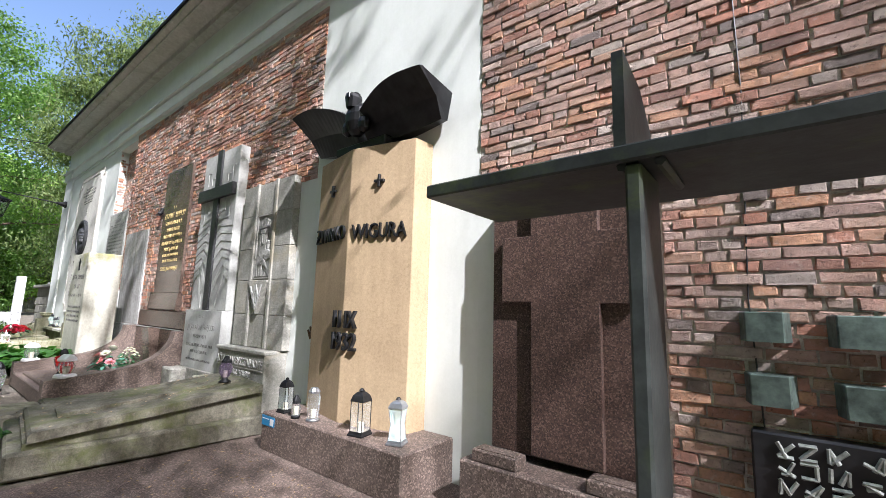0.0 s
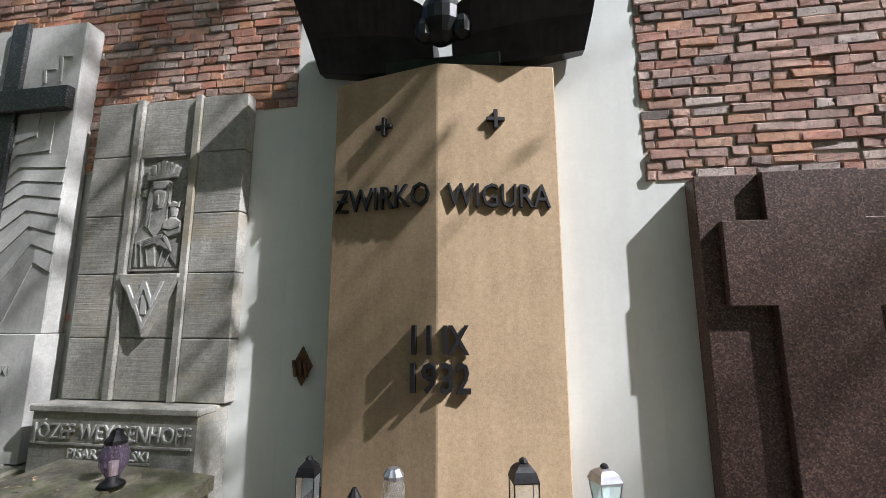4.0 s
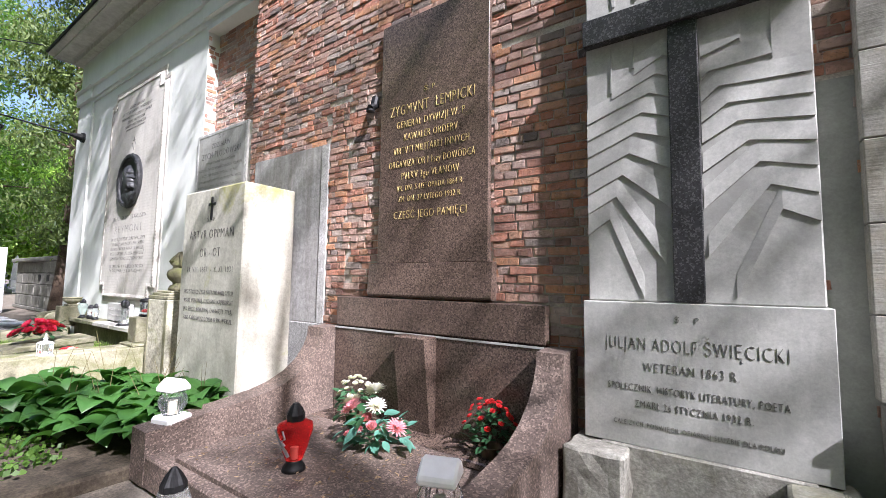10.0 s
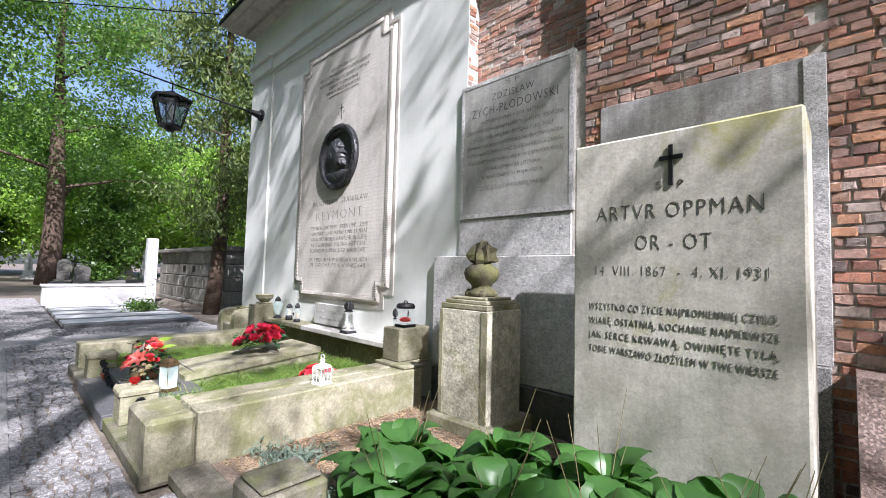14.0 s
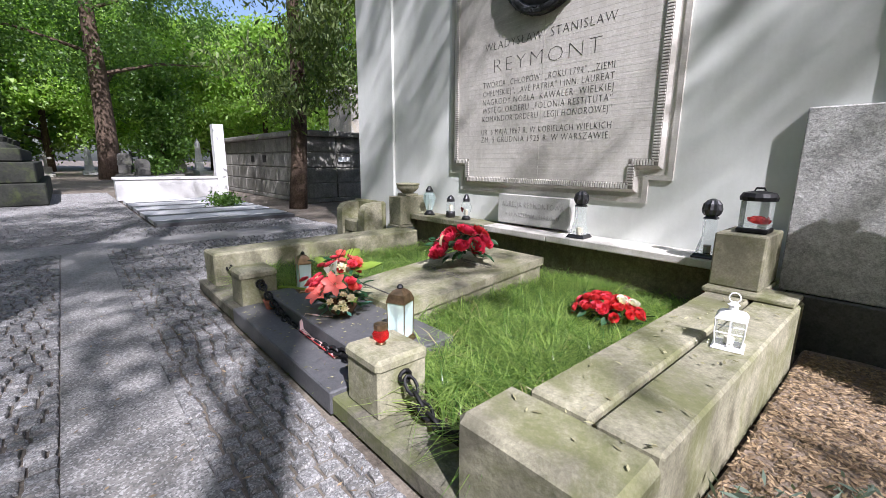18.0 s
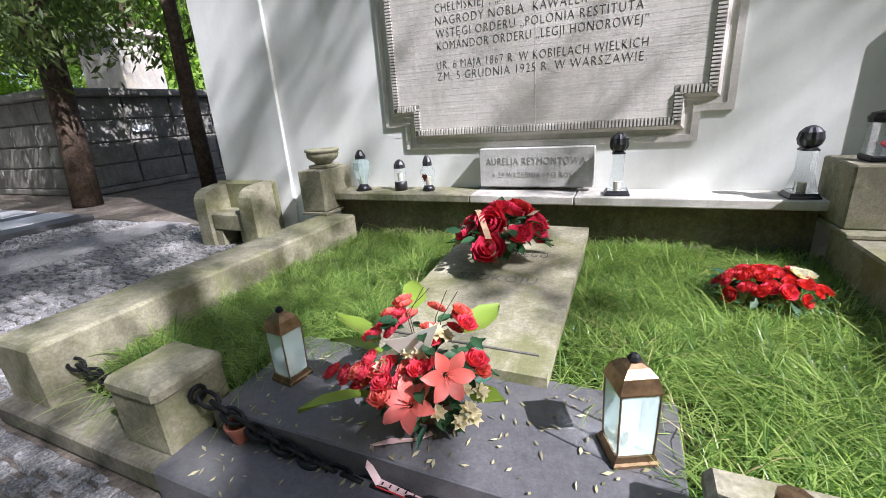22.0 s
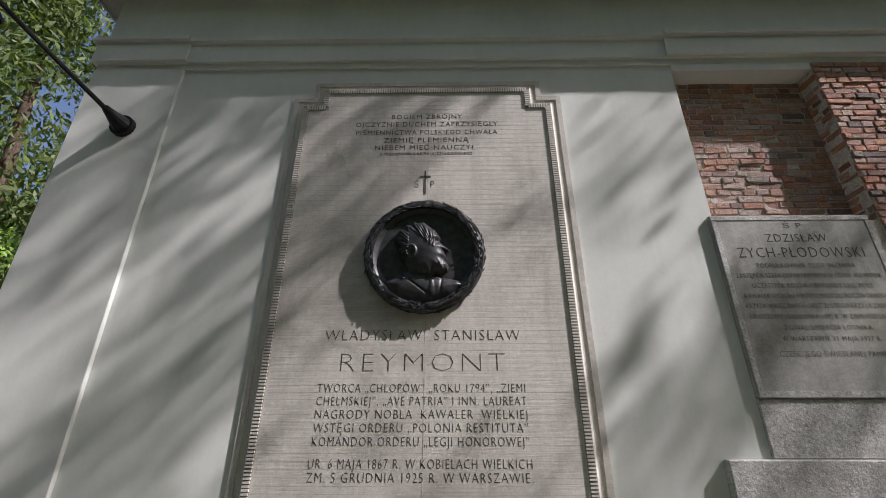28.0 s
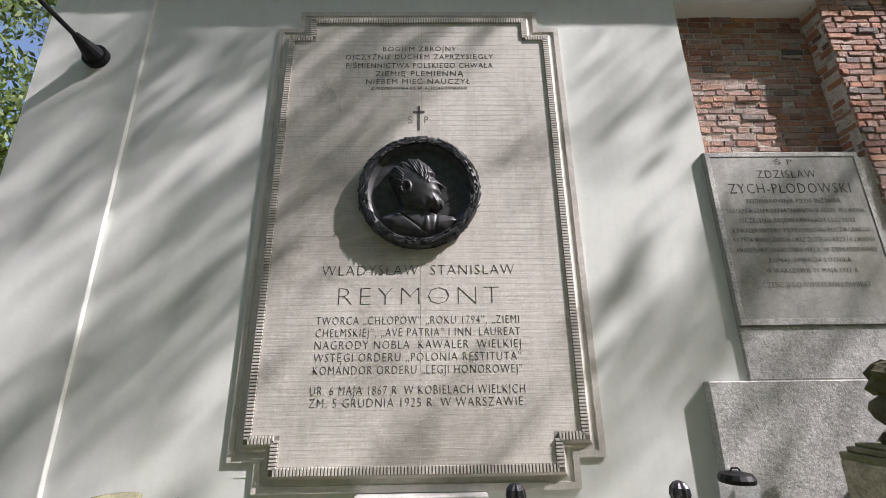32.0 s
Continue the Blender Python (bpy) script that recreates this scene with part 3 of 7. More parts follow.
for side in (-1, 1):
    star = box(-0.055, 0.055, -0.02, 0.01, -0.012, 0.012, 0.003)
    box(-0.012, 0.012, -0.021, 0.01, -0.06, 0.06, 0.003, star)
    ob = part("small_cross", star, LETTER_METAL, column, "small bronze cross")
    ob.matrix_basis = pose(0.34 * side, -0.31, 2.535, 0, 0, 12 * side)


def eagle():
    """A spread eagle whose wings overhang like two swept shells."""
    bm = bmesh.new()
    for side in (-1, 1):
        rows, steps = [], 14
        for n in range(steps + 1):
            u = n / steps
            x = side * (0.06 + 0.88 * u)
            tall = 1.0 if side < 0 else 0.93
            top = (x, -0.40 - 0.13 * math.sin(math.pi * 0.5 * min(1, 1.4 * u)) + 0.04 * u, tall * (0.27 + 0.20 * math.sin(math.pi * 0.62 * u ** 0.8)))
            low = (x - side * 0.05 * u, -0.22 + 0.10 * u, 0.0 + 0.10 * u ** 1.5)
            mid = (x - side * 0.015 * u, -0.24 - 0.06 * (1 - u), 0.5 * (top[2] + low[2]))
            rows.append([bm.verts.new(p) for p in (top, mid, low, (x - side * 0.05 * u, -0.03, low[2] + 0.02), (x, -0.03, top[2] - 0.05), (x, top[1] + 0.04, top[2] + 0.012))])
        for a, b in zip(rows, rows[1:]):
            for k in range(6):
                bm.faces.new((a[k - 1], a[k], b[k], b[k - 1]))
        bm.faces.new(rows[-1])
        bm.faces.new(rows[0])
    lathe([(0.04, 0.08), (0.10, 0.12), (0.135, 0.20), (0.14, 0.28), (0.115, 0.345), (0.085, 0.385), (0.06, 0.41)], 18, bm, (0, -0.34, 0), 0.8)
    lathe([(0.06, 0.34), (0.066, 0.39), (0.072, 0.44), (0.066, 0.475), (0.03, 0.482)], 9, bm, (0.0, -0.40, 0), 1.3)
    for x in (-0.045, 0.045):
        lathe([(0.02, 0.46), (0.024, 0.485), (0.006, 0.497)], 7, bm, (x, -0.40, 0), 1.6)
    tube([(0.02, -0.46, 0.455), (0.05, -0.50, 0.44), (0.06, -0.505, 0.395)], 0.026, 8, bm, 0.3)
    for x in (-0.10, 0.135):
        lathe([(0.01, 0.06), (0.055, 0.09), (0.06, 0.15), (0.045, 0.20), (0.01, 0.21)], 10, bm, (x, -0.37, 0.02))
    box(-0.36, 0.36, -0.30, -0.004, -0.055, 0.03, 0.01, bm)
    bmesh.ops.recalc_face_normals(bm, faces=bm.faces[:])
    return bm


single("eagle_statue", eagle(), BLACK_BRONZE, "black bronze eagle with spread wings on top of the column", "statue", (-3.16, 2.89, 3.085))

rhomb = thing("rhombic_bracket", (-4.13, 2.898, 1.07), "small rusty bronze rhombus fixed on the plaster", "bracket")
rhomb.scale = (1.25, 1.0, 1.25)
part("plate", prism([(0, 0), (0.055, 0.1), (0, 0.2), (-0.055, 0.1)], -0.02, 0, bevel=0.004), RUST, rhomb)
for x in (-0.03, 0, 0.03):
    part("tube", tube([(x, -0.02, 0.05), (x, -0.055, 0.16 - abs(x))], 0.011, 8), RUST, rhomb)

# ---- relief stone and the tomb before it ----
relief = thing("relief_gravestone", (-5.215, 2.90, GROUND), "grey sandstone gravestone with a crowned relief over a carved name", "gravestone")
COLS = [(-0.615, -0.287, -0.09), (-0.285, -0.225, -0.118), (-0.223, 0.198, -0.09), (0.20, 0.258, -0.118), (0.26, 0.615, -0.09)]
ROWS_Z = [0.83, 1.24, 1.68, 2.10, 2.55, 2.98]
for n, (a, b, y) in enumerate(COLS):
    if n in (1, 3):
        part("pilaster_strip", box(a, b, y, -0.002, 0.83, 2.99, 0.006), GREY_STONE, relief)
        continue
    for z0, z1 in zip(ROWS_Z, ROWS_Z[1:]):
        if n == 2 and z0 < 2.5 and z1 > 1.7:
            z0, z1 = z0, z1
            part("stone_block", box(a, b, y + 0.03, -0.002, z0 + 0.003, z1 - 0.003, 0.004), GREY_STONE, relief)
            continue
        lean = 0.0 if n == 2 else 0.012
        part("stone_block", worn(box(a, b, y - lean, -0.002, z0 + 0.0025, z1 - 0.0025, 0.005), 0.0025), GREY_STONE, relief)


def relief_shape():
    """Plain carved planes: a crowned, veiled bust holding a crowned child, in low relief."""
    bm = bmesh.new()
    ground, mid, near = -0.066, -0.095, -0.118
    box(-0.205, 0.19, ground, -0.058, 1.715, 2.545, 0, bm)
    for a, b, c, d in ((-0.215, -0.2, 1.70, 2.55), (0.185, 0.2, 1.70, 2.55), (-0.2, 0.185, 2.535, 2.55), (-0.2, 0.185, 1.70, 1.715)):
        box(a, b, -0.10, -0.058, c, d, 0, bm)
    # shoulders and cloak
    prism([(-0.198, 1.718), (0.183, 1.718), (0.183, 2.02), (0.10, 2.10), (0.02, 2.16), (-0.11, 2.16), (-0.15, 2.04), (-0.198, 1.97)], mid, ground, bm, 0.008)
    # veil and face
    prism([(-0.125, 2.02), (-0.03, 1.93), (0.055, 2.05), (0.075, 2.33), (0.03, 2.36), (-0.09, 2.35), (-0.12, 2.26)], -0.106, mid, bm, 0.008)
    lathe([(0.004, 0), (0.034, 0.015), (0.05, 0.07), (0.052, 0.13), (0.03, 0.16)], 12, bm, (-0.022, -0.103, 2.13), 0.42)
    prism([(-0.03, 2.17), (-0.014, 2.17), (-0.02, 2.25)], -0.135, -0.12, bm)
    prism([(-0.075, 2.285), (0.03, 2.285), (0.045, 2.345), (-0.085, 2.345)], -0.122, -0.10, bm, 0.006)
    # crown: a band and a fan of points
    prism([(-0.135, 2.35), (0.095, 2.37), (0.10, 2.405), (-0.135, 2.385)], near, ground, bm, 0.005)
    for k in range(7):
        a = -0.13 + 0.034 * k
        rise = 0.10 - 0.011 * abs(k - 3) ** 1.4
        prism([(a, 2.388 + 0.002 * k), (a + 0.03, 2.39 + 0.002 * k), (a + 0.034 + 0.006 * (k - 3), 2.40 + rise), (a + 0.006 * (k - 3) - 0.004, 2.40 + rise)], -0.108 - 0.006 * (k % 2), ground, bm, 0.004)
    # small angels beside the head
    for x, z in ((-0.165, 2.30), (-0.16, 2.23), (0.14, 2.36), (0.16, 2.29)):
        lathe([(0.004, 0), (0.026, 0.01), (0.032, 0.04), (0.012, 0.07)], 8, bm, (x, -0.068, z), 0.5)
    # child with its crown and halo
    lathe([(0.004, 0), (0.075, 0.0), (0.075, 0.006), (0.004, 0.007)], 18, bm, (0.105, 0, 0))
    halo = [v for v in bm.verts if v.co.z < 1.0]
    for v in halo:
        v.co = Vector((v.co.x, -0.072 - v.co.z, 2.12 + v.co.y))
    lathe([(0.004, 0), (0.03, 0.012), (0.038, 0.05), (0.03, 0.09), (0.004, 0.10)], 10, bm, (0.10, -0.098, 2.07), 0.6)
    prism([(0.062, 2.15), (0.14, 2.15), (0.15, 2.19), (0.125, 2.175), (0.10, 2.195), (0.078, 2.175), (0.055, 2.19)], near, ground, bm, 0.004)
    prism([(0.03, 2.04), (0.085, 2.075), (0.12, 2.075), (0.18, 2.04), (0.178, 1.96), (0.08, 1.93), (0.035, 1.97)], near, mid, bm, 0.008)
    prism([(0.035, 2.0), (0.10, 1.985), (0.17, 2.01), (0.17, 2.03), (0.10, 2.008), (0.04, 2.02)], -0.126, near, bm)
    # sleeves, hands and folds
    prism([(-0.195, 1.90), (-0.10, 1.93), (-0.02, 1.88), (0.0, 1.73), (-0.07, 1.73), (-0.10, 1.86)], -0.108, mid, bm, 0.006)
    prism([(0.18, 1.90), (0.12, 1.88), (0.10, 1.80), (0.16, 1.73), (0.182, 1.73)], -0.108, mid, bm, 0.006)
    for k in range(4):
        tube([(-0.09, -0.115, 1.875 + 0.014 * k), (-0.02, -0.13, 1.895 + 0.013 * k), (0.045, -0.132, 1.935 + 0.006 * k)], 0.008, 6, bm, 0.6)
        tube([(0.12 - 0.004 * k, -0.115, 1.83 + 0.012 * k), (0.085, -0.13, 1.885 + 0.012 * k), (0.05 + 0.006 * k, -0.132, 1.94)], 0.008, 6, bm, 0.6)
    for a, b, c, d in ((-0.16, 1.73, -0.17, 1.90), (-0.11, 1.73, -0.135, 1.91), (-0.06, 1.74, -0.09, 1.87), (0.02, 1.73, 0.05, 1.85), (0.07, 1.73, 0.12, 1.86), (-0.11, 2.02, -0.06, 2.28), (-0.085, 2.0, -0.075, 2.2), (0.05, 2.08, 0.055, 2.28)):
        tube([(a, -0.107, b), (c, -0.107, d)], 0.006, 5, bm, 0.6)
    return bm


carving = relief_shape()
for v in carving.verts:
    v.co.y = -0.072 + 0.62 * (v.co.y + 0.058)
part("relief_panel", carving, RELIEF_STONE, relief, "carved low relief of a crowned figure with a child")
crest = prism([(-0.235, 1.675), (0.215, 1.675), (0.215, 1.65), (-0.012, 1.25), (-0.235, 1.65)], -0.14, -0.09, bevel=0.004)
crest_part = part("crest", crest, GREY_STONE, relief, "carved triangular crest")
for pts in ([(-0.17, 1.60), (-0.145, 1.60), (-0.09, 1.5), (-0.03, 1.62), (-0.012, 1.62), (0.045, 1.5), (0.1, 1.62), (0.125, 1.62), (0.045, 1.44), (-0.02, 1.57), (-0.09, 1.44)],):
    part("monogram", prism(pts, -0.152, -0.139), PALE_STONE, crest_part)
part("monogram", prism([(-0.115, 1.50), (-0.012, 1.30), (0.095, 1.50), (0.07, 1.50), (-0.012, 1.345), (-0.09, 1.50)], -0.149, -0.139), PALE_STONE, crest_part)
part("monogram", prism([(-0.035, 1.40), (0.01, 1.40), (0.01, 1.53), (-0.035, 1.53)], -0.147, -0.139), PALE_STONE, crest_part)
part("base", worn(box(-0.60, 0.585, -0.28, -0.002, 0, 0.825, 0.012), 0.003), GREY_STONE, relief)
part("ledge", worn(box(-0.605, 0.59, -0.30, -0.13, 0.79, 0.835, 0.008), 0.003), GREY_STONE, relief)
lettering("name_letters", "JÓZEF WEYSSENHOFF", -0.01, -0.286, 0.635, 0.095, PALE_STONE, relief, 0.014, width=1.11, label="raised stone letters")
lettering("title_letters", "PISARZ POLSKI", -0.01, -0.286, 0.525, 0.06, PALE_STONE, relief, 0.012, width=0.56)
lettering("title_letters", "1860  1932", -0.01, -0.286, 0.435, 0.055, PALE_STONE, relief, 0.012, width=0.38)
for z0, z1 in ((0.600, 0.612), (0.505, 0.517), (0.415, 0.427)):
    part("fillet", box(-0.56 if z0 > 0.55 else -0.3, 0.55 if z0 > 0.55 else 0.28, -0.292, -0.28, z0, z1), GREY_STONE, relief)

tomb = thing("stepped_tomb", (-4.43, 2.45, GROUND), "low sloping tomb of mossy grey sandstone strewn with leaves", "tomb")
tomb.rotation_euler = (0, 0, radians(-6))
part("base", worn(box(-1.35, 0.03, -1.86, 0.12, 0, 0.20, 0.02), 0.010, 0.3, 3), TOMB_STONE, tomb)
part("body", worn(side_profile([(-1.76, 0.201), (0.08, 0.201), (0.08, 0.44), (-1.76, 0.25)], -1.18, -0.05), 0.006, 0.3, 3), TOMB_STONE, tomb)
part("lid", worn(side_profile([(-1.74, 0.255), (0.06, 0.442), (0.06, 0.515), (-1.72, 0.332), (-1.74, 0.31)], -1.14, 0.0), 0.006, 0.3, 3), TOMB_STONE, tomb)
part("raised_panel", worn(side_profile([(-1.55, 0.351), (-0.05, 0.505), (-0.05, 0.53), (-1.55, 0.378)], -0.75, -0.38), 0.004, 0.3, 2), TOMB_STONE, tomb)

side = thing("rubble_kerb", (-6.6, 1.55, GROUND), "low rough-hewn stone kerb between two tombs", "kerb")
for n, (a, b) in enumerate(((-1.05, -0.42), (-0.41, 0.28), (0.29, 0.86))):
    part("stone_block", worn(box(-0.42, 0.30, a, b, 0, 0.17 + 0.012 * n, 0.02), 0.02, 0.12, 4), TOMB_STONE, side)

# ---- stele with the black cross ----
stele = thing("cross_stele", (-6.575, 2.90, GROUND), "pale grey marble stele with chevrons and a black stone cross", "gravestone")
stele_slab = part("upper_slab", box(-0.575, 0.575, -0.15, -0.002, 1.266, 3.68, 0.008), PALE_STONE, stele)
name_slab = part("name_slab", worn(box(-0.595, 0.595, -0.20, -0.002, 0.43, 1.265, 0.004), 0.0035), PALE_STONE, stele)
part("cross_post", box(-0.085, 0.07, -0.185, -0.151, 1.27, 3.70, 0.006), BLACK_STONE, stele, "black polished stone")
part("cross_arm", box(-0.58, 0.56, -0.215, -0.151, 2.93, 3.11, 0.006), BLACK_STONE, stele, "black polished stone")
part("plinth", worn(box(-0.5, 0.5, -0.215, -0.002, 0, 0.43, 0.01), 0.006), HEWN_STONE, stele, "stained recessed plinth")
for a, b in ((-0.665, -0.33), (0.375, 0.66)):
    part("corner_block", worn(box(a, b, -0.42, -0.05, 0, 0.42, 0.015), 0.02, 0.08, 3), HEWN_STONE, stele, "rough-hewn block")


def shingle(upper, lower, top=-0.152, proud=-0.1595):
    """A carved plane between two bent lines, standing proud along its lower line."""
    bm = bmesh.new()
    rows = [[bm.verts.new((x, y, z)) for x, z in line] for line, y in ((upper, top), (lower, proud), (lower, -0.1505), (upper, -0.1505))]
    for p, q in zip(rows, rows[1:] + rows[:1]):
        for n in range(len(p) - 1):
            bm.faces.new((p[n], p[n + 1], q[n + 1], q[n]))
    for n in (0, -1):
        bm.faces.new([r[n] for r in rows])
    bmesh.ops.recalc_face_normals(bm, faces=bm.faces[:])
    return bm


INNER_Z = {-1: (1.29, 1.49, 1.82, 2.06, 2.25, 2.38, 2.50, 2.63, 2.755), 1: (1.30, 1.53, 1.80, 2.01, 2.18, 2.30, 2.42, 2.55, 2.66)}
for side in (-1, 1):
    inner, outer = (-0.09, -0.57) if side < 0 else (0.075, 0.57)
    at = lambda f: outer + (inner - outer) * f  # noqa: E731
    lines = []
    for k in range(9):
        f = 0.28 + 0.084 * k if side < 0 else 0.30 + 0.087 * k
        peak = 1.777 + 0.144 * k - 0.0025 * k * k if side < 0 else 1.772 + 0.139 * k - 0.003 * k * k
        ends = peak - (0.09 + 0.007 * k) if side < 0 else peak - 0.075 + 0.009 * k
        inner_f = min(1.0, (0.68 if side < 0 else 0.72) + 0.25 * k)
        start = 0.0 if k < 7 else (0.33, 0.61)[k - 7]
        lines.append([(at(start), ends + start * 0.1), (at(f), peak), (at(inner_f), INNER_Z[side][k])])
    for k, line in enumerate(lines):
        if k < 8:
            above = [(x, z + (lines[k + 1][1][1] - line[1][1]) * 0.96) for x, z in line]
        else:
            above = [(x, z + 0.11) for x, z in line]
        part("chevron", shingle(above, line), PALE_STONE, stele_slab, "carved chevron step")
    for f, low in ((0.33, 2.60), (0.61, 2.73)):
        x = at(f)
        part("chevron", box(min(x, x + 0.008 * side), max(x, x + 0.008 * side), -0.158, -0.151, low, 2.925), PALE_STONE, stele_slab, "carved upright edge")
    for k in range(2):
        x = at(0.35 + 0.28 * k)
        part("chevron", prism([(x, 3.18), (x - 0.02, 3.42 - 0.1 * k), (x + 0.09, 3.40 - 0.1 * k), (x + 0.09, 3.385 - 0.1 * k), (x + 0.006, 3.39 - 0.1 * k), (x + 0.018, 3.18)], -0.158, -0.151), PALE_STONE, stele_slab, "carved angular fold")
for text, z, size, width in (("Ś.   P.", 1.155, 0.035, 0.13), ("JULJAN ADOLF ŚWIĘCICKI", 0.985, 0.078, 0.88), ("WETERAN 1863 R.", 0.865, 0.055, 0.46),
                             ("SPOŁECZNIK, HISTORYK LITERATURY, POETA", 0.745, 0.043, 0.86), ("ZMARŁ 26 STYCZNIA 1932 R.", 0.655, 0.042, 0.56),
                             ("CAŁE ŻYCIE POŚWIĘCIŁ OFIARNEJ SŁUŻBIE DLA POLSKI", 0.545, 0.028, 0.80)):
    lettering("inscription", text, -0.02, -0.202, z, size, SOFT_LETTER, name_slab, 0.003, width=width, label="incised dark letters", thin=0.04 if size > 0.05 else 0.03)

# ---- granite tomb with the tall tablet ----
tall = thing("tablet_tomb", (-8.535, 2.90, GROUND), "dark red granite tomb, tall tablet between two curved side walls", "tomb")
tall_tablet = part("tablet", box(-0.59, 0.59, -0.055, -0.002, 1.53, 3.83, 0.006), BROWN_GRANITE, tall, "tall polished tablet")
part("ledge", side_profile([(-0.002, 1.225), (-0.085, 1.225), (-0.11, 1.25), (-0.085, 1.525), (-0.06, 1.53), (-0.002, 1.53)], -0.655, 0.645), BROWN_GRANITE, tall)
part("upper_plinth", box(-1.07, 1.075, -0.10, -0.002, 0.935, 1.215, 0.008), BROWN_GRANITE, tall)
part("back_wall", box(-1.04, 1.075, -0.13, -0.002, 0, 0.925, 0.006), BROWN_GRANITE, tall)
part("pillar", side_profile([(-0.131, 0.17), (-0.20, 0.17), (-0.30, 0.915), (-0.27, 0.925), (-0.131, 0.925)], -0.145, 0.165), BROWN_GRANITE, tall, "tapered pillar")
SWEEP = [(0.0, 0), (-1.70, 0), (-1.70, 0.345), (-1.1, 0.40)] + [(-1.0 + 0.72 * math.sin(a), 0.42 + 0.50 * (1 - math.cos(a))) for a in (0.2, 0.45, 0.7, 0.95, 1.2, 1.4, 1.57)] + [(-0.15, 0.925), (0.0, 0.925)]
part("side_wall", side_profile(SWEEP, -1.265, -1.045), PINK_GRANITE, tall, "curved granite side wall")
part("side_wall", side_profile(SWEEP, 1.08, 1.265), PINK_GRANITE, tall, "curved granite side wall")
part("kerb", box(-1.04, 1.075, -1.70, -1.58, 0, 0.20, 0.01), PINK_GRANITE, tall)
part("floor_slab", worn(box(-1.04, 1.075, -1.57, -0.131, 0, 0.12, 0.01), 0.006), PINK_GRANITE, tall)
part("flower_shelf", box(-1.0, 1.05, -0.42, -0.132, 0.121, 0.175, 0.01), BROWN_GRANITE, tall)
part("cover_slab", worn(box(-0.80, 0.70, -1.62, -0.55, 0.121, 0.24, 0.012), 0.004), PINK_GRANITE, tall, "granite cover slab strewn with twigs")
part("edge_strip", box(-1.04, 1.075, -0.138, -0.131, 0.915, 0.93), PALE_STONE, tall)
for text, z, size, width in (("Ś. P.", 3.07, 0.05, 0.13), ("ZYGMVNT  ŁEMPICKI", 2.90, 0.105, 0.92), ("GENERAŁ DYWIZJI W. P.", 2.775, 0.07, 0.76), ("KAWALER ORDERV", 2.65, 0.07, 0.58),
                             ("VIRTVTI MILITARI I INNYCH", 2.53, 0.07, 0.82), ("ORGANIZATOR I 1szy DOWÓDCA", 2.405, 0.07, 0.93), ("PVŁKV 3go VŁANÓW", 2.29, 0.07, 0.62),
                             ("VR. DN. 5 LISTOPADA 1864 R.", 2.185, 0.055, 0.72), ("ZM. DN. 27 LVTEGO 1932 R.", 2.085, 0.055, 0.68), ("CZEŚĆ JEGO PAMIĘCI", 1.93, 0.075, 0.78)):
    lettering("inscription", text, 0.0, -0.057, z, size, GOLD_PAINT, tall_tablet, 0.005, width=width, label="gilded incised letters", thin=0.032)
cctv = thing("wall_spotlight", (-9.22, 2.895, 3.10), "small black spotlight fixed on the bricks", "lamp")
part("body", tube([(0, -0.10, 0.06), (0.0, -0.05, 0.10), (0, -0.03, 0.19)], 0.038, 10), BLACK_IRON, cctv)
part("lens", lathe([(0.04, 0), (0.04, 0.02), (0.01, 0.025)], 12, None, (0, -0.10, 0.03)), LETTER_METAL, cctv)
part("bracket", box(-0.02, 0.02, -0.06, 0, 0.10, 0.18, 0.004), BLACK_IRON, cctv)

# ---- white stele ----
white = thing("white_stele", (-10.52, 2.26, GROUND), "weathered white stone stele with dark incised letters, yellow-green along its top", "gravestone")
white_block = part("block", worn(box(-0.57, 0.57, -0.26, 0.26, 0, 2.245, 0.012), 0.004, 0.5, 4), WHITE_STELE, white)
for text, z, size, width in (("Ś.  P.", 1.92, 0.04, 0.16), ("ARTVR OPPMAN", 1.755, 0.092, 0.83), ("OR - OT", 1.575, 0.092, 0.38), ("14. VIII. 1867  -  4. XI. 1931", 1.425, 0.06, 0.85),
                             ("WSZYSTKO CO ŻYCIE NAJPROMIENNIEJ CZYŁO,", 1.215, 0.043, 0.93), ("WIARĘ OSTATNIĄ, KOCHANIE NAJPIERWSZE", 1.13, 0.043, 0.93),
                             ("JAK SERCE KRWAWĄ, OWINIĘTE TYŁĄ,", 1.045, 0.043, 0.93), ("TOBIE WARSZAWO ZŁOŻYŁEM W TWE WIERSZE.", 0.96, 0.043, 0.93)):
    lettering("inscription", text, 0.0, -0.2625, z, size, CUT_LETTER, white_block, 0.003, width=width, label="incised dark letters", thin=0.034)
star = box(-0.012, 0.012, -0.272, -0.255, 1.93, 2.16, 0.003)
box(-0.06, 0.06, -0.272, -0.255, 2.075, 2.10, 0.003, star)
part("small_cross", star, LETTER_METAL, white, "small dark bronze cross")

behind = thing("granite_wall_slab", (-10.6, 2.90, GROUND), "bush-hammered grey granite wall slab with a pale frame", "gravestone")
part("slab", box(-0.70, 0.70, -0.025, -0.002, 0.92, 2.83, 0.005), CRACKED, behind)
part("frame", box(0.60, 0.71, -0.035, -0.026, 0.92, 2.82, 0.003), ROUGH_GRANITE, behind)
part("lower_slab", box(-0.70, 0.70, -0.06, -0.002, 0, 0.915, 0.006), GREY_GRANITE, behind)

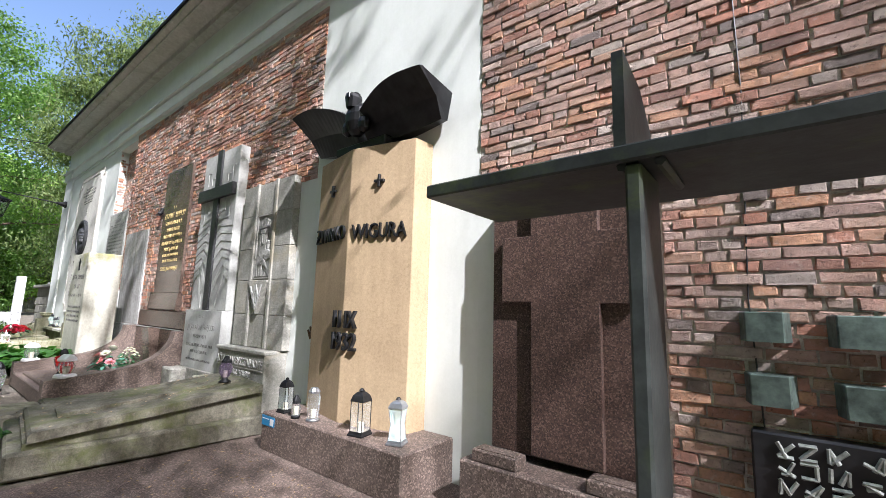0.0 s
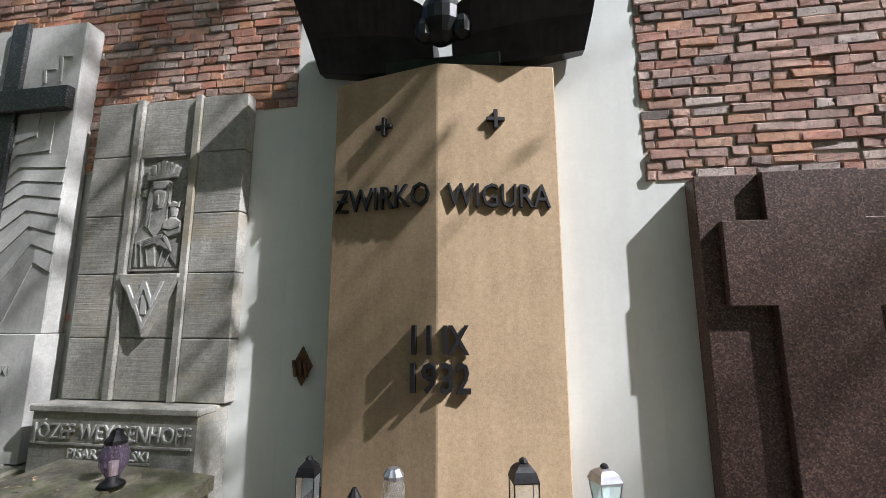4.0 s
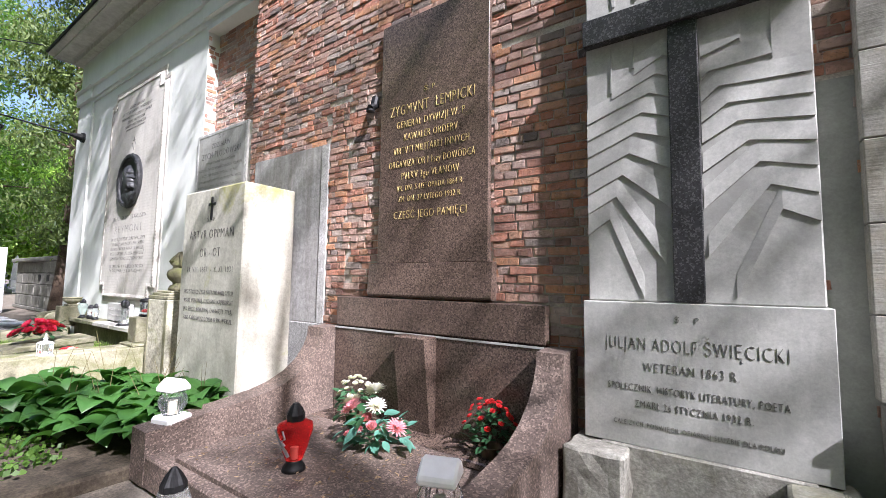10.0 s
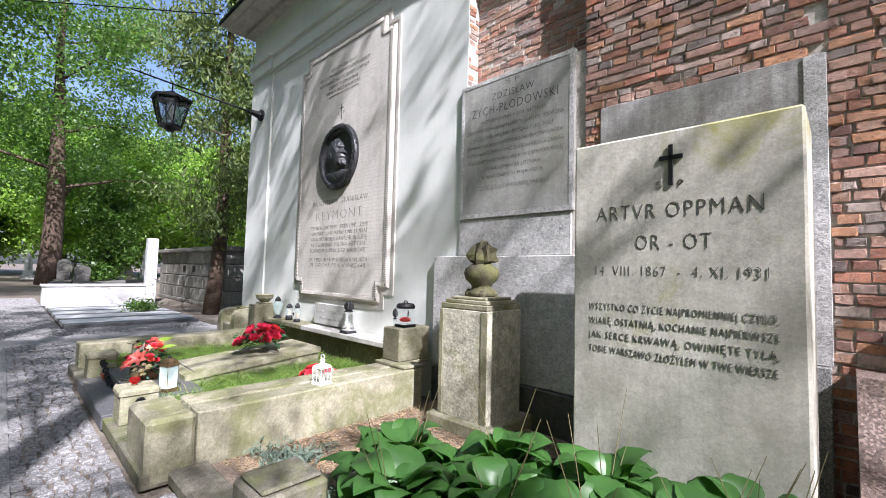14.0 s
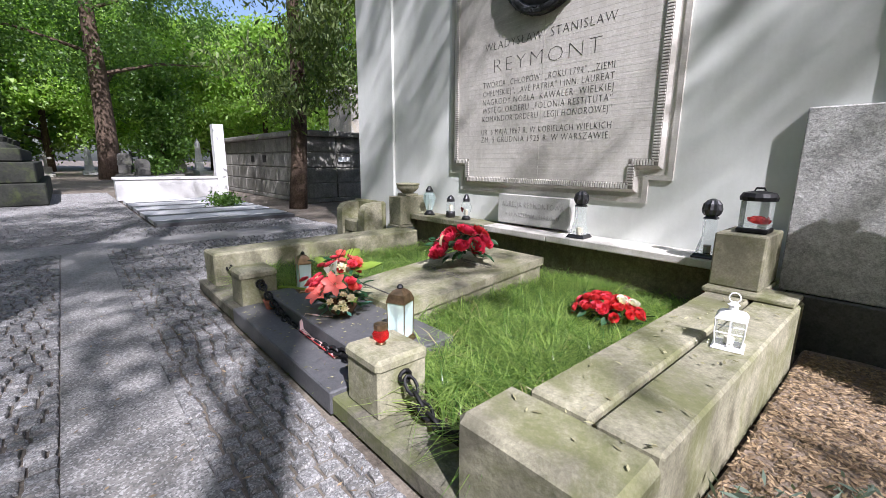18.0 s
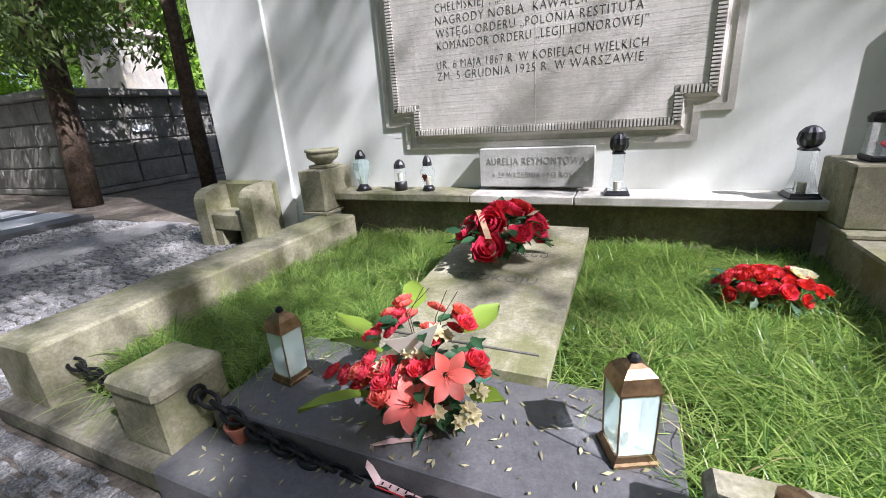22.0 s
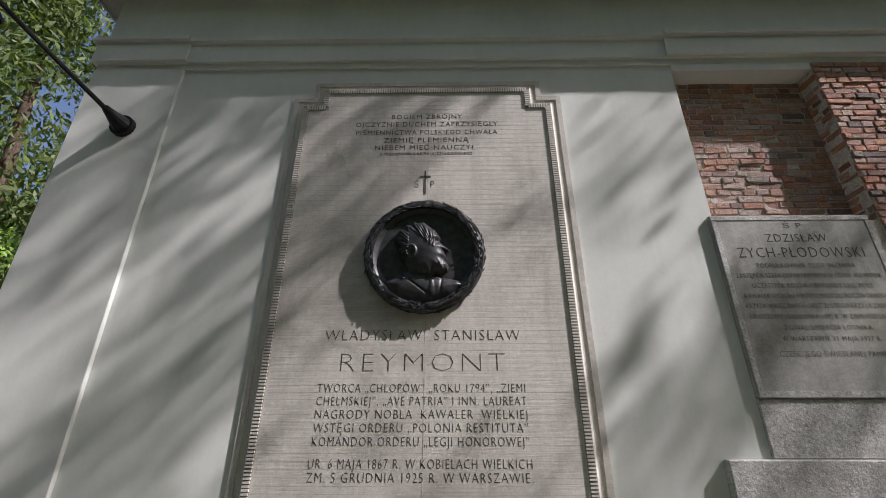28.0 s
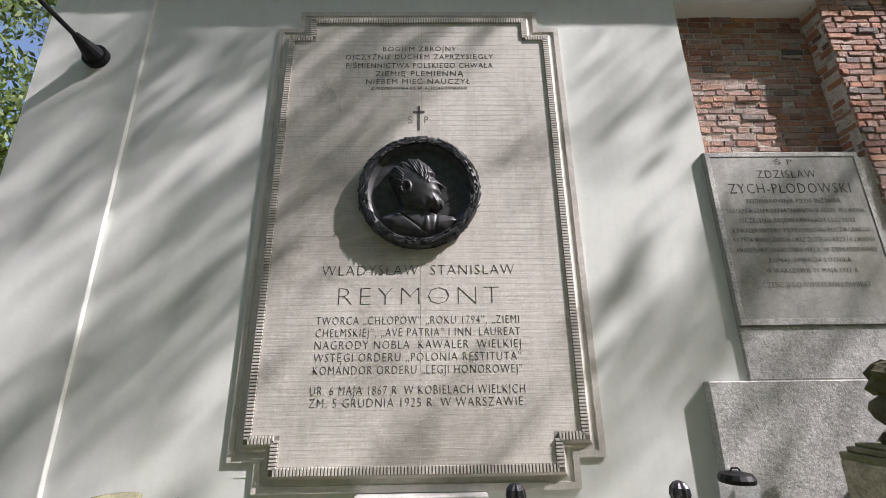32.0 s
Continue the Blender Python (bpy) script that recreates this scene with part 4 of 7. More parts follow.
# ---- inscribed tablet over rough granite ----
plate = thing("inscribed_tablet", (-12.21, 2.955, 2.12), "pale grey stone tablet with an incised inscription and a hammered rim", "tablet")
plate_slab = part("slab", box(-0.67, 0.67, -0.065, -0.002, 0, 1.47, 0.006), PLATE_STONE, plate)
for a, b, c, d in ((-0.66, 0.66, 0.0, 0.05), (-0.66, 0.66, 1.42, 1.46), (-0.66, -0.62, 0.05, 1.42), (0.62, 0.66, 0.05, 1.42)):
    part("rim", box(a, b, -0.069, -0.066, c + 0.004, d, 0.001), ROUGH_GRANITE, plate)
for text, z, size, width in (("Ś P", 1.35, 0.05, 0.15), ("ZDZISŁAW", 1.225, 0.075, 0.5), ("ZYCH-PŁODOWSKI", 1.085, 0.095, 1.02), ("PODPUŁKOWNIK PILOT INŻYNIER", 0.995, 0.042, 0.78),
                             ("ZASTĘPCA SZEFA DEPARTAMENTU IV LOTN. M.S.WOJSK.", 0.91, 0.042, 1.16), ("UCZESTNIK BOJÓW I BRYGADY LEG. POLS.", 0.825, 0.042, 0.95), ("KAWALER ORDERU VIRTUTI MILITARI POCZWÓRNEGO", 0.74, 0.042, 1.12),
                             ("KRZYŻA WALECZNYCH ORAZ ZŁOTEGO KRZYŻA ZASŁUGI", 0.66, 0.042, 1.14), ("URODZONY 10 GRUDNIA 1892 R. W ZIEMI PODLASKIEJ", 0.575, 0.042, 1.12), ("ZGINĄŁ ŚMIERCIĄ LOTNIKA", 0.49, 0.042, 0.66),
                             ("W WARSZAWIE 11 MAJA 1927 R.", 0.405, 0.042, 0.74), ("CZEŚĆ JEGO ŚWIETLANEJ PAMIĘCI", 0.29, 0.045, 0.84)):
    lettering("inscription", text, 0.0, -0.0656, z, size, CUT_LETTER, plate_slab, 0.002, width=width, label="incised dark letters", thin=0.036 if size < 0.05 else 0.02)
base = thing("rough_granite_facing", (-12.23, 2.96, GROUND), "rough bush-hammered grey granite facing in stepped slabs", "facing")
part("upper_slab", box(-0.65, 0.66, -0.06, -0.002, 1.60, 1.985, 0.005), ROUGH_GRANITE, base)
part("main_slab", box(-0.99, 0.93, -0.10, -0.002, 0.40, 1.595, 0.008), ROUGH_GRANITE, base)
part("socle", box(-0.95, 0.93, -0.14, -0.002, 0, 0.395, 0.008), DARK_STONE, base, "dark sooty socle")

# ---- pedestal with the stone urn ----
ped = thing("urn_pedestal", (-12.24, 2.50, GROUND), "mossy stone pedestal with pitted faces and a lobed top step", "pedestal")
part("foot", worn(box(-0.35, 0.35, -0.33, 0.33, 0, 0.17, 0.012), 0.006), MOSSY_STONE, ped)
part("shaft", worn(slab([(-0.27, -0.25), (0.27, -0.25), (0.27, 0.25), (-0.27, 0.25)], 0.171, 1.10, bevel=0.01), 0.004), PITTED_STONE, ped)
part("frame", box(0.205, 0.272, -0.256, -0.2505, 0.18, 1.09, 0.002), MOSSY_STONE, ped)
part("frame", box(-0.272, -0.23, -0.256, -0.2505, 0.18, 1.09, 0.002), MOSSY_STONE, ped)
part("cap", worn(box(-0.265, 0.265, -0.25, 0.25, 1.101, 1.145, 0.006), 0.003), MOSSY_STONE, ped)
part("top_step", worn(box(-0.235, 0.235, -0.22, 0.22, 1.146, 1.18, 0.006), 0.003), MOSSY_STONE, ped)
part("top_step", worn(box(-0.2, 0.2, -0.19, 0.19, 1.181, 1.205, 0.006), 0.003), MOSSY_STONE, ped)
URN_MOSS = stone("dark_mossy_stone", (0.12, 0.11, 0.065), (0.06, 0.056, 0.034), 6, 70, 0.3, 0.93, 0.5, moss=(0.11, 0.12, 0.03), moss_low=0.5)
urn = thing("flame_urn", (-12.24, 2.50, GROUND + 1.206), "mossy carved stone urn with a flame on claw feet", "urn")
urn.scale = (0.88, 0.88, 0.9)
part("bowl", lathe([(0.10, 0.0), (0.145, 0.01), (0.14, 0.05), (0.10, 0.09), (0.11, 0.12), (0.165, 0.17), (0.185, 0.23), (0.17, 0.28), (0.12, 0.315), (0.10, 0.33)], 24), URN_MOSS, urn, smooth=True)
flame = lathe([(0.10, 0.33), (0.13, 0.36), (0.125, 0.42), (0.115, 0.48), (0.08, 0.53), (0.03, 0.55)], 14, flutes=0.16)
part("flame", worn(flame, 0.045, 0.07), URN_MOSS, urn, "carved stone flame")
for n in range(4):
    a = math.pi / 4 + n * math.pi / 2
    part("claw_foot", worn(lathe([(0.03, 0), (0.04, 0.03), (0.02, 0.07), (0.005, 0.08)], 8, None, (0.13 * math.cos(a), 0.13 * math.sin(a), 0.0)), 0.006, 0.03), URN_MOSS, urn)

WORN_CUT = plain("weathered_letter_groove", (0.05, 0.047, 0.042), 0.95, 0.0, 0.45, 30)

# ---- the great wall tablet ----
great = thing("great_wall_tablet", (-15.305, 2.943, GROUND), "tall grooved limestone wall tablet with notched corners and reeded border", "tablet")


def notched(half, low, high, notch_x, notch_z):
    """An outline whose four corners step inwards."""
    return [(-half + notch_x, low), (half - notch_x, low), (half - notch_x, low + notch_z), (half, low + notch_z), (half, high - notch_z), (half - notch_x, high - notch_z),
            (half - notch_x, high), (-half + notch_x, high), (-half + notch_x, high - notch_z), (-half, high - notch_z), (-half, low + notch_z), (-half + notch_x, low + notch_z)]


def ring(outer, inner, y_out, y_in, back):
    """A frame between two outlines, its face falling from one depth to the other."""
    bm = bmesh.new()
    a = [bm.verts.new((x, y_out, z)) for x, z in outer]
    b = [bm.verts.new((x, y_in, z)) for x, z in inner]
    c = [bm.verts.new((x, back, z)) for x, z in outer]
    d = [bm.verts.new((x, back, z)) for x, z in inner]
    for p, q in ((a, b), (c, a), (b, d)):
        for n in range(len(p)):
            bm.faces.new((p[n - 1], q[n - 1], q[n], p[n]))
    bmesh.ops.recalc_face_normals(bm, faces=bm.faces[:])
    return bm


OUT = notched(1.31, 0.91, 5.00, 0.19, 0.195)
MID = notched(1.265, 0.955, 4.955, 0.19, 0.195)
INN = notched(1.20, 1.02, 4.89, 0.19, 0.2)
part("frame", ring(OUT, MID, -0.036, -0.036, 0.0), PANEL_STONE, great, "thin outer fillet")
HOLLOW = notched(1.225, 0.995, 4.915, 0.19, 0.198)
part("frame", ring(MID, HOLLOW, -0.026, -0.026, 0.0), PANEL_STONE, great, "hollowed flank")
part("frame", ring(HOLLOW, INN, -0.0262, -0.062, 0.0), PANEL_STONE, great, "hollowed flank")
great_slab = part("slab", prism(INN, -0.062, 0.0), PANEL_STONE, great, "limestone slab with fine grooves")
# darker than the slab: the shade between the reeds is put into this colour
REED_SHADE = stone("shaded_groove", (0.29, 0.275, 0.24), (0.21, 0.198, 0.17), 3, 70, 0.2, 0.95, 0.2)
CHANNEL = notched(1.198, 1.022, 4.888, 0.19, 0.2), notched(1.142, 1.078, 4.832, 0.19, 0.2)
part("groove", ring(*CHANNEL, -0.0635, -0.0635, -0.061), REED_SHADE, great, "channel behind the reeds, its shade put into the colour")
# reeded border of short bars
verts, faces = [], []
BORDER = notched(1.17, 1.05, 4.86, 0.19, 0.2)
for n in range(12):
    (xa, za), (xb, zb) = BORDER[n - 1], BORDER[n]
    length = math.hypot(xb - xa, zb - za)
    ux, uz = (xb - xa) / length, (zb - za) / length
    for k in range(int(length / 0.0235)):
        s = 0.0235 * (k + 0.5)
        cx, cz = xa + ux * s, za + uz * s
        i = len(verts)
        for y in (-0.076, -0.063):
            for du, dv in ((-1, -1), (1, -1), (1, 1), (-1, 1)):
                verts.append((cx + ux * 0.0066 * du - uz * 0.025 * dv, y, cz + uz * 0.0066 * du + ux * 0.025 * dv))
        faces += [(i, i + 1, i + 2, i + 3), (i, i + 4, i + 5, i + 1), (i + 1, i + 5, i + 6, i + 2), (i + 2, i + 6, i + 7, i + 3), (i + 3, i + 7, i + 4, i)]
border = new("reeded_border", joined("reeded_border", verts, faces, PANEL_STONE))
border.parent = great
tagged(border, "reeded stone border")
TOOLED = stone("tooling_groove", (0.50, 0.475, 0.43), (0.43, 0.41, 0.37), 3, 60, 0.2, 0.95, 0.2)
# fine horizontal tooling joints
for k in range(1, 75):
    z = 1.08 + 0.05 * k
    part("tooled_line", box(-1.13, 1.13, -0.0624, -0.061, z, z + 0.004), TOOLED, great_slab)
part("joint", box(0.02, 0.026, -0.0630, -0.061, 1.02, 4.89), TOOLED, great_slab, "upright joint")
for text, z, size, width in (("BOGIEM ZBROJNY", 4.545, 0.055, 0.68), ("OJCZYŹNIE DUCHEM ZAPRZYSIĘGŁY", 4.455, 0.055, 1.36), ("PIŚMIENNICTWA POLSKIEGO CHWAŁA", 4.36, 0.055, 1.34),
                             ("ZIEMIĘ PLEMIENNĄ", 4.27, 0.055, 0.80), ("NIEBEM MIEĆ NAUCZYŁ.", 4.185, 0.055, 0.96), ("Z PRZEMÓWIENIA KS. BP. A. SZLAGOWSKIEGO", 4.125, 0.03, 0.86),
                             ("Ś   P.", 3.775, 0.075, 0.2), ("WŁADYSŁAW  STANISŁAW", 2.415, 0.085, 1.50), ("REYMONT", 2.18, 0.15, 1.24),
                             ("TWÓRCA „CHŁOPÓW” „ROKU 1794”, „ZIEMI", 2.035, 0.065, 1.53), ("CHEŁMSKIEJ”, „AVE PATRIA” I INN. LAUREAT", 1.945, 0.065, 1.53), ("NAGRODY NOBLA  KAWALER  WIELKIEJ", 1.855, 0.065, 1.53),
                             ("WSTĘGI ORDERU „POLONIA RESTITUTA”", 1.765, 0.065, 1.53), ("KOMANDOR ORDERU „LEGJI HONOROWEJ”", 1.675, 0.065, 1.53), ("UR. 6 MAJA 1867 R. W KOBIELACH WIELKICH", 1.535, 0.065, 1.55),
                             ("ZM. 5 GRUDNIA 1925 R. W WARSZAWIE.", 1.45, 0.065, 1.55)):
    lettering("inscription", text, 0.003, -0.0628, 1.72 + 0.99 * (z - 1.72), 0.99 * size, WORN_CUT, great_slab, 0.002, width=0.99 * width, label="incised dark letters", thin=0.05 if size > 0.1 else 0.034 if size > 0.06 else 0.014)
star = box(-0.006, 0.010, -0.066, -0.061, 3.69, 3.93)
box(-0.05, 0.05, -0.066, -0.061, 3.86, 3.875, 0, star)
part("small_cross", star, CUT_LETTER, great)


def inside_and_depth(outline, x, y):
    """Which points lie inside a closed outline, and how far from its edge."""
    inside, depth = np.zeros(x.shape, bool), np.full(x.shape, 9.0)
    for (ax, ay), (bx, by) in zip(outline, outline[1:] + outline[:1]):
        crosses = ((ay > y) != (by > y)) & (x < (bx - ax) * (y - ay) / (by - ay + 1e-9) + ax)
        inside ^= crosses
        u = np.clip(((x - ax) * (bx - ax) + (y - ay) * (by - ay)) / ((bx - ax) ** 2 + (by - ay) ** 2), 0, 1)
        depth = np.minimum(depth, np.hypot(x - ax - u * (bx - ax), y - ay - u * (by - ay)))
    return inside, depth


HEAD = [(-0.225, 0.16), (-0.205, 0.205), (-0.17, 0.215), (-0.15, 0.255), (-0.11, 0.25), (-0.085, 0.285), (-0.05, 0.265), (-0.01, 0.28), (0.03, 0.245), (0.085, 0.20), (0.125, 0.14), (0.12, 0.10), (0.15, 0.07), (0.195, 0.03), (0.155, 0.015), (0.165, -0.02), (0.155, -0.05),
        (0.185, -0.09), (0.185, -0.14), (0.14, -0.175), (0.09, -0.165), (0.06, -0.20), (-0.12, -0.18), (-0.155, -0.08), (-0.195, 0.0), (-0.215, 0.05), (-0.235, 0.11)]
CHEST = [(-0.31, -0.215), (-0.20, -0.17), (-0.12, -0.12), (0.06, -0.16), (0.13, -0.19), (0.26, -0.21), (0.31, -0.25), (0.20, -0.34), (0.0, -0.385), (-0.20, -0.34), (-0.30, -0.26)]


def medallion():
    """A round bronze medallion: dished ground, leafy rim and a plain bust in profile."""
    bm = bmesh.new()
    n_r, n_a = 92, 230
    r, a = np.meshgrid(np.linspace(0.002, 0.40, n_r), np.linspace(0, 2 * math.pi, n_a, endpoint=False), indexing="ij")
    x, y = r * np.cos(a), r * np.sin(a)
    z = 0.012 + 0.05 * np.clip((r - 0.33) / 0.07, 0, 1) ** 2
    ins, d = inside_and_depth(CHEST, x, y)
    chest = 0.02 + 0.085 * (1 - np.exp(-d / 0.03))
    lapel = np.minimum(np.abs(y + 0.16 + 0.75 * (x + 0.19)), np.abs(x - 0.125 - 0.12 * (y + 0.3)))
    collar = np.abs(y + 0.185 - 0.10 * np.cos(4.5 * (x + 0.02)) + 0.10)
    chest = chest - 0.014 * np.exp(-(lapel / 0.009) ** 2) + 0.016 * np.exp(-(collar / 0.010) ** 2) * (np.abs(x + 0.02) < 0.15)
    chest = chest + 0.012 * np.exp(-(np.abs(x - 0.06) / (0.012 + 0.12 * np.clip(-0.23 - y, 0, 1))) ** 4) * (y < -0.22)
    z = np.where(ins, np.maximum(z, chest), z)
    ins, d = inside_and_depth(HEAD, x, y)
    head = 0.02 + 0.12 * (1 - np.exp(-d / 0.028)) + 0.05 * np.exp(-((x - 0.05) ** 2 + (y - 0.02) ** 2) / 0.03)
    hair = ((y > 0.10 - 0.9 * x) & (x < 0.08)) | ((x < -0.12) & (y > -0.05))
    head = head + np.where(hair, 0.006 * np.sin(64 * np.arctan2(y + 0.05, x - 0.10) + 3 * np.sin(40 * x + 22 * y)) + 0.006 * np.sin(26 * np.arctan2(y + 0.03, x - 0.06) + 30 * np.hypot(x, y)) + 0.008, 0)
    beard = np.exp(-((x - 0.15) ** 2 + (y + 0.12) ** 2) / 0.0022)
    head = head + beard * (0.014 + 0.010 * np.sin(160 * x + 60 * y))
    ear = np.hypot((x + 0.10) / 0.8, y - 0.0)
    head = head + 0.022 * np.exp(-((ear - 0.045) / 0.012) ** 2) - 0.018 * np.exp(-(ear / 0.022) ** 2)
    head = head - 0.022 * np.exp(-((x - 0.095) ** 2 + (y - 0.085) ** 2) / 0.0006) + 0.012 * np.exp(-((x - 0.10) ** 2 / 0.0012 + (y - 0.125) ** 2 / 0.0003))
    head = head - 0.012 * np.exp(-((x - 0.15) ** 2 / 0.001 + (y + 0.045) ** 2 / 0.00012))
    z = np.where(ins, np.maximum(z, head), z)
    grid = [[bm.verts.new((x[k, n], y[k, n], z[k, n])) for n in range(n_a)] for k in range(n_r)]
    for low, top in zip(grid, grid[1:]):
        for n in range(n_a):
            bm.faces.new((low[n - 1], low[n], top[n], top[n - 1]))
    for face in bm.faces:
        face.smooth = True
    lathe([(0.395, 0.02), (0.40, 0.095), (0.425, 0.115), (0.452, 0.10), (0.468, 0.06), (0.468, 0.0)], 72, bm)
    rng = random.Random(5)
    for n in range(520):
        a = 2 * math.pi * n / 520 + rng.uniform(-0.02, 0.02)
        r = rng.uniform(0.398, 0.472)
        turn = Matrix.Translation((r * math.cos(a), r * math.sin(a), 0.106 - 2.6 * max(0, r - 0.445))) @ Matrix.Rotation(a + math.pi / 2 + rng.uniform(-0.55, 0.55), 4, "Z") @ Matrix.Rotation(rng.uniform(-0.5, 0.3), 4, "Y")
        leaf = [bm.verts.new(turn @ Vector(p)) for p in ((-0.035, 0, 0), (0, -0.006, 0.009), (0.04, 0, 0.008), (0, 0.006, 0.009), (0, 0, -0.03))]
        for q in ((0, 1, 3), (1, 2, 3), (0, 4, 1), (1, 4, 2), (2, 4, 3), (3, 4, 0)):
            bm.faces.new([leaf[i] for i in q])
    bmesh.ops.recalc_face_normals(bm, faces=bm.faces[:])
    bmesh.ops.transform(bm, matrix=Matrix.Rotation(radians(90), 4, "X"), verts=bm.verts[:])
    return bm


single("bronze_medallion", medallion(), MEDAL_BRONZE, "round black bronze medallion with a profile bust in a leafy rim", "medallion", (-15.298, 2.879, 3.235)).scale = (1.055, 0.64, 1.055)
small = thing("small_name_plaque", (-15.275, 2.90, 0.735), "pale grey stone name plaque on the ledge", "plaque")
small_slab = part("slab", box(-0.44, 0.44, -0.10, -0.002, 0, 0.30, 0.004), PALE_STONE, small)
lettering("inscription", "AURELJA REYMONTOWA", 0, -0.101, 0.175, 0.06, FAINT_LETTER, small_slab, 0.004, width=0.76, label="incised letters", thin=0.02)
lettering("inscription", "+ 29 WRZEŚNIA 1944 ROKU", 0, -0.101, 0.075, 0.045, FAINT_LETTER, small_slab, 0.004, width=0.66, label="incised letters", thin=0.02)

# ---- the railed grave before it ----
ledge = thing("stone_ledge", (-15.3, 2.80, GROUND), "long stone ledge bench along the wall, lichen-stained", "ledge")
for a, b in ((-1.80, -0.45), (-0.445, 0.35), (0.355, 1.80)):
    part("top_slab", worn(box(a, b, -0.20, 0.12, 0.51, 0.575, 0.008), 0.004), MOSSY_STONE if a < -1 else PANEL_STONE, ledge)
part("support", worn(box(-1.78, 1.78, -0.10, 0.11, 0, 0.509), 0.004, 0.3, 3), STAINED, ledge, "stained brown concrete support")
frame_grave = thing("grave_kerb", (-15.3, 1.3, GROUND), "mossy sandstone kerb round a grassy grave", "kerb")
part("left_kerb", worn(box(-1.86, -1.52, -1.10, 1.25, 0, 0.395, 0.015), 0.006, 0.3, 2), MOSSY_STONE, frame_grave)
part("right_kerb", worn(box(1.80, 2.04, -0.85, 1.25, 0, 0.43, 0.012), 0.004, 0.3, 2), MOSSY_STONE, frame_grave)
part("right_kerb", worn(box(2.055, 2.27, -0.85, 1.25, 0, 0.425, 0.012), 0.004, 0.3, 2), MOSSY_STONE, frame_grave)
part("end_block", worn(box(1.72, 2.28, -1.15, -0.86, 0, 0.43, 0.03), 0.006, 0.3, 2), MOSSY_STONE, frame_grave)
part("sill", worn(box(-1.86, 2.28, -1.17, -0.95, 0, 0.10, 0.01), 0.006), TOMB_STONE, frame_grave, "worn front sill")
for x, y0 in ((-17.16, 2.44), (-13.36, 2.38)):
    block = thing("stone_pedestal", (x, y0 + 0.22, GROUND + (0.43 if x > -15 else 0.395)), "square mossy stone pedestal on the kerb end", "pedestal", "pedestals")
    part("block", worn(box(-0.15, 0.13 if x > -15 else 0.11, -0.21, 0.23, 0.03, 0.38 if x > -15 else 0.40, 0.01), 0.004), MOSSY_STONE, block)
    part("foot_moulding", worn(box(-0.16, 0.14 if x > -15 else 0.12, -0.22, 0.24, 0, 0.029, 0.006), 0.003), MOSSY_STONE, block)
part("step", box(1.78, 2.26, 1.0, 1.26, 0.431, 0.46, 0.006), MOSSY_STONE, frame_grave)


def chain_post(x, y):
    post = thing("chain_post", (x, y, GROUND + 0.10), "squat square sandstone post with a sloping cap", "post", "chain posts")
    block = part("block", worn(box(-0.135, 0.135, -0.135, 0.135, 0, 0.235, 0.008), 0.003), MOSSY_STONE, post)
    part("cap", slab([(-0.145, -0.145), (0.145, -0.145), (0.145, 0.145), (-0.145, 0.145)], 0.236, 0.285, bevel=0.018), MOSSY_STONE, post)
    for side in (-1, 1):
        part("ring", tube([(side * 0.15, 0.03 * math.sin(a), 0.18 + 0.03 * math.cos(a)) for a in (k * math.pi / 5 for k in range(11))], 0.009, 6), BLACK_IRON, block, "iron ring")
    return post


chain_post(-16.165, 0.335)
chain_post(-14.24, 0.325)


def chain(a, b, sag):
    """A hanging chain of twisted links."""
    a, b = Vector(a), Vector(b)
    ob = thing("iron_chain", a.lerp(b, 0.5), "heavy black iron chain hanging between stone posts", "chain", "chains")
    count = max(4, round((b - a).length * 1.08 / 0.062))
    point = lambda u: a.lerp(b, u) - Vector((0, 0, sag * 4 * u * (1 - u)))  # noqa: E731
    for n in range(count):
        p, q = point(n / count), point((n + 1) / count)
        way = (q - p).normalized()
        bm = tube([(0.047 * math.cos(t), 0.025 * math.sin(t), 0) for t in (k * math.pi / 5 for k in range(11))], 0.0085, 6)
        link = part("link", bm, BLACK_IRON, ob)
        link.matrix_basis = Matrix.Translation((p + q) / 2 - ob.location) @ way.to_track_quat("X", "Z").to_matrix().to_4x4() @ Matrix.Rotation(math.pi / 2 * (n % 2) + 0.4, 4, "X")
    return ob


chain((-16.82, 0.32, 0.40), (-16.33, 0.335, 0.40), 0.05)
chain((-15.99, 0.335, 0.41), (-14.41, 0.325, 0.41), 0.17)
chain((-14.07, 0.325, 0.41), (-13.58, 0.30, 0.41), 0.12)
slabs = thing("slate_slab", (-15.17, 0.65, GROUND), "dark slate grave slab in two steps, littered with seeds", "grave slab")
part("front_step", worn(box(-0.85, 0.74, -0.53, -0.30, 0, 0.125, 0.008), 0.003), DARK_SLATE, slabs)
part("top_slab", worn(box(-0.82, 0.78, -0.297, 0.26, 0, 0.215, 0.006), 0.003), DARK_SLATE, slabs)
centre = thing("sloping_grave_slab", (-15.2, 1.65, GROUND), "sloping pale sandstone grave slab with worn letters", "grave slab")
part("body", side_profile([(-0.76, 0), (0.74, 0), (0.74, 0.34), (-0.76, 0.21)], -0.40, 0.36), MOSSY_STONE, centre)
part("top", side_profile([(-0.80, 0.211), (0.76, 0.341), (0.76, 0.405), (-0.78, 0.275), (-0.80, 0.26)], -0.42, 0.38), MOSSY_STONE, centre)
tilt = math.atan2(0.13, 1.54)
for text, y, size in (("WIECZNEGO", 0.22, 0.075), ("SPOKOJU", -0.12, 0.075)):
    ob = lettering("inscription", text, -0.02, y, 0.3415 + y * 0.0844, size, SOFT_LETTER, centre, 0.002, width=0.44)
    ob.rotation_euler = (tilt - math.pi / 2, 0, 0)
